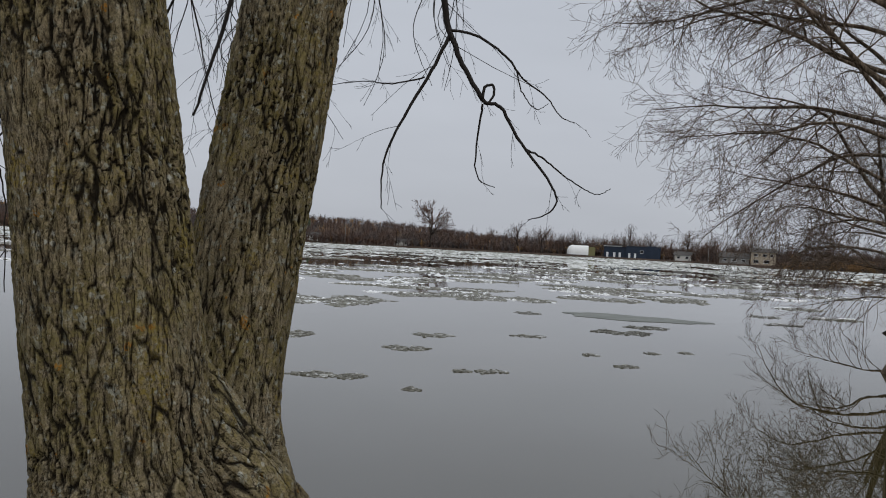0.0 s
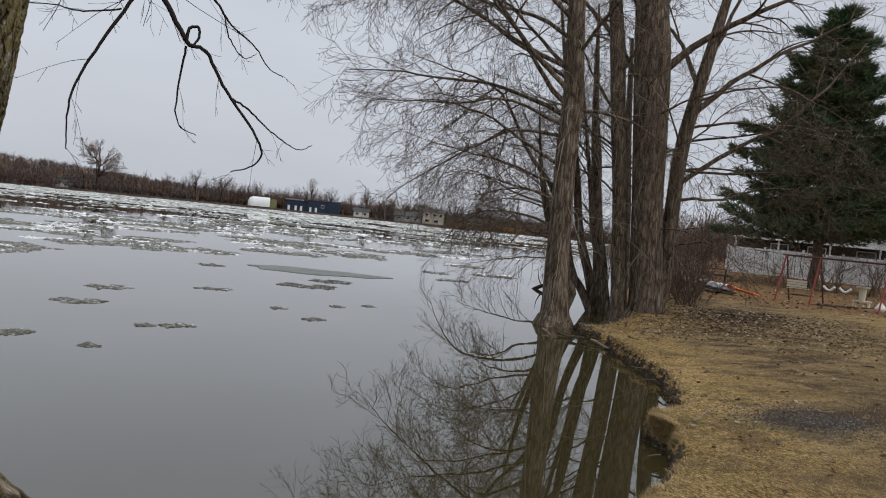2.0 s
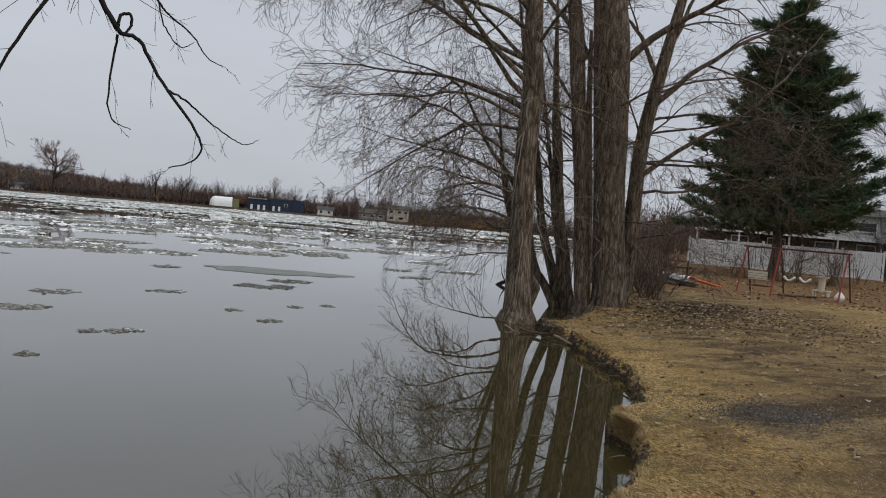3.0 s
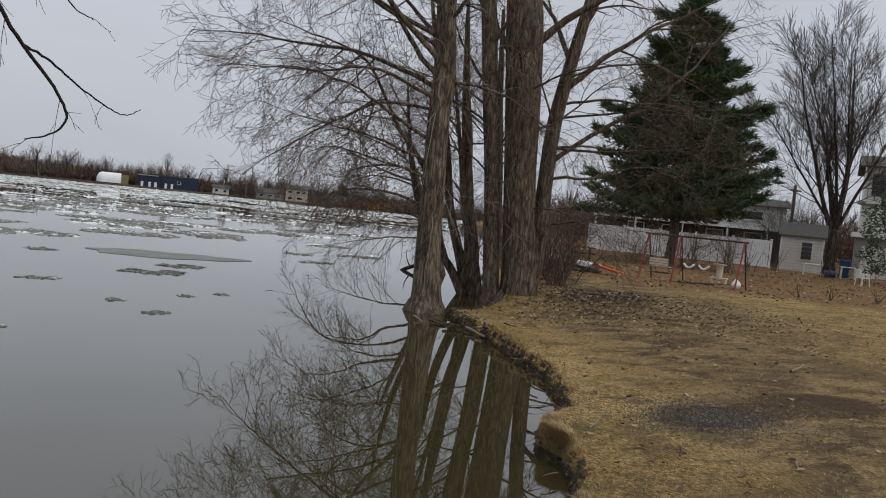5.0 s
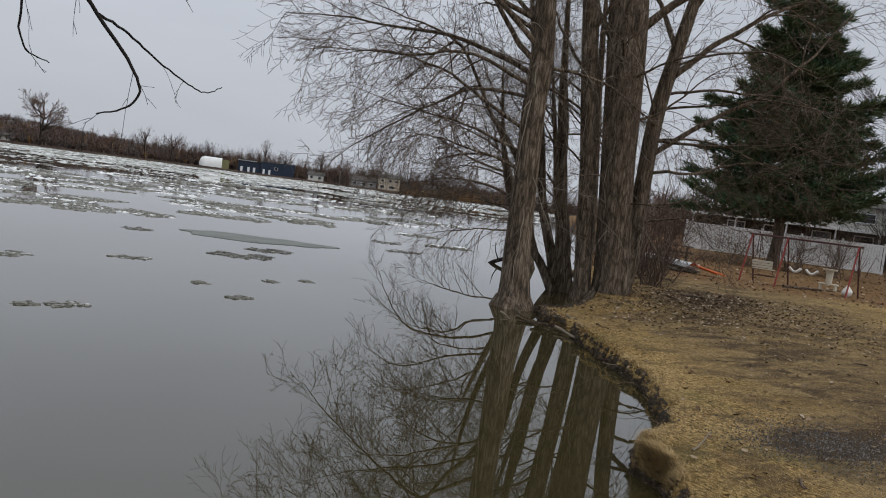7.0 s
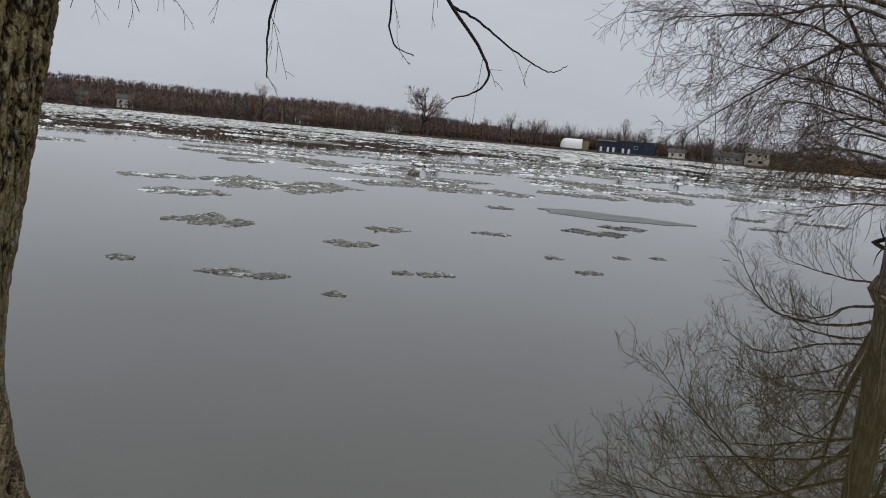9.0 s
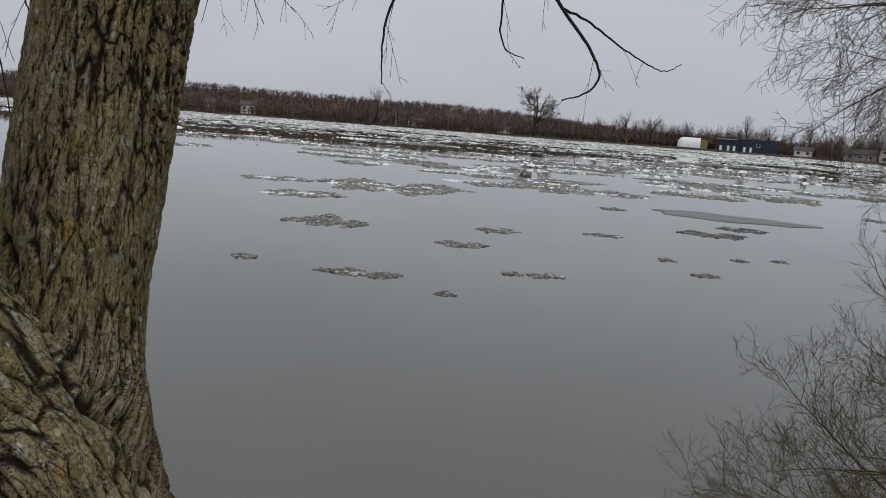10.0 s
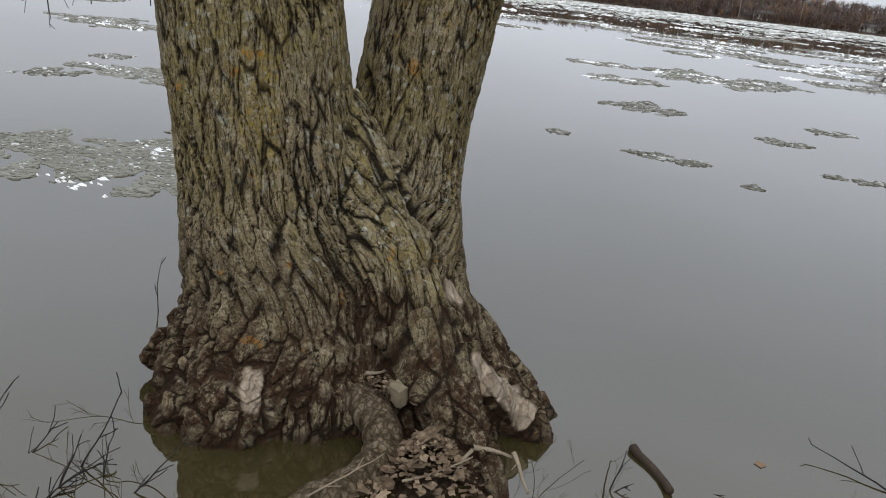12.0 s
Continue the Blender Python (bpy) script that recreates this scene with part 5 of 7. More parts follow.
def make_woods():
    rng = random.Random(8)
    sets = {M_WOODS: ([], []), M_WOODS_GREY: ([], []), M_WILLOW: ([], [])}

    def grow(yaw, far, h, w, n, thin, willow=0.02):
        p = polar(yaw, RIVER_R + far)
        p.z = gz(p) - 0.3
        u = rng.random()
        v, f = sets[M_WILLOW if u < willow else M_WOODS if u < 0.7 else M_WOODS_GREY]
        brush(v, f, rng, p, h, w, n, thin)

    def built(yaw):
        return 6.3 < yaw < 16.8 or 18.2 < yaw < 24.8

    # thicket along the shore
    for k in range(1150):
        yaw = rng.uniform(-48, 42)
        far = rng.uniform(3, 14) if not built(yaw) else rng.uniform(24, 34)
        h = rng.uniform(2.4, 5.2) * (1.1 if yaw < 6 else 1)
        if 22.5 < yaw < 31:
            h *= 1.35
        grow(yaw, far, h, h * 0.6, 14, 0.10, 0.5 if 22.5 < yaw < 31 else 0.03)
    # trees behind it, in groups
    for k in range(1150):
        yaw = rng.uniform(-48, 42)
        far = rng.uniform(10, 46) if not built(yaw) else rng.uniform(34, 75)
        lift = float(rough(np.float64(yaw * 4), np.float64(far), 0.5, 17))
        h = rng.uniform(5, 8) * (1 + 0.40 * lift) * (1.12 if yaw < 1 else 1.3 if built(yaw) else 1.2)
        grow(yaw, far, h, h * 0.62, 26, 0.06)
    # single trees that stand out above the rest
    for k in range(190):
        yaw = rng.uniform(-45, 30) if k % 3 else rng.uniform(1, 24)
        far = rng.uniform(30, 75)
        h = rng.uniform(10, 15.5)
        grow(yaw, far, h, h * 0.26, 30, 0.055, 0)
    # orange willows on the shore beside the far houses
    for k in range(75):
        yaw = rng.uniform(21.9, 27.5)
        h = rng.uniform(3.5, 7.0)
        grow(yaw, rng.uniform(-1, 7), h, h * 0.75, 34, 0.06, 0.8)
    # the wooded ridge behind the town upstream
    for k in range(900):
        yaw = rng.uniform(-72, -44)
        p = polar(yaw, rng.uniform(620, 780))
        p.z = gz(p) - 0.3
        h = rng.uniform(9, 13.5) * (1.1 if yaw < -53 else 0.85)
        v, f = sets[M_WOODS if rng.random() < 0.6 else M_WOODS_GREY]
        brush(v, f, rng, p, h, h * 0.7, 26, 0.10)
    # the wooded hill
    for k in range(5200):
        yaw = rng.uniform(-64, 30)
        far = 40 + 400 * rng.random()
        h = rng.uniform(4, 8.5)
        grow(yaw, far, h, h * rng.uniform(0.5, 0.75), 13, 0.16, 0.04)
    for m, (v, f) in sets.items():
        tagged(obj("far_woods", v, f, m), "orange-brown willow thickets on the far bank" if m == M_WILLOW else "leafless brown woods along the far bank", "woods", kind="stuff")


make_woods()


def make_far_tree(p, h, spread, seed, label):
    rng = random.Random(seed)
    base = tagged(new("tree"), label, "tree", "single trees on the far bank")
    trunk, crown = Tubes(), Tubes()
    line = wander(rng, p - Vector((0, 0, 0.5)), (0, 0, 1), h * 0.62, 8, 0.03, -0.02)
    trunk.add(line, [0.62 * h / 20 * (1 - 0.6 * i / 8) for i in range(9)], 7)
    lv = [(7, h * 0.26, 0.3, 36, -0.05, 0.6, 5, 3, 0.09, 0.0), (5, h * 0.13, 0.4, 34, -0.04, 0.7, 3, 3, 0.12, 0.0), (4, h * 0.07, 0.4, 34, -0.02, 0.9, 2, 3, 0.13, 0)]
    for k in range(9):
        a = 6.28 * (k + rng.random()) / 9
        i = rng.randint(4 if h > 20 else 2, 8)
        d = Vector((math.cos(a) * spread, math.sin(a) * spread, rng.uniform(0.6, 1.3)))
        le = h * rng.uniform(0.36, 0.5)
        path = wander(rng, line[i], d, le, 7, 0.07, -0.05)
        r = (0.34 if h > 20 else 0.24) * h / 20
        trunk.add(path, [r * (1 - 0.75 * m / 7) for m in range(8)], 5)
        sprout(rng, [crown], path, r, lv if h > 20 else lv[:2], 0, 0.15, 0.06 if h > 20 else 0.035)
    trunk.make("trunk", M_BARK_FAR, base)
    crown.make("crown", M_WOODS, base)
    return base


for yaw, h, sp, seed, lab in ((-1.1, 21, 1.5, 31, "broad lone oak-like tree without leaves on the far shore"), (-12.2, 15, 0.8, 32, "dark bare tree standing above the far woods"), (5.0, 13, 0.4, 33, "slender bare tree on the far shore"),
                              (12.6, 15, 0.45, 34, "upright bare tree behind the boat sheds"), (14.0, 14, 0.4, 35, "upright bare tree behind the boat sheds"), (16.3, 13, 0.35, 36, "bare tree beside the blue sheds"),
                              (17.8, 12.5, 0.7, 37, "round bare tree on the far shore"), (20.2, 13, 0.55, 38, "bare tree near the far houses"), (6.6, 12, 0.6, 39, "bare tree on the far shore"), (3.0, 10, 0.7, 41, "round bare tree on the far shore"), (24.0, 11, 0.7, 42, "bare tree near the far houses")):
    p = polar(yaw, RIVER_R + (10 if yaw < 8 else 40))
    p.z = gz(p)
    make_far_tree(p, h, sp, seed, lab)

# ---------- the back yards behind the lawn ----------
M_VINYL = plain("white_vinyl", (0.72, 0.73, 0.74), 0.5, 0.35, 0.10, 3.0)
M_SIDING = plain("pale_siding", (0.60, 0.59, 0.55), 0.6, 0.3, 0.12, 2.0)
M_WHITE = plain("white_plastic", (0.72, 0.71, 0.67), 0.45, 0.4, 0.08, 8.0)
M_CREAM = plain("cream_paint", (0.55, 0.50, 0.40), 0.5, 0.4, 0.12, 9.0)
M_RED = plain("faded_red_paint", (0.27, 0.035, 0.026), 0.5, 0.4, 0.25, 14.0)
M_DARKRED = plain("rusty_bar", (0.075, 0.030, 0.024), 0.6, 0.35, 0.3, 14.0)
M_ORANGE = plain("orange_plastic", (0.68, 0.16, 0.035), 0.45, 0.4, 0.12, 8.0)
M_BLUE = plain("blue_plastic", (0.018, 0.045, 0.13), 0.4, 0.4, 0.2, 8.0)
M_ROOF = plain("grey_shingles", (0.10, 0.095, 0.09), 0.9, 0.15, 0.25, 5.0, 0, 0.02)
M_GLASS = plain("dark_window_glass", (0.012, 0.014, 0.016), 0.08, 0.6, 0.1, 2.0)
M_GREYWOOD = plain("weathered_boards", (0.16, 0.135, 0.105), 0.9, 0.15, 0.35, 6.0, 0, 0.01)
M_DARKWOOD = plain("dark_boards", (0.05, 0.038, 0.028), 0.9, 0.15, 0.35, 6.0, 0, 0.01)
M_GREY = plain("grey_wall", (0.27, 0.265, 0.25), 0.8, 0.2, 0.15, 2.5)
M_BRICK = plain("red_brown_brick", (0.165, 0.098, 0.075), 0.85, 0.2, 0.3, 2.0)
M_TAN = plain("tan_wall", (0.42, 0.36, 0.275), 0.8, 0.2, 0.15, 0.4)
M_NAVY = plain("navy_cladding", (0.016, 0.028, 0.052), 0.5, 0.35, 0.25, 0.5)
M_TARP = plain("white_tarpaulin", (0.78, 0.79, 0.78), 0.45, 0.4, 0.06, 0.6)
M_OLIVE = plain("olive_cladding", (0.19, 0.18, 0.085), 0.7, 0.25, 0.2, 0.6)
M_BLACK = plain("black_metal", (0.02, 0.02, 0.02), 0.45, 0.4, 0.2, 10)
M_STONE = plain("tan_stone", (0.20, 0.168, 0.115), 0.9, 0.15, 0.3, 18, 0, 0.01)


def at_ground(x, y):
    return Vector((x, y, float(ground_z(np.float64(x), np.float64(y)))))


def thing(name, label, category, x=0.0, y=0.0, rz=0.0, group="", z=None):
    ob = tagged(new(name), label, category, group)
    ob.matrix_world = Matrix.Translation((x, y, float(ground_z(np.float64(x), np.float64(y))) if z is None else z)) @ Matrix.Rotation(rz, 4, 'Z')
    return ob


def make_pine():
    """A big white pine: whorls of long limbs with tufts of needles."""
    rng = random.Random(70)
    p = at_ground(35.3, 34.1)
    base = tagged(new("pine_tree"), "big dark green pine with tiers of upswept boughs", "pine tree")
    H = 15.4
    tr = Tubes()
    line = [p + Vector((0.1 * math.sin(k), 0.1 * math.cos(k * 1.3), H * k / 16 - 0.3)) for k in range(17)]
    tr.add(line, [0.30 * (1 - 0.93 * k / 16) + 0.02 for k in range(17)], 10)
    tr.make("trunk", M_BARK, base)
    view = Vector((0.76, 0.65, 0))
    for k in range(19):
        h = 2.8 + (H - 3.3) * k / 18
        f = h / H
        reach = 7.7 * (1 - f) ** 0.66 * (0.82 + 0.20 * math.sin(2.4 * k + 1)) * (0.82 if f < 0.2 else 1.0)
        n = 8 if k < 14 else 5
        for j in range(n):
            a = 2 * math.pi * (j + 0.37 * k + rng.uniform(-0.25, 0.25)) / n
            le = reach * rng.uniform(0.65, 1.12)
            if le < 0.5:
                le = 0.5
            d = Vector((math.cos(a), math.sin(a), rng.uniform(-0.05, 0.16)))
            path = wander(rng, p + Vector((0, 0, h + rng.uniform(-0.3, 0.3))), d, le, 7, 0.05, -0.02, 0.07)
            wood = Tubes()
            wood.add(path, [0.055 * (1 - 0.85 * m / 7) + 0.006 for m in range(8)], 5)
            v, fc = [], []
            tufts = int(16 + le * 25)
            for t in range(tufts):
                u = 0.2 + 0.8 * (t + rng.random()) / tufts
                x = u * 7
                i = min(int(x), 6)
                c = path[i].lerp(path[i + 1], x - i)
                w = 0.42 * le * (1.05 - u) + 0.14
                c = c + Vector((rng.gauss(0, w * 0.55), rng.gauss(0, w * 0.55), rng.gauss(0.02, 0.10)))
                out = (c - p)
                out.z = 0
                out = out.normalized() if out.length > 0.01 else d
                axis = (out + Vector((rng.gauss(0, 0.35), rng.gauss(0, 0.35), 0.45))).normalized()
                for _ in range(9):
                    g = (axis + Vector((rng.gauss(0, 0.5), rng.gauss(0, 0.5), rng.gauss(0, 0.42)))).normalized()
                    s = g.orthogonal().normalized()
                    s.rotate(Matrix.Rotation(rng.uniform(0, 3.1), 3, g))
                    L = rng.uniform(0.3, 0.6)
                    b = c + g * rng.uniform(-0.12, 0.1)
                    q = len(v)
                    v += [tuple(b - s * 0.036), tuple(b + s * 0.036), tuple(b + g * L)]
                    fc.append((q, q + 1, q + 2))
            bough = wood.make("bough", M_BARK, base)
            tagged(obj("needles", v, fc, M_NEEDLE, bough), kind="stuff")


make_pine()


def make_shrub(x, y, h, w, n, seed, label, mat, levels=None, kind_name="shrub"):
    rng = random.Random(seed)
    base = tagged(new(kind_name), label, "shrub", "bare shrubs")
    t = Tubes()
    p = at_ground(x, y)
    for k in range(n):
        a = rng.uniform(0, 6.28)
        q = p + Vector((rng.gauss(0, w * 0.16), rng.gauss(0, w * 0.16), -0.05))
        path = wander(rng, q, (math.cos(a) * rng.uniform(0.1, w / h), math.sin(a) * rng.uniform(0.1, w / h), 1), h * rng.uniform(0.6, 1.0), 8, 0.10, 0.02)
        t.add(path, [0.018 * (1 - 0.75 * m / 8) + 0.003 for m in range(9)], 4)
        sprout(rng, [t], path, 0.016, levels or [(8, h * 0.32, 0.4, 42, 0.0, 0.6, 5, 3, 0.14, 0), (4, h * 0.16, 0.4, 42, 0, 0.7, 3, 3, 0.14, 0)], 0, 0.1, 0.006)
    tagged(t.make("thicket", mat, base), kind="stuff")
    return base


make_shrub(17.6, 22.6, 2.9, 2.6, 16, 81, "tangled reddish bare shrub on the bank beside the trees", M_TWIG_RED)
make_shrub(19.6, 25.0, 2.4, 2.6, 14, 82, "low reddish thicket near the stacked dock boards", M_TWIG_RED)
make_shrub(16.4, 21.2, 2.6, 2.0, 13, 101, "tangled reddish bare shrub on the bank beside the trees", M_TWIG_RED)
make_shrub(17.2, 25.6, 2.8, 2.4, 15, 102, "brown leafless thicket at the river's edge", M_TWIG)
make_shrub(20.2, 28.2, 2.6, 2.6, 15, 103, "brown leafless thicket at the river's edge", M_TWIG)
make_shrub(23.2, 31.8, 3.0, 3.0, 15, 104, "brown leafless thicket at the river's edge", M_TWIG)
make_shrub(26.8, 36.5, 3.2, 3.4, 15, 105, "brown leafless thicket at the river's edge", M_TWIG)
make_shrub(15.6, 20.6, 1.5, 1.6, 16, 83, "scrubby suckers at the foot of the bank trees", M_TWIG)
make_shrub(33.5, 31.2, 3.2, 2.4, 20, 84, "dense brown bare bush behind the swing set", M_TWIG)
make_shrub(35.5, 30.2, 2.8, 2.2, 15, 85, "dense brown bare bush behind the swing set", M_TWIG)
make_shrub(31.8, 33.0, 2.2, 1.6, 10, 86, "dense brown bare bush in front of the white fence", M_TWIG)
make_shrub(51.5, 38.5, 6.5, 4.5, 26, 106, "tall grey leafless thicket behind the shed", M_TWIG_GREY)
make_shrub(55.0, 41.0, 7.0, 5.0, 26, 107, "tall grey leafless thicket behind the shed", M_TWIG_GREY)
STUBS = [(3, 0.5, 0.4, 24, -0.05, 0.8, 4, 5, 0.05, 0)]
for k, (x, y) in enumerate(((43.4, 33.0), (44.0, 30.1), (41.4, 25.9), (39.6, 31.9))):
    make_shrub(x, y, 1.9, 1.1, 7, 90 + k, "pruned shrub with thick upright bare stubs", M_BARK, STUBS)
for k, (x, y) in enumerate(((27.1, 19.9), (28.5, 19.55), (30.5, 18.9))):
    make_shrub(x, y, 0.75, 0.5, 5, 96 + k, "small dead garden stems in the lawn's edge", M_TWIG, [(2, 0.2, 0.4, 30, 0, 0.7, 3, 3, 0.1, 0)], "dead_plant")


def make_fence():
    a, b = Vector((38.6, 44.9, 0)), Vector((46.4, 35.7, 0))
    run = (b - a).normalized()
    ang = math.atan2(run.y, run.x)
    n = 5
    step = (b - a).length / n
    base = tagged(new("fence"), "white vinyl privacy fence with square posts", "fence")
    for k in range(n + 1):
        p = a + run * step * k
        z = gz(p)
        bm = bmesh.new()
        box(bm, p.x, p.y, z + 0.92, 0.13, 0.13, 1.94, ang, 0.008)
        box(bm, p.x, p.y, z + 1.915, 0.17, 0.17, 0.05, ang, 0.012)
        part("post", bm, M_VINYL, base)
    slat = None
    for k in range(n):
        p0 = a + run * (step * k + 0.1)
        m = 14
        w = (step - 0.2) / m
        for rail_z in (0.10, 1.02, 1.76):
            c = p0 + run * (step - 0.2) / 2
            bm = bmesh.new()
            box(bm, c.x, c.y, gz(c) + rail_z, step - 0.13, 0.06, 0.12, ang, 0.006)
            part("rail", bm, M_VINYL, base)
        for j in range(m):
            c = p0 + run * (w * (j + 0.5))
            if slat is None:
                bm = bmesh.new()
                box(bm, 0, 0, 0, w - 0.012, 0.03, 1.72, ang, 0.004)
                slat = part("slat", bm, M_VINYL, base)
                s = slat
            else:
                s = new("slat", slat.data)
                s.parent = base
            s.location = (c.x, c.y, gz(c) + 0.93)
    return base


def wall_block(parent, name, mat, x0, x1, y0, y1, z0, z1, bevel=0.0):
    bm = bmesh.new()
    box(bm, (x0 + x1) / 2, (y0 + y1) / 2, (z0 + z1) / 2, x1 - x0, y1 - y0, z1 - z0, 0, bevel)
    return part(name, bm, mat, parent)


def gable(parent, x0, x1, y0, y1, z, rise, mat, over=0.3, name="roof"):
    """A roof of two slopes with its ridge along x, and thickness."""
    bm = bmesh.new()
    ym = (y0 + y1) / 2
    th = 0.12
    pts = [(y0 - over, z - over * rise / (ym - y0)), (ym, z + rise), (y1 + over, z - over * rise / (ym - y0))]
    rows = []
    for x in (x0 - over, x1 + over):
        rows.append([bm.verts.new((x, y, q)) for y, q in pts] + [bm.verts.new((x, y, q + th)) for y, q in reversed(pts)])
    for k in range(6):
        bm.faces.new((rows[0][k], rows[0][(k + 1) % 6], rows[1][(k + 1) % 6], rows[1][k]))
    bm.faces.new(rows[0][::-1])
    bm.faces.new(rows[1])
    bmesh.ops.recalc_face_normals(bm, faces=bm.faces)
    return part(name, bm, mat, parent)


def gable_ends(parent, x0, x1, y0, y1, z, rise, mat):
    bm = bmesh.new()
    for x, s in ((x0, 1), (x1, -1)):
        a = [bm.verts.new((x, y0, z)), bm.verts.new((x, y1, z)), bm.verts.new((x, (y0 + y1) / 2, z + rise))]
        b = [bm.verts.new((x + 0.1 * s, y0, z)), bm.verts.new((x + 0.1 * s, y1, z)), bm.verts.new((x + 0.1 * s, (y0 + y1) / 2, z + rise))]
        bm.faces.new(a)
        bm.faces.new(b[::-1])
        for k in range(3):
            bm.faces.new((a[k], b[k], b[(k + 1) % 3], a[(k + 1) % 3]))
    bmesh.ops.recalc_face_normals(bm, faces=bm.faces)
    return part("gable_wall", bm, mat, parent)


def window(parent, cx, z, y, w, h, mat_frame, panes=2, face=-1):
    """A framed window on a wall that faces -y (or +y): frame, sill and panes."""
    bm = bmesh.new()
    d = 0.05 * face
    t = max(0.05, 0.06 * w)
    box(bm, cx - w / 2 + t / 2, y + d, z, t, 0.1, h)
    box(bm, cx + w / 2 - t / 2, y + d, z, t, 0.1, h)
    box(bm, cx, y + d, z + h / 2 - t / 2, w - 2 * t, 0.1, t)
    box(bm, cx, y + d, z - h / 2 + t / 2, w - 2 * t, 0.1, t)
    wd = part("window", bm, mat_frame, parent)
    n = panes
    for k in range(n):
        bm = bmesh.new()
        hh = (h - 2 * t) / n
        box(bm, cx, y + 0.02 * face, z - h / 2 + t + hh * (k + 0.5), w - 2 * t, 0.03, hh - 0.025)
        part("pane", bm, M_GLASS, wd)
    return wd


make_fence()


def make_shed():
    ob = thing("garden_shed", "small pale shed with grey roof and one dark window", "shed", 47.5, 34.2, radians(-54.5))
    wall_block(ob, "wall", M_SIDING, -1.3, 1.3, 0, 2.6, -0.1, 2.35)
    gable(ob, -1.3, 1.3, 0, 2.6, 2.35, 0.75, M_ROOF, 0.18)
    gable_ends(ob, -1.3, 1.3, 0.02, 2.58, 2.35, 0.72, M_SIDING)
    window(ob, 0.30, 1.38, -0.005, 0.72, 1.22, M_SIDING, 4)
    bm = bmesh.new()
    for k in range(11):
        box(bm, 0, -0.012, 0.1 + 0.2 * k, 2.6, 0.02, 0.012)
    part("siding_lines", bm, M_GREY, ob)
    for s in (-1.28, 1.28):
        bm = bmesh.new()
        box(bm, s, -0.01, 1.1, 0.09, 0.05, 2.4)
        part("corner_board", bm, M_VINYL, ob)


make_shed()


def make_house():
    ob = thing("house", "white two-storey house behind the fence with a porch roof", "house", 56.8, 52.2, radians(-49))
    wall_block(ob, "wall", M_SIDING, -6.5, 8.0, 0, 7, -0.3, 4.9)
    gable(ob, -6.5, 8.0, 0, 7, 4.9, 0.7, M_ROOF, 0.4)
    gable_ends(ob, -6.5, 8.0, 0.02, 6.98, 4.9, 0.65, M_SIDING)
    wall_block(ob, "porch_roof", M_ROOF, -8.2, 8.3, -3.2, 0, 2.82, 2.98)
    wall_block(ob, "porch_fascia", M_VINYL, -8.2, 8.3, -3.26, -3.2, 2.7, 3.0)
    wall_block(ob, "porch_wall", M_DARKWOOD, -8.0, 8.0, -0.9, -0.1, -0.3, 2.8)
    for x in (-8.0, -4.5, -0.5, 3.2, 6.4):
        wall_block(ob, "porch_post", M_VINYL, x - 0.07, x + 0.07, -3.1, -2.96, -0.3, 2.7)
    for x in (-4.6, -1.6, 2.2, 5.4):
        window(ob, x, 4.0, 0.0, 1.5, 0.9, M_VINYL, 2)
        window(ob, x, 2.1, -0.9, 1.5, 0.8, M_VINYL, 1)
    bm = bmesh.new()
    rod(bm, (-8.1, -2.4, 2.9), (-8.1, -2.4, 4.7), 0.06)
    box(bm, -8.1, -2.4, 4.75, 0.3, 0.2, 0.2, 0, 0.03)
    part("vent_pipe", bm, M_BLACK, ob)


make_house()


def make_right_house():
    ob = thing("house", "pale house with a white rounded porch bay and railing", "house", 57.0, 35.6, radians(-57))
    wall_block(ob, "wall", M_SIDING, -0.5, 8.5, 0.8, 8, -0.3, 8.1)
    gable(ob, -0.5, 8.5, 0.8, 8, 8.1, 1.0, M_ROOF, 0.5)
    gable_ends(ob, -0.5, 8.5, 0.82, 7.98, 8.1, 0.95, M_SIDING)
    bm = bmesh.new()
    rod(bm, (0.2, 0.3, -0.3), (0.2, 0.3, 5.2), 0.78, 0.78, 24)
    part("bay", bm, M_WHITE, ob, "smooth white rounded bay")
    bm = bmesh.new()
    rod(bm, (0.2, 0.3, 5.2), (0.2, 0.3, 5.45), 1.15, 1.15, 24)
    part("bay_cap", bm, M_WHITE, ob)
    wall_block(ob, "balcony_deck", M_GREY, -0.9, 4.6, -0.7, 0.8, 5.2, 5.34)
    for k in range(12):
        wall_block(ob, "baluster", M_BLACK, -0.85 + 0.48 * k, -0.81 + 0.48 * k, -0.68, -0.64, 5.34, 6.3)
    wall_block(ob, "handrail", M_BLACK, -0.9, 4.6, -0.69, -0.63, 6.3, 6.36)
    for x in (1.9, 3.6, 5.8):
        window(ob, x, 4.0, 0.8, 1.0, 1.5, M_VINYL, 2)
    for x in (0.5, 2.4, 4.4):
        window(ob, x, 6.7, 0.8, 1.1, 1.6, M_BLACK, 2)
    for x in (1.4, 1.9, 2.4):
        wall_block(ob, "porch_post", M_BLACK, x - 0.04, x + 0.04, -0.5, -0.42, -0.3, 5.2)


make_right_house()


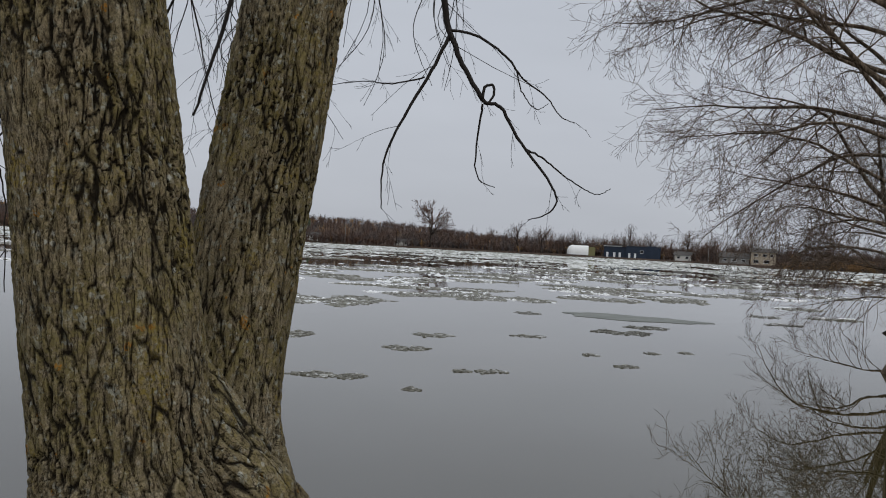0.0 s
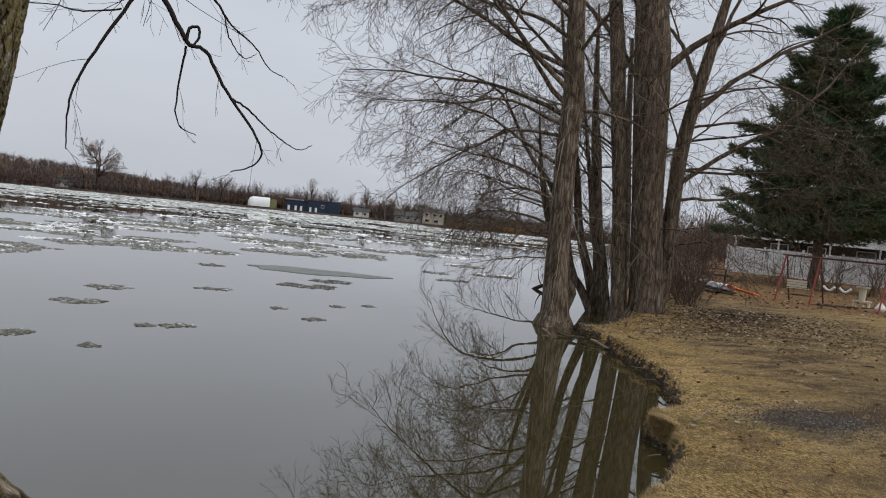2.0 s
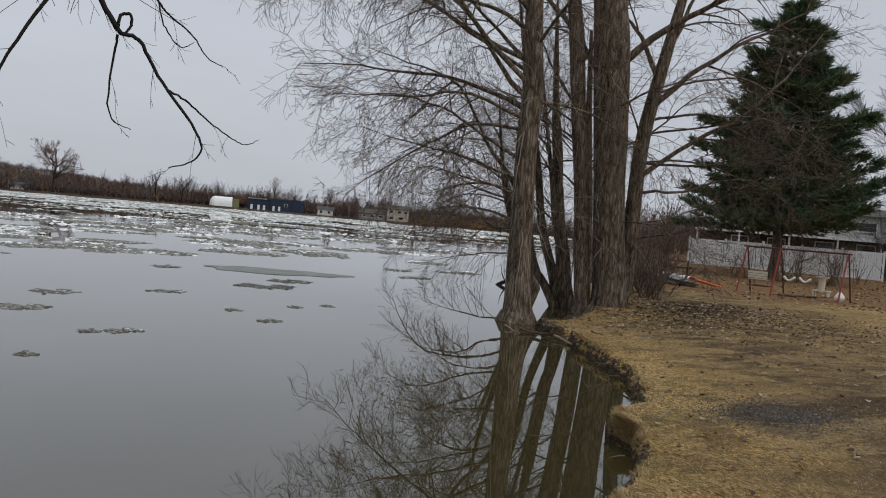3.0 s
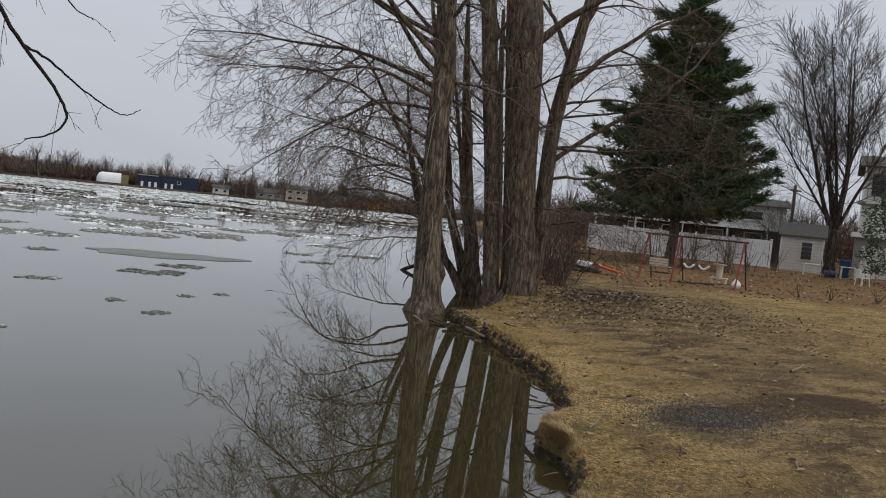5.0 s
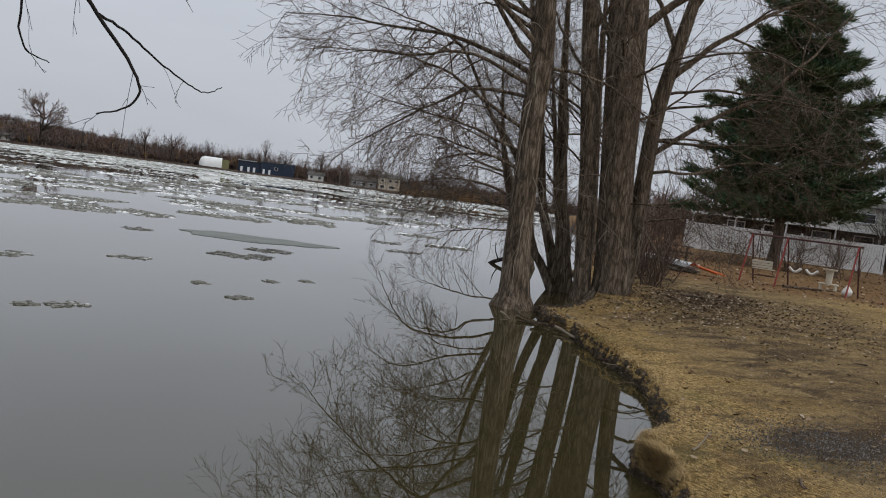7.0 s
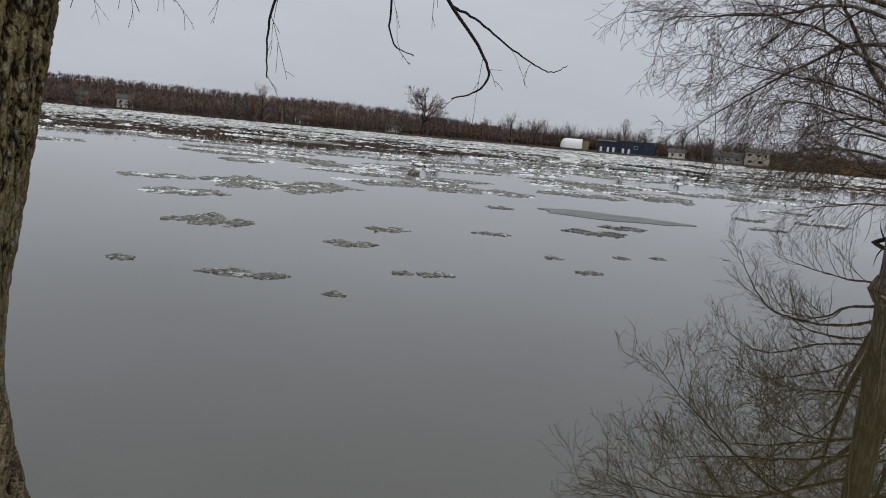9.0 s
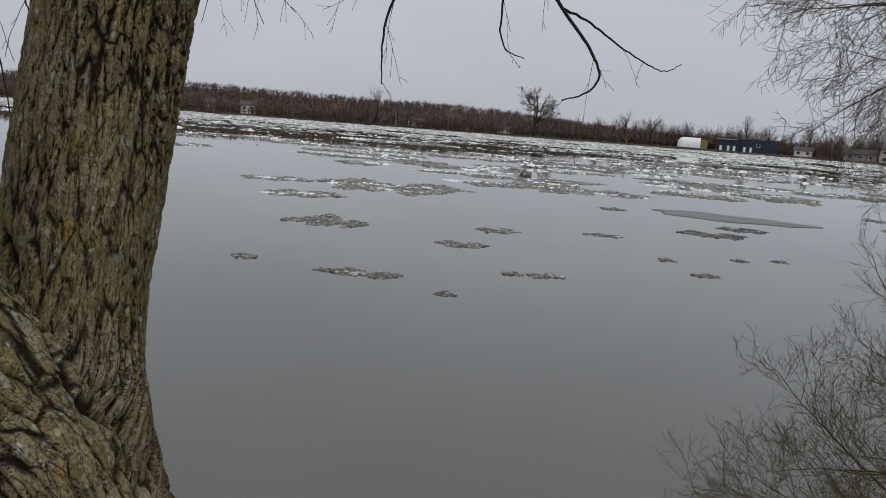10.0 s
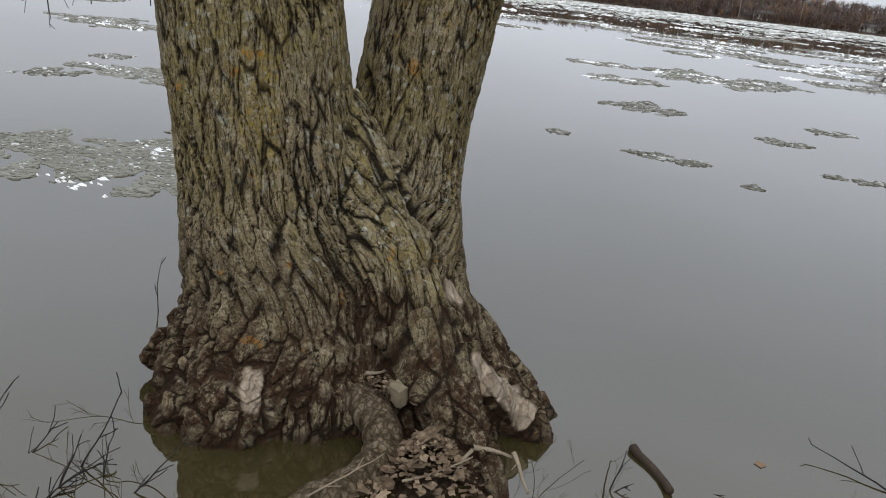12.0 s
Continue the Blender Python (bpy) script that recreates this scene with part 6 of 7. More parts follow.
def make_garage():
    ob = thing("garage", "low grey outbuilding with a flat pale roof edge", "garage", 50.6, 33.2, radians(-57))
    wall_block(ob, "wall", M_GREY, 0.6, 7.5, 0, 4, -0.3, 2.7)
    wall_block(ob, "roof", M_GREY, 0.3, 7.8, -0.35, 4.2, 2.72, 2.95)
    wall_block(ob, "roof_edge", M_VINYL, 0.3, 7.8, -0.42, -0.36, 2.66, 2.98)
    wall_block(ob, "door", M_SIDING, 1.0, 2.6, -0.06, -0.002, -0.2, 2.1)
    for x in (3.0, 4.2, 5.4):
        wall_block(ob, "wall_post", M_DARKWOOD, x - 0.07, x + 0.07, -0.16, -0.02, -0.3, 2.66)
    bm = bmesh.new()
    rod(bm, (2.7, -1.6, 2.05), (6.6, -1.6, 2.15), 0.04)
    for x in (2.75, 4.7, 6.5):
        rod(bm, (x, -1.6, -0.2), (x, -1.6, 2.1), 0.045)
    part("arbor_frame", bm, M_GREYWOOD, ob)


make_garage()


def make_big_tree():
    rng = random.Random(99)
    p = at_ground(50.4, 34.0)
    base = tagged(new("tree"), "large spreading bare shade tree behind the shed", "tree")
    levels = [(16, 3.4, 0.35, 40, -0.05, 0.42, 7, 4, 0.06, 0), (9, 1.8, 0.4, 34, -0.05, 0.5, 5, 3, 0.07, 0), (4, 1.0, 0.4, 28, -0.04, 0.7, 3, 3, 0.08, 0)]
    stem = Tubes()
    pts, rad = spline([(*p, 0.46), (*(p + Vector((0, 0, 0.8))), 0.34), (*(p + Vector((0.05, 0, 2.2))), 0.30), (*(p + Vector((0.1, 0.0, 3.0))), 0.27)], 12)
    stem.add(pts, rad, 14)
    stem.make("trunk", M_BARK_SHADE, base)
    twigs = Tubes()
    for k, (side, away, up, L, r) in enumerate(((0.45, 0, 1, 12.5, 0.17), (-0.28, 0.1, 1, 13.0, 0.18), (0.1, 0.5, 1, 11.5, 0.13), (-0.65, -0.2, 1, 10.5, 0.12), (0.85, 0.2, 0.95, 9.5, 0.10), (-0.1, -0.5, 1, 11.5, 0.12), (0.3, -0.3, 1.2, 12.5, 0.12), (0.65, -0.2, 1, 11, 0.10), (-0.45, 0.3, 1, 11.5, 0.10))):
        d = direction(side * 0.65, away * 0.7, up)
        path = wander(rng, p + Vector((0.1, 0, 1.9 + 0.25 * k)), d, L, 14, 0.05, -0.03)
        arm = Tubes()
        arm.add(path, [r * (1 - 0.9 * m / 14) + 0.01 for m in range(15)], 8)
        sprout(rng, [arm, twigs], path, r, levels, 0, 0.2, 0.013)
        arm.make("limb", M_BARK_SHADE, base)
    tagged(twigs.make("crown", M_TWIG_GREY, base), kind="stuff")


make_big_tree()


def make_evergreen_shrub():
    rng = random.Random(55)
    p = at_ground(44.9, 26.6)
    base = tagged(new("evergreen"), "dark clipped evergreen beside the pale house", "evergreen")
    t = Tubes()
    t.add([p, p + Vector((0, 0, 4.8))], [0.12, 0.03], 7)
    t.make("trunk", M_BARK, base)
    v, f = [], []
    for _ in range(4200):
        z = rng.uniform(0.5, 6.2)
        R = 1.75 * math.sin(math.pi * min(z / 6.6 + 0.12, 1)) ** 0.6 * (1 + 0.12 * math.sin(z * 5))
        a = rng.uniform(0, 6.28)
        q = R * math.sqrt(rng.uniform(0.35, 1.0)) * (1 + 0.15 * math.sin(3 * a + z * 2))
        c = p + Vector((q * math.cos(a), q * math.sin(a), z))
        g = Vector((math.cos(a) + rng.gauss(0, 0.6), math.sin(a) + rng.gauss(0, 0.6), rng.gauss(0.2, 0.6))).normalized()
        s = g.orthogonal().normalized()
        s.rotate(Matrix.Rotation(rng.uniform(0, 6.28), 3, g))
        k = len(v)
        v += [tuple(c - s * 0.05), tuple(c + g * 0.12 - s * 0.02), tuple(c + g * 0.2), tuple(c + s * 0.05)]
        f.append((k, k + 1, k + 2, k + 3))
    tagged(obj("foliage", v, f, M_NEEDLE, base), kind="stuff")


make_evergreen_shrub()


def make_pole():
    ob = thing("utility_pole", "plain grey wooden utility pole behind the shed", "pole", 58.4, 43.0)
    bm = bmesh.new()
    rod(bm, (0, 0, -0.3), (0, 0, 6.6), 0.17, 0.13, 10)
    part("shaft", bm, M_GREYWOOD, ob)
    bm = bmesh.new()
    box(bm, 0, 0, 6.2, 1.4, 0.1, 0.12)
    part("crossarm", bm, M_GREYWOOD, ob)


make_pole()


def make_swing_set():
    a, b = Vector((24.45, 25.2, 0)), Vector((25.9, 21.6, 0))
    run = (b - a).normalized()
    z = 0.5 * (gz(a) + gz(b))
    ob = thing("swing_set", "old red metal swing set with white seats and chains", "swing set", a.x, a.y, math.atan2(run.y, run.x), "", z)
    ob.matrix_world = ob.matrix_world @ Matrix.Scale(1.09, 4)
    L = (b - a).length / 1.09
    H = 1.70
    bm = bmesh.new()
    rod(bm, (-0.12, 0, H), (L + 0.12, 0, H), 0.032)
    part("top_bar", bm, M_DARKRED, ob, "dark rusty top bar")
    for x in (0.0, 1.25, L):
        for s in (-1, 1):
            bm = bmesh.new()
            rod(bm, (x + 0.04 * s, 0.55 * s, -0.05), (x, 0.02 * s, H + 0.01), 0.03, 0.028)
            part("leg", bm, M_RED if (s < 0) else M_DARKRED, ob)
        bm = bmesh.new()
        rod(bm, (x, -0.28, 0.88), (x, 0.28, 0.88), 0.014)
        part("brace", bm, M_DARKRED, ob)

    # bench glider
    glider = new("glider")
    glider.parent = ob
    for x in (0.28, 0.98):
        for y in (-0.25, 0.25):
            bm = bmesh.new()
            rod(bm, (x, y, 0.36), (x, y * 0.3, H - 0.02), 0.011)
            part("hanger", bm, M_DARKRED, glider)
    bm = bmesh.new()
    for k in range(3):
        box(bm, 0.63, -0.3 + 0.09 * k, 0.52, 0.72, 0.075, 0.025, 0, 0.004)
    part("seat", bm, M_CREAM, glider)
    bm = bmesh.new()
    for k in range(3):
        box(bm, 0.63, -0.36, 0.60 + 0.09 * k, 0.72, 0.022, 0.075, 0, 0.004)
    part("backrest", bm, M_CREAM, glider)
    bm = bmesh.new()
    for y in (-0.3, 0.3):
        rod(bm, (0.26, y, 0.28), (1.0, y, 0.28), 0.014)
    for x in (0.26, 1.0):
        rod(bm, (x, -0.3, 0.28), (x, 0.3, 0.28), 0.014)
    part("footrest_frame", bm, M_DARKRED, glider)

    # two belt swings
    for x in (1.62, 2.18):
        sw = new("swing")
        sw.parent = ob
        t = Tubes()
        pts = [Vector((x - 0.2 + 0.4 * k / 10, 0.04, 0.72 - 0.14 * math.sin(math.pi * k / 10))) for k in range(11)]
        t.add(pts, [0.045] * 11, 6)
        t.make("seat", M_WHITE, sw, "white plastic belt seat")
        for dx in (-0.2, 0.2):
            bm = bmesh.new()
            n = 14
            for k in range(n):
                z0 = 0.74 + (H - 0.76) * k / n
                rod(bm, (x + dx * 0.9, 0.03, z0), (x + dx * 0.9, 0.03, z0 + (H - 0.76) / n * 0.75), 0.006, 0.006, 5)
            part("chain", bm, M_DARKRED, sw)

    # cream rocking seat for two
    rocker = new("rocker")
    rocker.parent = ob
    bm = bmesh.new()
    rod(bm, (2.78, 0, 0.80), (2.78, 0, 0.85), 0.22, 0.24, 16)
    part("tray", bm, M_CREAM, rocker)
    bm = bmesh.new()
    rod(bm, (2.78, 0, 0.30), (2.78, 0, 0.80), 0.10, 0.13, 10)
    part("column", bm, M_CREAM, rocker)
    for s in (-1, 1):
        bm = bmesh.new()
        box(bm, 2.78 + 0.2 * s, 0, 0.34, 0.22, 0.2, 0.06, 0, 0.02)
        box(bm, 2.78 + 0.24 * s, 0, 0.24, 0.05, 0.2, 0.2, 0, 0.01)
        part("saddle", bm, M_CREAM, rocker)
        bm = bmesh.new()
        rod(bm, (2.78 + 0.16 * s, 0, 0.82), (2.78 + 0.12 * s, 0, H), 0.01)
        part("hanger", bm, M_DARKRED, rocker)


make_swing_set()


def make_bag():
    ob = thing("plastic_bag", "white plastic bag hanging by a leg of the swing set", "bag", 25.75, 21.7)
    bm = bmesh.new()
    bmesh.ops.create_icosphere(bm, subdivisions=3, radius=1)
    rng = random.Random(6)
    for v in bm.verts:
        z = v.co.z
        w = 0.16 * (1.0 - 0.75 * max(z, -0.2)) * (1 + 0.15 * math.sin(7 * math.atan2(v.co.y, v.co.x) + 3 * z))
        v.co = Vector((v.co.x * w, v.co.y * w, 0.24 + 0.22 * z))
    part("sack", bm, M_WHITE, ob, smooth=True)


make_bag()


def make_chair():
    ob = thing("garden_chair", "white moulded plastic garden chair on the bare yard", "chair", 40.3, 25.5, radians(-20))
    bm = bmesh.new()
    box(bm, 0, 0, 0.42, 0.46, 0.44, 0.035, 0, 0.012)
    part("seat", bm, M_WHITE, ob)
    bm = bmesh.new()
    for k in range(5):
        box(bm, -0.2, -0.18 + 0.09 * k, 0.63, 0.03, 0.055, 0.40, 0, 0.006)
    box(bm, -0.215, 0, 0.83, 0.035, 0.44, 0.07, 0, 0.012)
    bmesh.ops.rotate(bm, verts=bm.verts, cent=(-0.2, 0, 0.42), matrix=Matrix.Rotation(radians(-12), 3, 'Y'))
    part("backrest", bm, M_WHITE, ob)
    for y in (-0.25, 0.25):
        bm = bmesh.new()
        box(bm, 0.0, y, 0.63, 0.48, 0.055, 0.03, 0, 0.008)
        part("armrest", bm, M_WHITE, ob)
    for x in (-0.2, 0.2):
        for y in (-0.22, 0.22):
            bm = bmesh.new()
            rod(bm, (x * 1.22, y * 1.15, -0.03), (x, y, 0.43 if x < 0 else 0.64), 0.024, 0.022)
            part("leg", bm, M_WHITE, ob)


make_chair()


def make_bin():
    ob = thing("wheeled_bin", "dark blue wheeled rubbish bin with closed lid", "bin", 46.4, 30.4, radians(-55))
    bm = bmesh.new()
    vs = box(bm, 0, 0, 0.5, 0.58, 0.62, 1.0, 0, 0.03)
    for v in vs:
        if v.co.z < 0.3:
            v.co.x *= 0.8
            v.co.y *= 0.8
    part("body", bm, M_BLUE, ob)
    bm = bmesh.new()
    box(bm, 0, 0, 1.04, 0.64, 0.68, 0.07, 0, 0.03)
    part("lid", bm, M_BLUE, ob)
    for x in (-0.26, 0.26):
        bm = bmesh.new()
        rod(bm, (x - 0.04, 0.3, 0.1), (x + 0.04, 0.3, 0.1), 0.11, 0.11, 14)
        part("wheel", bm, M_BLACK, ob)


make_bin()


def make_drum():
    ob = thing("barrel", "blue plastic barrel lying on its side in the yard", "barrel", 45.0, 30.4, radians(-45))
    bm = bmesh.new()
    for x0, x1, r0, r1 in ((-0.3, -0.27, 0.15, 0.19), (-0.27, 0.27, 0.20, 0.20), (0.27, 0.3, 0.19, 0.15)):
        rod(bm, (x0, 0, 0.19), (x1, 0, 0.19), r0, r1, 18)
    for x in (-0.1, 0.1):
        rod(bm, (x - 0.015, 0, 0.19), (x + 0.015, 0, 0.19), 0.21, 0.21, 18)
    part("body", bm, M_BLUE, ob)


make_drum()


def make_table(x, y, w, rz):
    ob = thing("garden_table", "small white garden table beside the bins", "table", x, y, rz, "white tables in the yard")
    bm = bmesh.new()
    box(bm, 0, 0, 0.70, w, 0.6, 0.05, 0, 0.012)
    part("tabletop", bm, M_WHITE, ob)
    for sx in (-1, 1):
        for sy in (-1, 1):
            bm = bmesh.new()
            rod(bm, (sx * (w / 2 - 0.06), sy * 0.24, -0.03), (sx * (w / 2 - 0.08), sy * 0.22, 0.69), 0.025)
            part("leg", bm, M_WHITE, ob)


make_table(45.4, 29.5, 0.9, radians(-50))
make_table(44.6, 31.3, 1.1, radians(-50))


def make_dock_stack():
    """Dock sections piled on the grass: grey boards under one long white plank."""
    a, b = Vector((24.0, 30.8, 0)), Vector((22.0, 25.6, 0))
    run = (b - a).normalized()
    ob = thing("dock_boards", "pile of weathered dock boards topped by a white plank", "boards", (a.x + b.x) / 2, (a.y + b.y) / 2, math.atan2(run.y, run.x))
    L = (b - a).length
    rng = random.Random(4)
    for k in range(5):
        bm = bmesh.new()
        box(bm, rng.uniform(-0.2, 0.2), -0.45 + 0.22 * k, 0.10 + 0.02 * (k % 2), L * rng.uniform(0.9, 1.0), 0.2, 0.08, rng.uniform(-0.01, 0.01), 0.01)
        part("board", bm, M_GREYWOOD, ob)
    for x in (-L * 0.35, 0, L * 0.35):
        bm = bmesh.new()
        box(bm, x, 0, 0.03, 0.14, 1.1, 0.12, 0, 0.01)
        part("bearer", bm, M_DARKWOOD, ob)
    bm = bmesh.new()
    box(bm, 0, 0.1, 0.30, L, 0.42, 0.20, 0, 0.03)
    part("plank", bm, M_VINYL, ob, "long chalky white plank")
    bm = bmesh.new()
    box(bm, 0.15, -0.42, 0.19, L * 0.97, 0.06, 0.12, 0.01, 0.01)
    part("edge_board", bm, M_DARKWOOD, ob)


make_dock_stack()


def make_slide():
    ob = thing("slide_chute", "orange plastic slide chute lying on the ground", "slide", 22.45, 25.3, radians(-8))
    bm = bmesh.new()
    n, m = 12, 10
    rows = []
    for i in range(n + 1):
        x = -0.55 + 1.25 * i / n
        z = 0.34 - 0.26 * (i / n) ** 0.8
        row = []
        for j in range(m + 1):
            a = math.pi * (0.08 + 0.84 * j / m)
            row.append(bm.verts.new((x, 0.26 * math.cos(a), z - 0.02 - 0.06 * math.sin(a) + 0.17 * math.sin(a))))
        rows.append(row)
    for i in range(n):
        for j in range(m):
            bm.faces.new((rows[i][j], rows[i + 1][j], rows[i + 1][j + 1], rows[i][j + 1]))
    bmesh.ops.solidify(bm, geom=bm.faces[:], thickness=0.02)
    part("chute", bm, M_ORANGE, ob, smooth=True)
    for y in (-0.25, 0.25):
        bm = bmesh.new()
        rod(bm, (-0.55, y, 0.34), (0.7, y, 0.09), 0.025)
        part("side_rail", bm, M_ORANGE, ob)


make_slide()


def make_picnic_table():
    ob = thing("picnic_table", "dark weathered wooden picnic table near the boards", "picnic table", 26.6, 32.0, radians(-40))
    for k in range(4):
        bm = bmesh.new()
        box(bm, 0, -0.27 + 0.18 * k, 0.74, 1.7, 0.16, 0.04, 0, 0.006)
        part("tabletop_board", bm, M_DARKWOOD, ob)
    for y in (-0.72, 0.72):
        bm = bmesh.new()
        box(bm, 0, y, 0.44, 1.7, 0.24, 0.04, 0, 0.006)
        part("bench_board", bm, M_DARKWOOD, ob)
    for x in (-0.6, 0.6):
        for s in (-1, 1):
            bm = bmesh.new()
            rod(bm, (x, 0.6 * s, -0.03), (x, 0.2 * s, 0.73), 0.045, 0.045, 6)
            part("leg", bm, M_DARKWOOD, ob)
        bm = bmesh.new()
        box(bm, x, 0, 0.38, 0.05, 1.6, 0.09)
        part("crossbeam", bm, M_DARKWOOD, ob)


make_picnic_table()


def make_log(x, y, L, r, rz, label, seed):
    rng = random.Random(seed)
    base = thing("log", label, "log", x, y, rz)
    t = Tubes()
    pts = [Vector((-L / 2 + L * k / 12, 0.05 * L * math.sin(k * 0.5 + seed), r * 0.75 + rng.gauss(0, r * 0.12))) for k in range(13)]
    t.add(pts, [r * (1 - 0.45 * k / 12) * rng.uniform(0.9, 1.1) for k in range(13)], 10)
    t.make("stem", M_BARK, base)


make_log(26.4, 23.6, 3.8, 0.05, radians(10), "thin dark log lying behind the swing set", 1)
make_log(15.6, 17.8, 1.4, 0.03, radians(-25), "thin fallen limb among the leaves", 2)


def make_back_woods():
    rng = random.Random(18)
    v, f = [], []
    for k in range(420):
        yaw = rng.uniform(35, 80)
        r = rng.uniform(80, 150)
        p = polar(yaw, r)
        if float(bank_distance(np.float64(p.x), np.float64(p.y))) < 4:
            continue
        p.z = gz(p) - 0.2
        h = rng.uniform(3.5, 8.5)
        brush(v, f, rng, p, h, h * 0.45, 30, 0.05)
    tagged(obj("back_woods", v, f, M_WOODS), "leafless brown brush behind the houses", "woods", kind="stuff")


make_back_woods()

# ---------- buildings on the far shore ----------


def far_place(name, label, category, yaw, r, group=""):
    p = polar(yaw, r)
    ob = tagged(new(name), label, category, group)
    ob.matrix_world = Matrix.Translation((p.x, p.y, gz(p))) @ Matrix.Rotation(radians(-yaw), 4, 'Z')
    return ob


def make_boat_shelter():
    ob = far_place("boat_shelter", "white tarpaulin arched boat shelter on the far shore", "shelter", 9.2, 400)
    bm = bmesh.new()
    n = 14
    rows = []
    for x, q in ((-6.0, 0.35), (-5.6, 0.66), (-4.9, 0.88), (-3.8, 1.0), (4.4, 1.0)):
        rows.append([bm.verts.new((x, q * (-3 + 6 * (0.5 - 0.5 * math.cos(math.pi * k / n))), 0.2 + 4.6 * q * math.sin(math.pi * k / n) ** 0.75)) for k in range(n + 1)])
    for r0, r1 in zip(rows, rows[1:]):
        for k in range(n):
            bm.faces.new((r0[k], r0[k + 1], r1[k + 1], r1[k]))
    bm.faces.new(rows[0])
    bm.faces.new(rows[-1][::-1])
    bmesh.ops.recalc_face_normals(bm, faces=bm.faces)
    part("cover", bm, M_TARP, ob)
    wall_block(ob, "end_wall", M_OLIVE, 4.45, 7.6, -2.6, 2.6, 0, 4.2)


make_boat_shelter()


def make_blue_sheds():
    ob = far_place("boat_shed", "long navy blue boat shed with white doors", "shed", 12.6, 398)
    wall_block(ob, "wall", M_NAVY, -12.5, -2, 0, 8, -0.5, 5.0)
    wall_block(ob, "wall", M_NAVY, -2, 7.5, -1, 8, -0.5, 5.6)
    wall_block(ob, "wall", M_NAVY, 7.5, 14, 1, 8, -0.5, 6.0)
    wall_block(ob, "roof", M_ROOF, -12.8, 7.8, -1.2, 8.3, 5.62, 5.8)
    wall_block(ob, "roof_edge", M_VINYL, -12.8, -4, -0.4, -0.1, 5.05, 5.5)
    for x in (-10.9, -7.6, -5.0):
        wall_block(ob, "door", M_VINYL, x - 0.55, x + 0.55, -0.12, -0.02, -0.4, 2.3)
    for x in (-0.5, 2.2):
        wall_block(ob, "door", M_VINYL, x - 0.5, x + 0.5, -1.1, -1.02, -0.4, 2.2)
    window(ob, 5.2, 3.0, -1.0, 1.6, 1.4, M_VINYL, 1)


make_blue_sheds()


def make_far_house(yaw, r, w, d, h, rise, wall, label, wins, seed=0):
    ob = far_place("house", label, "house", yaw, r, "houses on the far shore")
    wall_block(ob, "wall", wall, -w / 2, w / 2, 0, d, -0.6, h)
    gable(ob, -w / 2, w / 2, 0, d, h, rise, M_ROOF, 0.5)
    gable_ends(ob, -w / 2, w / 2, 0.02, d - 0.02, h, rise - 0.05, wall)
    for x, z, ww, hh in wins:
        window(ob, x, z, 0.0, ww, hh, M_VINYL, 1)


make_far_house(20.95, 394, 10.5, 8, 5.9, 1.7, M_TAN, "tan two-storey house with hipped grey roof on the far shore", [(-3.2, 4.4, 1.8, 1.3), (0.6, 4.4, 1.8, 1.3), (3.6, 4.4, 1.4, 1.3), (-3.0, 1.5, 2.2, 1.6), (1.5, 1.5, 2.6, 1.6)])
make_far_house(19.2, 396, 13, 7, 3.0, 2.0, M_GREY, "long low grey-roofed house on the far shore", [(-4, 1.6, 1.8, 1.2), (0, 1.6, 2.2, 1.2), (4, 1.6, 1.8, 1.2)])
make_far_house(16.0, 396, 7.5, 6, 2.8, 1.5, M_SIDING, "small pale cottage beside the blue sheds", [(-2, 1.5, 1.4, 1.2), (1.8, 1.5, 1.4, 1.2)])
make_far_house(24.0, 398, 11, 7, 3.0, 2.0, M_TAN, "low brown house on the far shore", [(-3, 1.6, 1.8, 1.2), (2.5, 1.6, 1.8, 1.2)])
make_far_house(-20.9, 402, 7.0, 6, 4.2, 1.8, M_SIDING, "pale house among the far woods", [(-1.6, 2.8, 1.2, 1.2), (1.6, 2.8, 1.2, 1.2)])
make_far_house(-23.4, 404, 5.0, 6, 3.8, 1.8, M_GREY, "grey house among the far woods", [(0, 2.6, 1.2, 1.2)])
make_far_house(-9.4, 393, 7.0, 5, 2.8, 1.2, M_SIDING, "small white cottage in the far woods", [(-1.8, 1.5, 1.2, 1.1), (1.8, 1.5, 1.2, 1.1)])
make_far_house(-3.1, 392, 8.5, 5, 2.3, 0.9, M_SIDING, "low white cottage in the far woods", [(-2.4, 1.3, 1.3, 1.0), (2.2, 1.3, 1.3, 1.0)])


def make_apartments():
    ob = far_place("apartment_block", "tan brick apartment block across the river", "apartment block", -53.7, 478)
    for x0, x1, m in ((-7.5, -3, M_BRICK), (-3, 2.6, M_GREY), (2.6, 7.5, M_TAN)):
        wall_block(ob, "wall", m, x0, x1, 0, 12, -6, 13.5)
    wall_block(ob, "roof", M_GREY, -7.8, 7.8, -0.3, 12.3, 13.5, 14.0)
    for k in range(5):
        for j in range(5):
            window(ob, -6.0 + 3.0 * k, -1.0 + 3.0 * j, 0.0, 1.6, 1.5, M_VINYL, 1)


make_apartments()


def make_trestle():
    ob = far_place("trestle", "dark elevated railway trestle along the far shore", "trestle", -58.0, 430)
    wall_block(ob, "deck", M_DARKWOOD, -70, 26, 0, 4, 8.2, 9.6)
    wall_block(ob, "lower_deck", M_DARKWOOD, -70, 34, -4, -1, 4.2, 5.2)
    wall_block(ob, "retaining_wall", M_GREY, -70, 40, 5, 6, -4, 3.0)
    for k in range(16):
        wall_block(ob, "pier", M_DARKWOOD, -68 + 6.2 * k, -66.8 + 6.2 * k, 0.5, 3.5, -4, 8.2)


make_trestle()


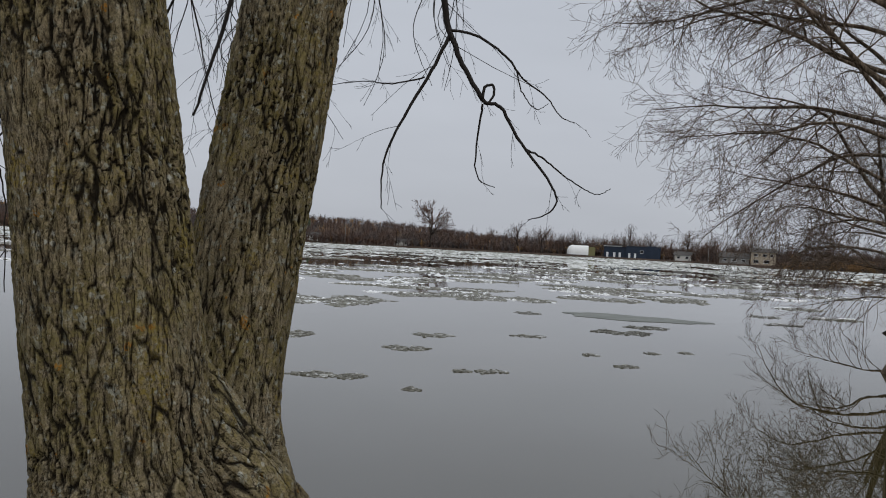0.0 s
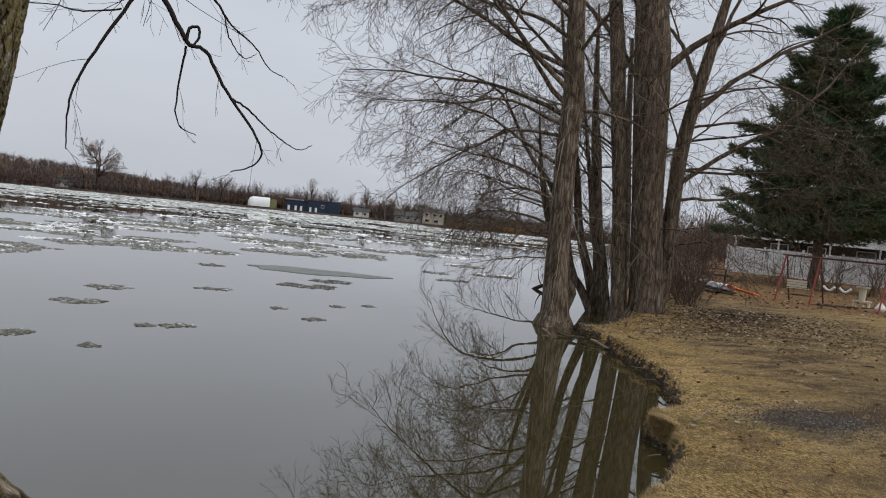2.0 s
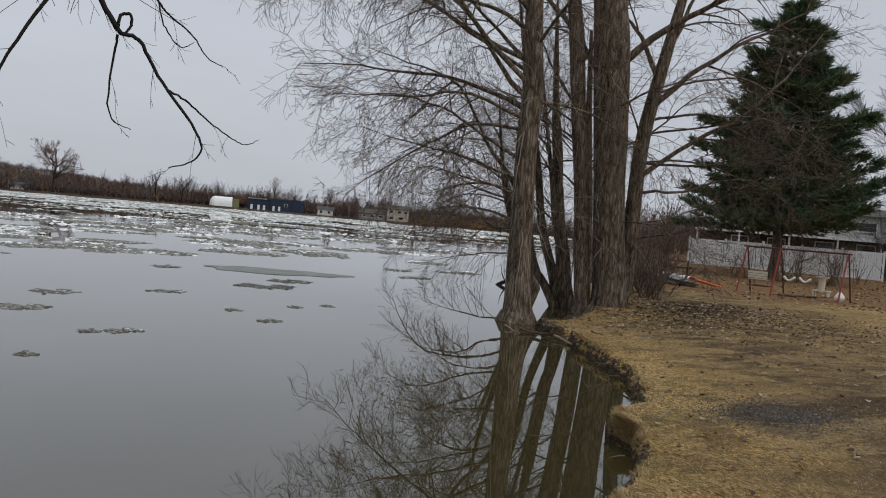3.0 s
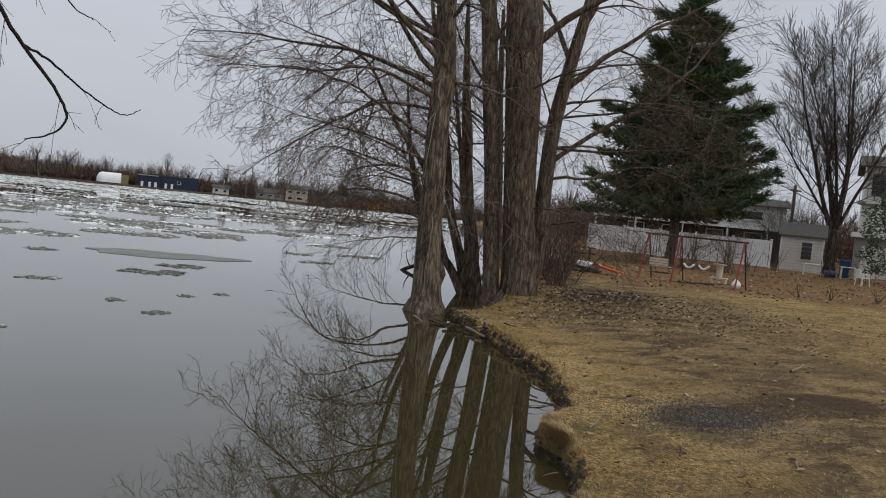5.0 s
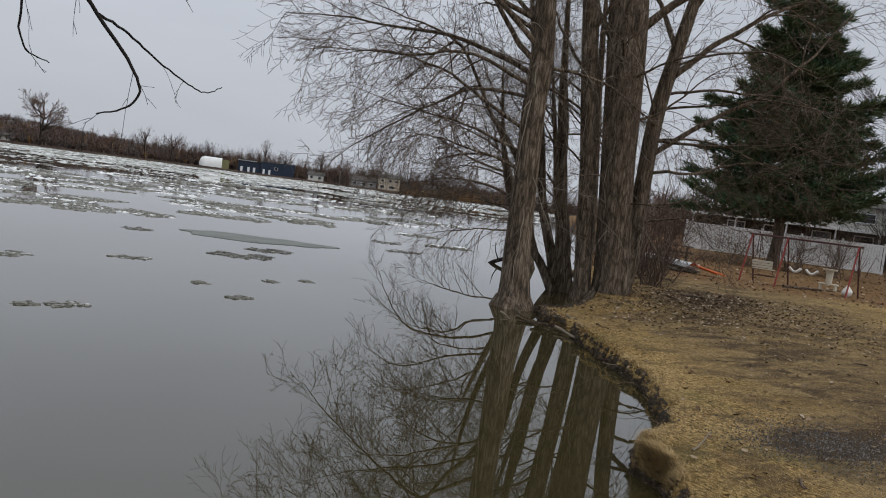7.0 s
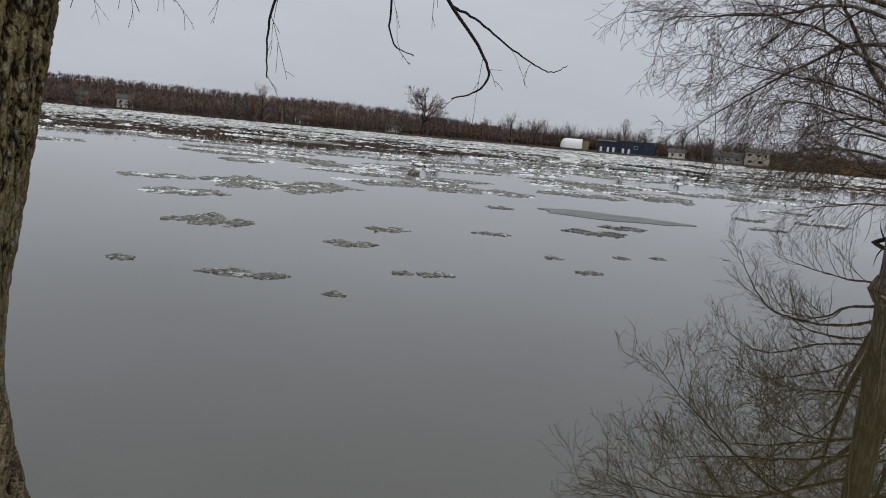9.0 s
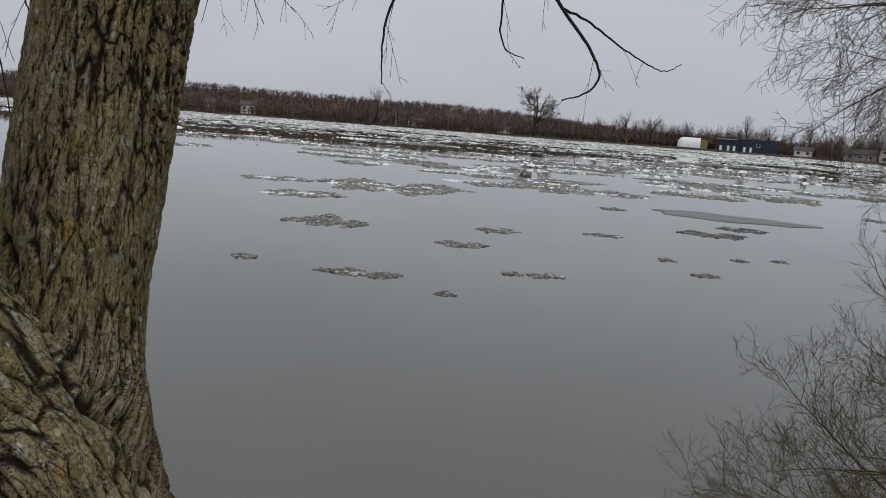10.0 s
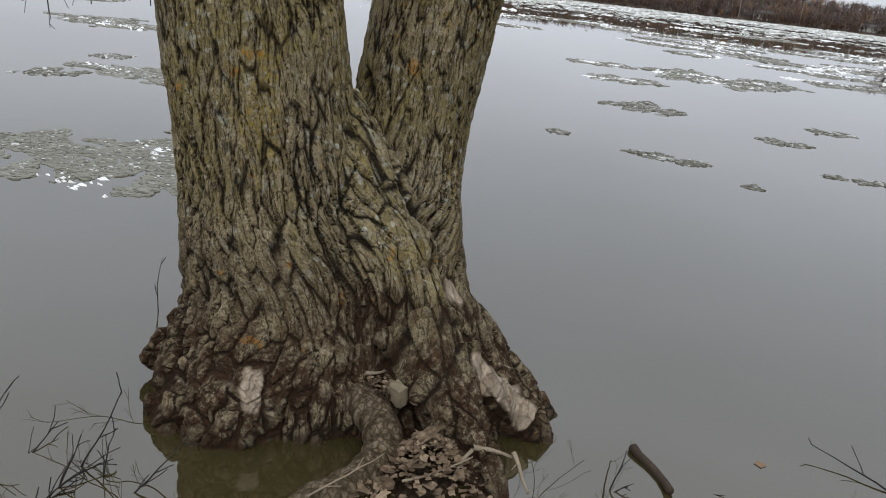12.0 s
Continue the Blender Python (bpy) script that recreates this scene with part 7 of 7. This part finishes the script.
def make_mill():
    ob = far_place("mill_building", "low tan brick building at the far water's edge", "building", -49.2, 415)
    wall_block(ob, "wall", M_TAN, -9, 7, 0, 10, -4, 6.2)
    wall_block(ob, "roof", M_ROOF, -9.3, 7.3, -0.3, 10.3, 6.2, 6.6)
    wall_block(ob, "annex", M_BRICK, -15, -9, 1, 8, -4, 4.2)
    for k in range(5):
        window(ob, -7.2 + 3.1 * k, 3.6, 0.0, 1.7, 1.6, M_VINYL, 1)


make_mill()


def make_far_spruce(yaw, r, h, seed):
    rng = random.Random(seed)
    p = polar(yaw, r)
    p.z = gz(p)
    base = tagged(new("spruce_tree"), "dark pointed spruce across the river", "spruce tree", "far spruces")
    t = Tubes()
    t.add([p, p + Vector((0, 0, h))], [0.3, 0.03], 6)
    t.make("trunk", M_BARK_FAR, base)
    v, f = [], []
    for k in range(420):
        z = h * rng.uniform(0.06, 1.0)
        R = 0.30 * h * (1 - z / h) + 0.15
        a = rng.uniform(0, 6.28)
        c = p + Vector((R * 0.3 * math.cos(a), R * 0.3 * math.sin(a), z))
        e = p + Vector((R * rng.uniform(0.7, 1.1) * math.cos(a), R * rng.uniform(0.7, 1.1) * math.sin(a), z - 0.06 * h))
        s = Vector((-math.sin(a), math.cos(a), 0.2)) * 0.35
        q = len(v)
        v += [tuple(c - s * 0.4), tuple(c + s * 0.4), tuple(e + s), tuple(e - s)]
        f.append((q, q + 1, q + 2, q + 3))
    tagged(obj("foliage", v, f, M_NEEDLE, base), kind="stuff")


for k, (yaw, r, h) in enumerate(((-51.5, 470, 17), (-50.8, 472, 18), (-50.2, 474, 15), (-21.5, 470, 10), (-13.9, 520, 9), (-14.6, 525, 8), (-9.6, 560, 8))):
    make_far_spruce(yaw, r, h, 500 + k)


def make_mast(yaw, r, h, lattice):
    ob = far_place("mast", "thin lattice mast rising above the far town" if lattice else "pale slender pole on the far shore", "mast", yaw, r)
    bm = bmesh.new()
    if lattice:
        for a in (0, 2.1, 4.2):
            rod(bm, (0.6 * math.cos(a), 0.6 * math.sin(a), -1), (0.35 * math.cos(a), 0.35 * math.sin(a), h), 0.14, 0.1, 5)
        for k in range(9):
            z0 = h * k / 9
            rod(bm, (0.5, 0.3, z0), (-0.5, -0.3, z0 + h / 9), 0.07, 0.07, 4)
        box(bm, 0, 0, h, 3.0, 0.6, 1.6)
    else:
        rod(bm, (0, 0, -0.5), (0, 0, h), 0.16, 0.09, 6)
    part("shaft", bm, M_GREY, ob)


make_mast(-54.7, 560, 20, True)
make_mast(-7.1, 388, 9.5, False)
make_mast(-17.0, 640, 11, False)
make_mast(17.6, 388, 6.0, False)
make_mast(-10.8, 388, 7.5, False)

# ---------- at the foot of the near tree ----------


def make_root():
    """A thick root that curls out of the trunk and down into the water."""
    t = Tubes()
    p, r = spline([(-1.50, 3.86, 0.10, 0.078), (-1.38, 3.80, 0.145, 0.090), (-1.25, 3.80, 0.15, 0.092), (-1.11, 3.735, 0.12, 0.092), (-1.02, 3.645, 0.075, 0.090), (-1.0, 3.53, 0.03, 0.088), (-1.05, 3.39, -0.02, 0.084), (-1.14, 3.25, -0.065, 0.08), (-1.24, 3.1, -0.11, 0.075)], 70)
    t.add(p, [q * (1 + 0.04 * math.sin(i * 0.9)) for i, q in enumerate(r)], 30)
    v = []
    for q in t.v:
        w = Vector(q)
        n = noise.noise(w * 14) * 0.008 + abs(noise.noise(w * 34)) * 0.012 - abs(noise.noise(w * 70)) * 0.007
        v.append(tuple(w + Vector((0, -0.3, 1)).normalized() * n))
    t.v = v
    t.make("root", M_ROOT, near_tree, "thick curled root with grey bark")


make_root()


def pale_patch(keys, r, flat, name, label, mat):
    t = Tubes()
    p, rr = spline(keys, 16)
    rr = [0.72 * q for q in rr]
    t.add(p, rr, 14)
    t.v = [tuple(Vector(q) + noise.noise_vector(Vector(q) * 38) * 0.010) for q in t.v]
    t.make(name, mat, near_tree, label)


M_PALEWOOD = plain("bare_wood", (0.30, 0.255, 0.205), 0.8, 0.2, 0.4, 22.0, 0, 0.008)
M_CUTWOOD = plain("cut_wood", (0.27, 0.21, 0.145), 0.8, 0.2, 0.25, 20.0, 0, 0.003)
# barkless scar, a healed burl and scars higher up
pale_patch([(-0.81, 4.10, 0.27, 0.044), (-0.80, 4.06, 0.285, 0.046), (-0.79, 4.035, 0.295, 0.036), (-0.787, 4.027, 0.30, 0.010)], 0, 0, "burl", "round healed branch stump", M_CUTWOOD)


def make_stone(x, y, z, s, seed, label="small tan stone wedged among the roots"):
    rng = random.Random(seed)
    bm = bmesh.new()
    bmesh.ops.create_cube(bm, size=1.0)
    bmesh.ops.subdivide_edges(bm, edges=bm.edges[:], cuts=2, use_grid_fill=True)
    for v in bm.verts:
        n = v.co.normalized()
        v.co = v.co * 0.75 + n * 0.2
        v.co += Vector((rng.gauss(0, 0.04), rng.gauss(0, 0.04), rng.gauss(0, 0.04)))
    bmesh.ops.scale(bm, verts=bm.verts, vec=s)
    bmesh.ops.rotate(bm, verts=bm.verts, cent=(0, 0, 0), matrix=Euler((rng.uniform(-0.3, 0.3), rng.uniform(-0.3, 0.3), rng.uniform(0, 3))).to_matrix())
    me = bpy.data.meshes.new("stone")
    bm.to_mesh(me)
    bm.free()
    me.materials.append(M_STONE)
    ob = new("stone", me)
    ob.location = (x, y, z)
    return tagged(ob, label, "stone", "stones at the tree's foot")


make_stone(-1.065, 3.805, 0.265, (0.066, 0.05, 0.10), 1)
make_stone(-1.0, 3.855, 0.27, (0.040, 0.045, 0.085), 2)
make_stone(-1.14, 3.86, 0.25, (0.05, 0.04, 0.04), 3)
make_stone(-0.90, 3.72, 0.14, (0.04, 0.04, 0.035), 4)


def leaf_shape(rng, c, size, v, f, n=9):
    """A curled dead maple leaf as a small bent fan."""
    up = Vector((rng.gauss(0, 0.3), rng.gauss(0, 0.3), 1)).normalized()
    u = up.orthogonal().normalized()
    u.rotate(Matrix.Rotation(rng.uniform(0, 6.28), 3, up))
    w = up.cross(u)
    k0 = len(v)
    v.append(tuple(c))
    for k in range(n):
        a = 2 * math.pi * k / n
        r = size * ((1.0 if k % 2 == 0 else 0.72) + rng.uniform(-0.15, 0.15))
        v.append(tuple(c + u * (r * math.cos(a)) + w * (r * math.sin(a)) + up * (size * (0.22 * math.cos(a) ** 2 + rng.uniform(-0.1, 0.15)))))
    for k in range(n):
        f.append((k0, k0 + 1 + k, k0 + 1 + (k + 1) % n))


def make_leaf_litter():
    rng = random.Random(12)
    v, f = [], []
    for k in range(420):
        x, y = rng.gauss(-0.80, 0.11), rng.gauss(3.60, 0.13)
        size = rng.uniform(0.034, 0.052) if k % 14 == 0 else rng.uniform(0.008, 0.024)
        leaf_shape(rng, Vector((x, y, max(0.03, at_ground(x, y).z) + 0.03 * rng.random())), size, v, f)
    for k in range(60):
        x, y = rng.gauss(-1.26, 0.10), rng.gauss(3.86, 0.05)
        leaf_shape(rng, Vector((x, y, 0.25 + 0.03 * rng.random())), rng.uniform(0.008, 0.02), v, f)
    tagged(obj("leaf_litter", v, f, M_LEAF_NEAR), "drift of curled dead brown leaves between the roots", "leaves", kind="stuff")
    # scattered litter on the lawn and under the far trees
    v, f = [], []
    n = 0
    while n < 7500:
        if rng.random() < 0.72:
            x, y = rng.gauss(14.4, 2.4), rng.gauss(16.6, 2.3)
        else:
            x, y = rng.uniform(3, 20), rng.uniform(3, 18)
        if float(bank_distance(np.float64(x), np.float64(y))) < 0.25 or y < 2:
            continue
        c = at_ground(x, y) + Vector((0, 0, 0.02))
        leaf_shape(rng, c, rng.uniform(0.014, 0.045), v, f, 5)
        n += 1
    # leaf bits and dark litter over the bare back yard
    for k in range(5200):
        x, y = rng.uniform(19, 46), rng.uniform(18, 40)
        if 0.66 * x + 0.75 * y < 29.5 + rng.gauss(0, 0.8) or float(bank_distance(np.float64(x), np.float64(y))) < 0.5:
            continue
        leaf_shape(rng, at_ground(x, y) + Vector((0, 0, 0.02)), rng.uniform(0.025, 0.075), v, f, 5)
    tagged(obj("lawn_litter", v, f, M_LEAF), "scattered dead leaves on the lawn and under the trees", "leaves", kind="stuff")


make_leaf_litter()


def make_grass():
    """Matted dead blades over the nearer part of the lawn."""
    rng = np.random.default_rng(3)
    n = 300000
    r = 3.2 + 16 * rng.random(n) ** 1.25
    a = np.radians(rng.uniform(18, 72, n))
    x, y = r * np.sin(a), 1.2 + r * np.cos(a)
    d = bank_distance(x, y)
    ash = ((x - 7.1) * 0.98 + (y - 7.0) * -0.19) ** 2 / 1.1 + ((x - 7.1) * 0.19 + (y - 7.0) * 0.98) ** 2 / 0.34
    bald = rough(x, y, 1.4, 21) + 0.6 * rough(x, y, 4.0, 22)
    band = smooth(0.7, 1.8, d + 0.5 * rough(x, y, 1.3, 31)) * (1 - 0.6 * smooth(5, 9, d))
    keep = (d > -0.01) & (ash > 0.5 + rng.random(n)) & (bald < 0.75 + 0.4 * rng.random(n) - 0.55 * band) & (rng.random(n) > 0.45 * band)
    x, y = x[keep], y[keep]
    n = len(x)
    z = ground_z(x, y)
    h = rng.uniform(0.004, 0.017, n) * (1 + 1.8 * np.exp(-np.abs(bank_distance(x, y) - 0.06) / 0.10))
    h = 0.72 * h * (1 + 0.8 * (rough(x, y, 8.0, 41) + 0.6 * rough(x, y, 21.0, 42) > 0.62))
    th = rng.uniform(0, 2 * np.pi, n)
    lean = rng.uniform(0.8, 3.4, n)
    w = rng.uniform(0.0013, 0.0032, n) * (0.6 + r[keep] / 9)
    v = np.empty((n, 3, 3))
    v[:, 0] = np.stack([x - w * np.sin(th), y + w * np.cos(th), z - 0.004], 1)
    v[:, 1] = np.stack([x + w * np.sin(th), y - w * np.cos(th), z - 0.004], 1)
    v[:, 2] = np.stack([x + h * lean * np.cos(th), y + h * lean * np.sin(th), z + h], 1)
    me = bpy.data.meshes.new("grass")
    me.from_pydata(v.reshape(-1, 3).tolist(), [], np.arange(3 * n).reshape(-1, 3).tolist())
    me.materials.append(M_BLADE)
    tagged(new("grass", me), "matted straw-coloured dead grass", "grass", kind="stuff")


make_grass()


def make_overhang():
    """Turf that hangs over the edge of the bank in shaggy tufts."""
    rng = np.random.default_rng(6)
    n = 46000
    i = rng.choice([9, 10, 11, 12, 13, 13, 14, 14, 15, 16, 17], n)
    b = np.array(NEAR_BANK)
    t = rng.random(n)
    x, y = (b[i] + (b[i + 1] - b[i]) * t[:, None]).T
    tuft = rough(x, y, 5.0, 51) + 0.7 * rough(x, y, 13.0, 52)
    x, y = x + rng.normal(0.03, 0.05, n), y + rng.normal(-0.03, 0.05, n)
    z = ground_z(x, y)
    bulge = np.exp(-((x - 4.75) ** 2 + (y - 6.9) ** 2) / 0.30)
    keep = (z > 0.08 - 0.02 * bulge) & (tuft + 1.4 * bulge > 0.42 + 0.3 * rng.random(n))
    x, y, z, bulge = x[keep], y[keep], z[keep], bulge[keep]
    n = len(x)
    L = rng.uniform(0.025, 0.065, n) * (1 + 0.5 * bulge)
    a = rng.normal(2.45, 0.8, n)
    up = rng.uniform(-0.25, 0.75, n)
    w = rng.uniform(0.0015, 0.0032, n)
    v = np.empty((n, 3, 3))
    z0 = z + 0.02
    v[:, 0] = np.stack([x - w * np.sin(a), y + w * np.cos(a), z0 - 0.02], 1)
    v[:, 1] = np.stack([x + w * np.sin(a), y - w * np.cos(a), z0 - 0.02], 1)
    v[:, 2] = np.stack([x + L * np.cos(a), y + L * np.sin(a), np.maximum(z0 + L * up, 0.012)], 1)
    me = bpy.data.meshes.new("overhanging_turf")
    me.from_pydata(v.reshape(-1, 3).tolist(), [], np.arange(3 * n).reshape(-1, 3).tolist())
    me.materials.append(M_BLADE)
    tagged(new("overhanging_turf", me), "shaggy golden turf hanging over the cut bank", "grass", kind="stuff")


make_overhang()


def make_ash():
    rng = random.Random(15)

    def place(r_):
        u, w = r_.gauss(0, 0.58), r_.gauss(0, 0.45)
        return 7.1 + 0.98 * u + 0.19 * w, 7.0 - 0.19 * u + 0.98 * w

    v, f = [], []
    for _ in range(5200):
        x, y = place(rng)
        c = at_ground(x, y)
        s = rng.uniform(0.004, 0.015)
        k = len(v)
        a0 = rng.uniform(0, 6.28)
        for j in range(4):
            a = a0 + 1.57 * j
            v.append((c.x + s * math.cos(a), c.y + s * 0.7 * math.sin(a), c.z - 0.003))
        v.append((c.x + rng.gauss(0, s * 0.3), c.y + rng.gauss(0, s * 0.3), c.z + s * 0.9))
        for j in range(4):
            f.append((k + j, k + (j + 1) % 4, k + 4))
    tagged(obj("ash_and_gravel", v, f, M_ASH), "dark patch of ash and gravel spread on the lawn", "gravel", kind="stuff")


make_ash()


def make_stick(x, y, L, r, rz, seed, z=None, tilt=0.0, mat=None, label="short dead stick lying on the grass", dip=0.0):
    rng = random.Random(seed)
    t = Tubes()
    p = at_ground(x, y) if z is None else Vector((x, y, z))
    d = Vector((math.cos(rz), math.sin(rz), tilt))
    path = wander(rng, p + Vector((0, 0, r)), d, L, 6, 0.08, dip)
    t.add(path, [r * (1 - (0.6 if r < 0.02 else 0.2) * k / 6) for k in range(7)], 6 if r < 0.02 else 10)
    if r < 0.02:
        sprout(rng, [t], path, r * 0.8, [(2, L * 0.3, 0.5, 40, 0, 0.6, 3, 4, 0.1, 0)])
    return tagged(t.make("stick", mat or M_DRIFT), label, "stick", "sticks lying about")


rs = random.Random(44)
for k in range(26):
    x, y = rs.uniform(4.5, 15), rs.uniform(4.5, 14)
    if float(bank_distance(np.float64(x), np.float64(y))) > 0.4:
        make_stick(x, y, rs.uniform(0.15, 0.55), rs.uniform(0.006, 0.014), rs.uniform(0, 6.28), 600 + k, None, 0, M_DRIFT if k % 2 else M_TWIG)
make_stick(11.2, 8.9, 0.6, 0.022, 0.3, 640, None, 0, M_DRIFT, "pale broken stick on the lawn")
# sticks and driftwood caught in the roots
make_stick(-1.09, 3.22, 0.36, 0.005, 0.95, 650, 0.03, 0.35, M_DRIFT, "pale stick lying across the root")
make_stick(-0.80, 3.46, 0.32, 0.007, 0.95, 651, 0.10, 0.12, M_DRIFT, "pale stick among the dead leaves")
make_stick(-0.66, 3.79, 0.20, 0.014, 0.85, 652, 0.15, -0.08, M_DRIFT, "bleached root fragment beside the trunk")
make_stick(-0.52, 3.92, 0.20, 0.012, -0.6, 653, 0.12, -0.45, M_DRIFT, "bleached root fragment beside the trunk")
make_stick(-0.66, 3.79, 0.14, 0.010, -1.7, 655, 0.14, -0.45, M_DRIFT, "bleached root fragment beside the trunk")
make_stick(-1.28, 3.84, 0.10, 0.012, 0.7, 654, 0.27, 0.1, M_DRIFT, "chip of pale wood lodged against the bark")
# a floating piece of bark-covered wood and twigs that stand in the water
make_stick(-0.155, 4.53, 0.36, 0.024, -0.85, 660, -0.008, 0.03, M_DARKWOOD, "short dark log floating near the tree")
make_stick(-0.13, 4.12, 0.22, 0.0045, 1.7, 661, -0.02, 1.2, M_TWIG_DARK, "dark twig standing in the shallow water")
make_stick(-0.12, 4.12, 0.12, 0.004, 0.9, 662, -0.02, 0.8, M_TWIG_DARK, "dark twig standing in the shallow water")
make_stick(0.16, 4.38, 0.16, 0.004, 0.6, 663, -0.02, 0.3, M_TWIG_DARK, "dark twig standing in the shallow water")
make_stick(0.95, 5.0, 0.40, 0.005, 2.6, 664, 0.0, 0.25, M_TWIG_DARK, "dark twig standing in the shallow water")
tagged(obj("leaf", [(0.36, 4.82, 0.003), (0.40, 4.80, 0.003), (0.42, 4.84, 0.004), (0.38, 4.86, 0.006)], [(0, 1, 2, 3)], M_LEAF), "single pale leaf floating on the water", "leaf")


def make_water_shrub(x, y, n, h, seed):
    """Bare twigs of a drowned shrub above the water."""
    rng = random.Random(seed)
    base = tagged(new("drowned_shrub"), "thin bare twigs of a shrub standing in the flood", "shrub", "drowned shrubs")
    for k in range(n):
        t = Tubes()
        a = rng.uniform(0.6, 2.9)
        path = wander(rng, (x + rng.gauss(0, 0.12), y + rng.gauss(0, 0.1), -0.1), (math.cos(a) * 0.8, math.sin(a) * 0.8, 0.9), h * rng.uniform(0.7, 1.2), 8, 0.10, 0.06)
        t.add(path, [0.0042 * (1 - 0.8 * m / 8) + 0.001 for m in range(9)], 5)
        sprout(rng, [t], path, 0.004, [(4, h * 0.35, 0.4, 40, 0.02, 0.55, 5, 4, 0.1, 0)])
        t.make("twig", M_TWIG_DARK, base)


make_water_shrub(-2.02, 2.62, 6, 0.42, 1)
make_water_shrub(-1.75, 2.78, 5, 0.40, 2)
make_water_shrub(-1.98, 3.30, 2, 0.22, 4)
make_stick(-2.95, 4.07, 0.36, 0.0035, 2.3, 670, -0.02, 1.6, M_TWIG_DARK, "dark twig standing in the shallow water")


def make_bank_roots():
    """Bleached roots laid bare along the eroded bank below the first bank tree."""
    rng = random.Random(71)
    for k in range(11):
        x = 8.3 + rng.uniform(-0.3, 0.9)
        y = 13.2 + 2.6 * k / 11
        d = float(bank_distance(np.float64(x), np.float64(y)))
        make_stick(x - 0.05, y, rng.uniform(0.4, 0.9), rng.uniform(0.014, 0.034), rng.uniform(1.0, 2.8) + 3.0, 700 + k, max(0.05, at_ground(x, y).z), -0.08, M_ROOT if k % 3 else M_DRIFT, "tree root exposed along the eroded bank", 0.03)
    for k in range(9):
        i = rng.randint(11, 20)
        x, y = NEAR_BANK[i]
        make_stick(x + rng.uniform(-0.2, 0.2), y + rng.uniform(-0.3, 0.3), rng.uniform(0.15, 0.4), rng.uniform(0.006, 0.014), rng.uniform(0, 6.28), 730 + k, rng.uniform(0.04, 0.16), 0.0, M_DRIFT if k % 2 else M_TWIG, "broken twig caught on the eroded bank")


make_bank_roots()
snag = Tubes()
snag.add(*spline([(13.95, 27.08, -0.12, 0.085), (14.15, 26.95, 0.06, 0.075), (14.5, 26.75, 0.22, 0.07), (15.0, 26.45, 0.36, 0.055)], 12), 8)
snag.add(*spline([(14.3, 26.87, 0.13, 0.03), (14.2, 27.0, 0.42, 0.018), (14.15, 27.0, 0.75, 0.006)], 7), 5)
tagged(snag.make("broken_limb", M_TWIG_DARK), "dark broken limb jutting from the water", "branch")


def make_clods():
    """Crumbled earth, turf and litter along the undercut edge of the bank."""
    rng = random.Random(91)
    v, f = [], []
    lv, lf = [], []
    n = 0
    while n < 2600:
        i = rng.randint(8, 25)
        (ax, ay), (bx, by) = NEAR_BANK[i], NEAR_BANK[i + 1]
        t = rng.random()
        x, y = ax + (bx - ax) * t + rng.gauss(0, 0.12), ay + (by - ay) * t + rng.gauss(0, 0.12)
        z = float(ground_z(np.float64(x), np.float64(y)))
        if not -0.03 < z < 0.2 or ((x - 4.75) ** 2 + (y - 6.85) ** 2 < 0.40 and rng.random() < 0.85):
            continue
        n += 1
        s = rng.uniform(0.010, 0.040) * (1.6 if rng.random() < 0.1 else 1)
        if n % 5 == 0:
            leaf_shape(rng, Vector((x, y, z + 0.01)), rng.uniform(0.012, 0.03), lv, lf, 5)
            continue
        k = len(v)
        a0 = rng.uniform(0, 6.28)
        v.append((x + rng.gauss(0, s * 0.2), y + rng.gauss(0, s * 0.2), z + s * rng.uniform(0.5, 1.1)))
        for j in range(6):
            a = a0 + j * math.pi / 3
            q = s * rng.uniform(0.7, 1.2)
            v.append((x + q * math.cos(a), y + q * math.sin(a), z - 0.01 + rng.uniform(0, 0.3) * s))
        for j in range(6):
            f.append((k, k + 1 + j, k + 1 + (j + 1) % 6))
    tagged(obj("soil_clods", v, f, M_SOIL), "crumbled dark earth along the eroded bank", "soil", kind="stuff")
    tagged(obj("bank_litter", lv, lf, M_LEAF), "dead leaves caught on the eroded bank", "leaves", kind="stuff")


make_clods()
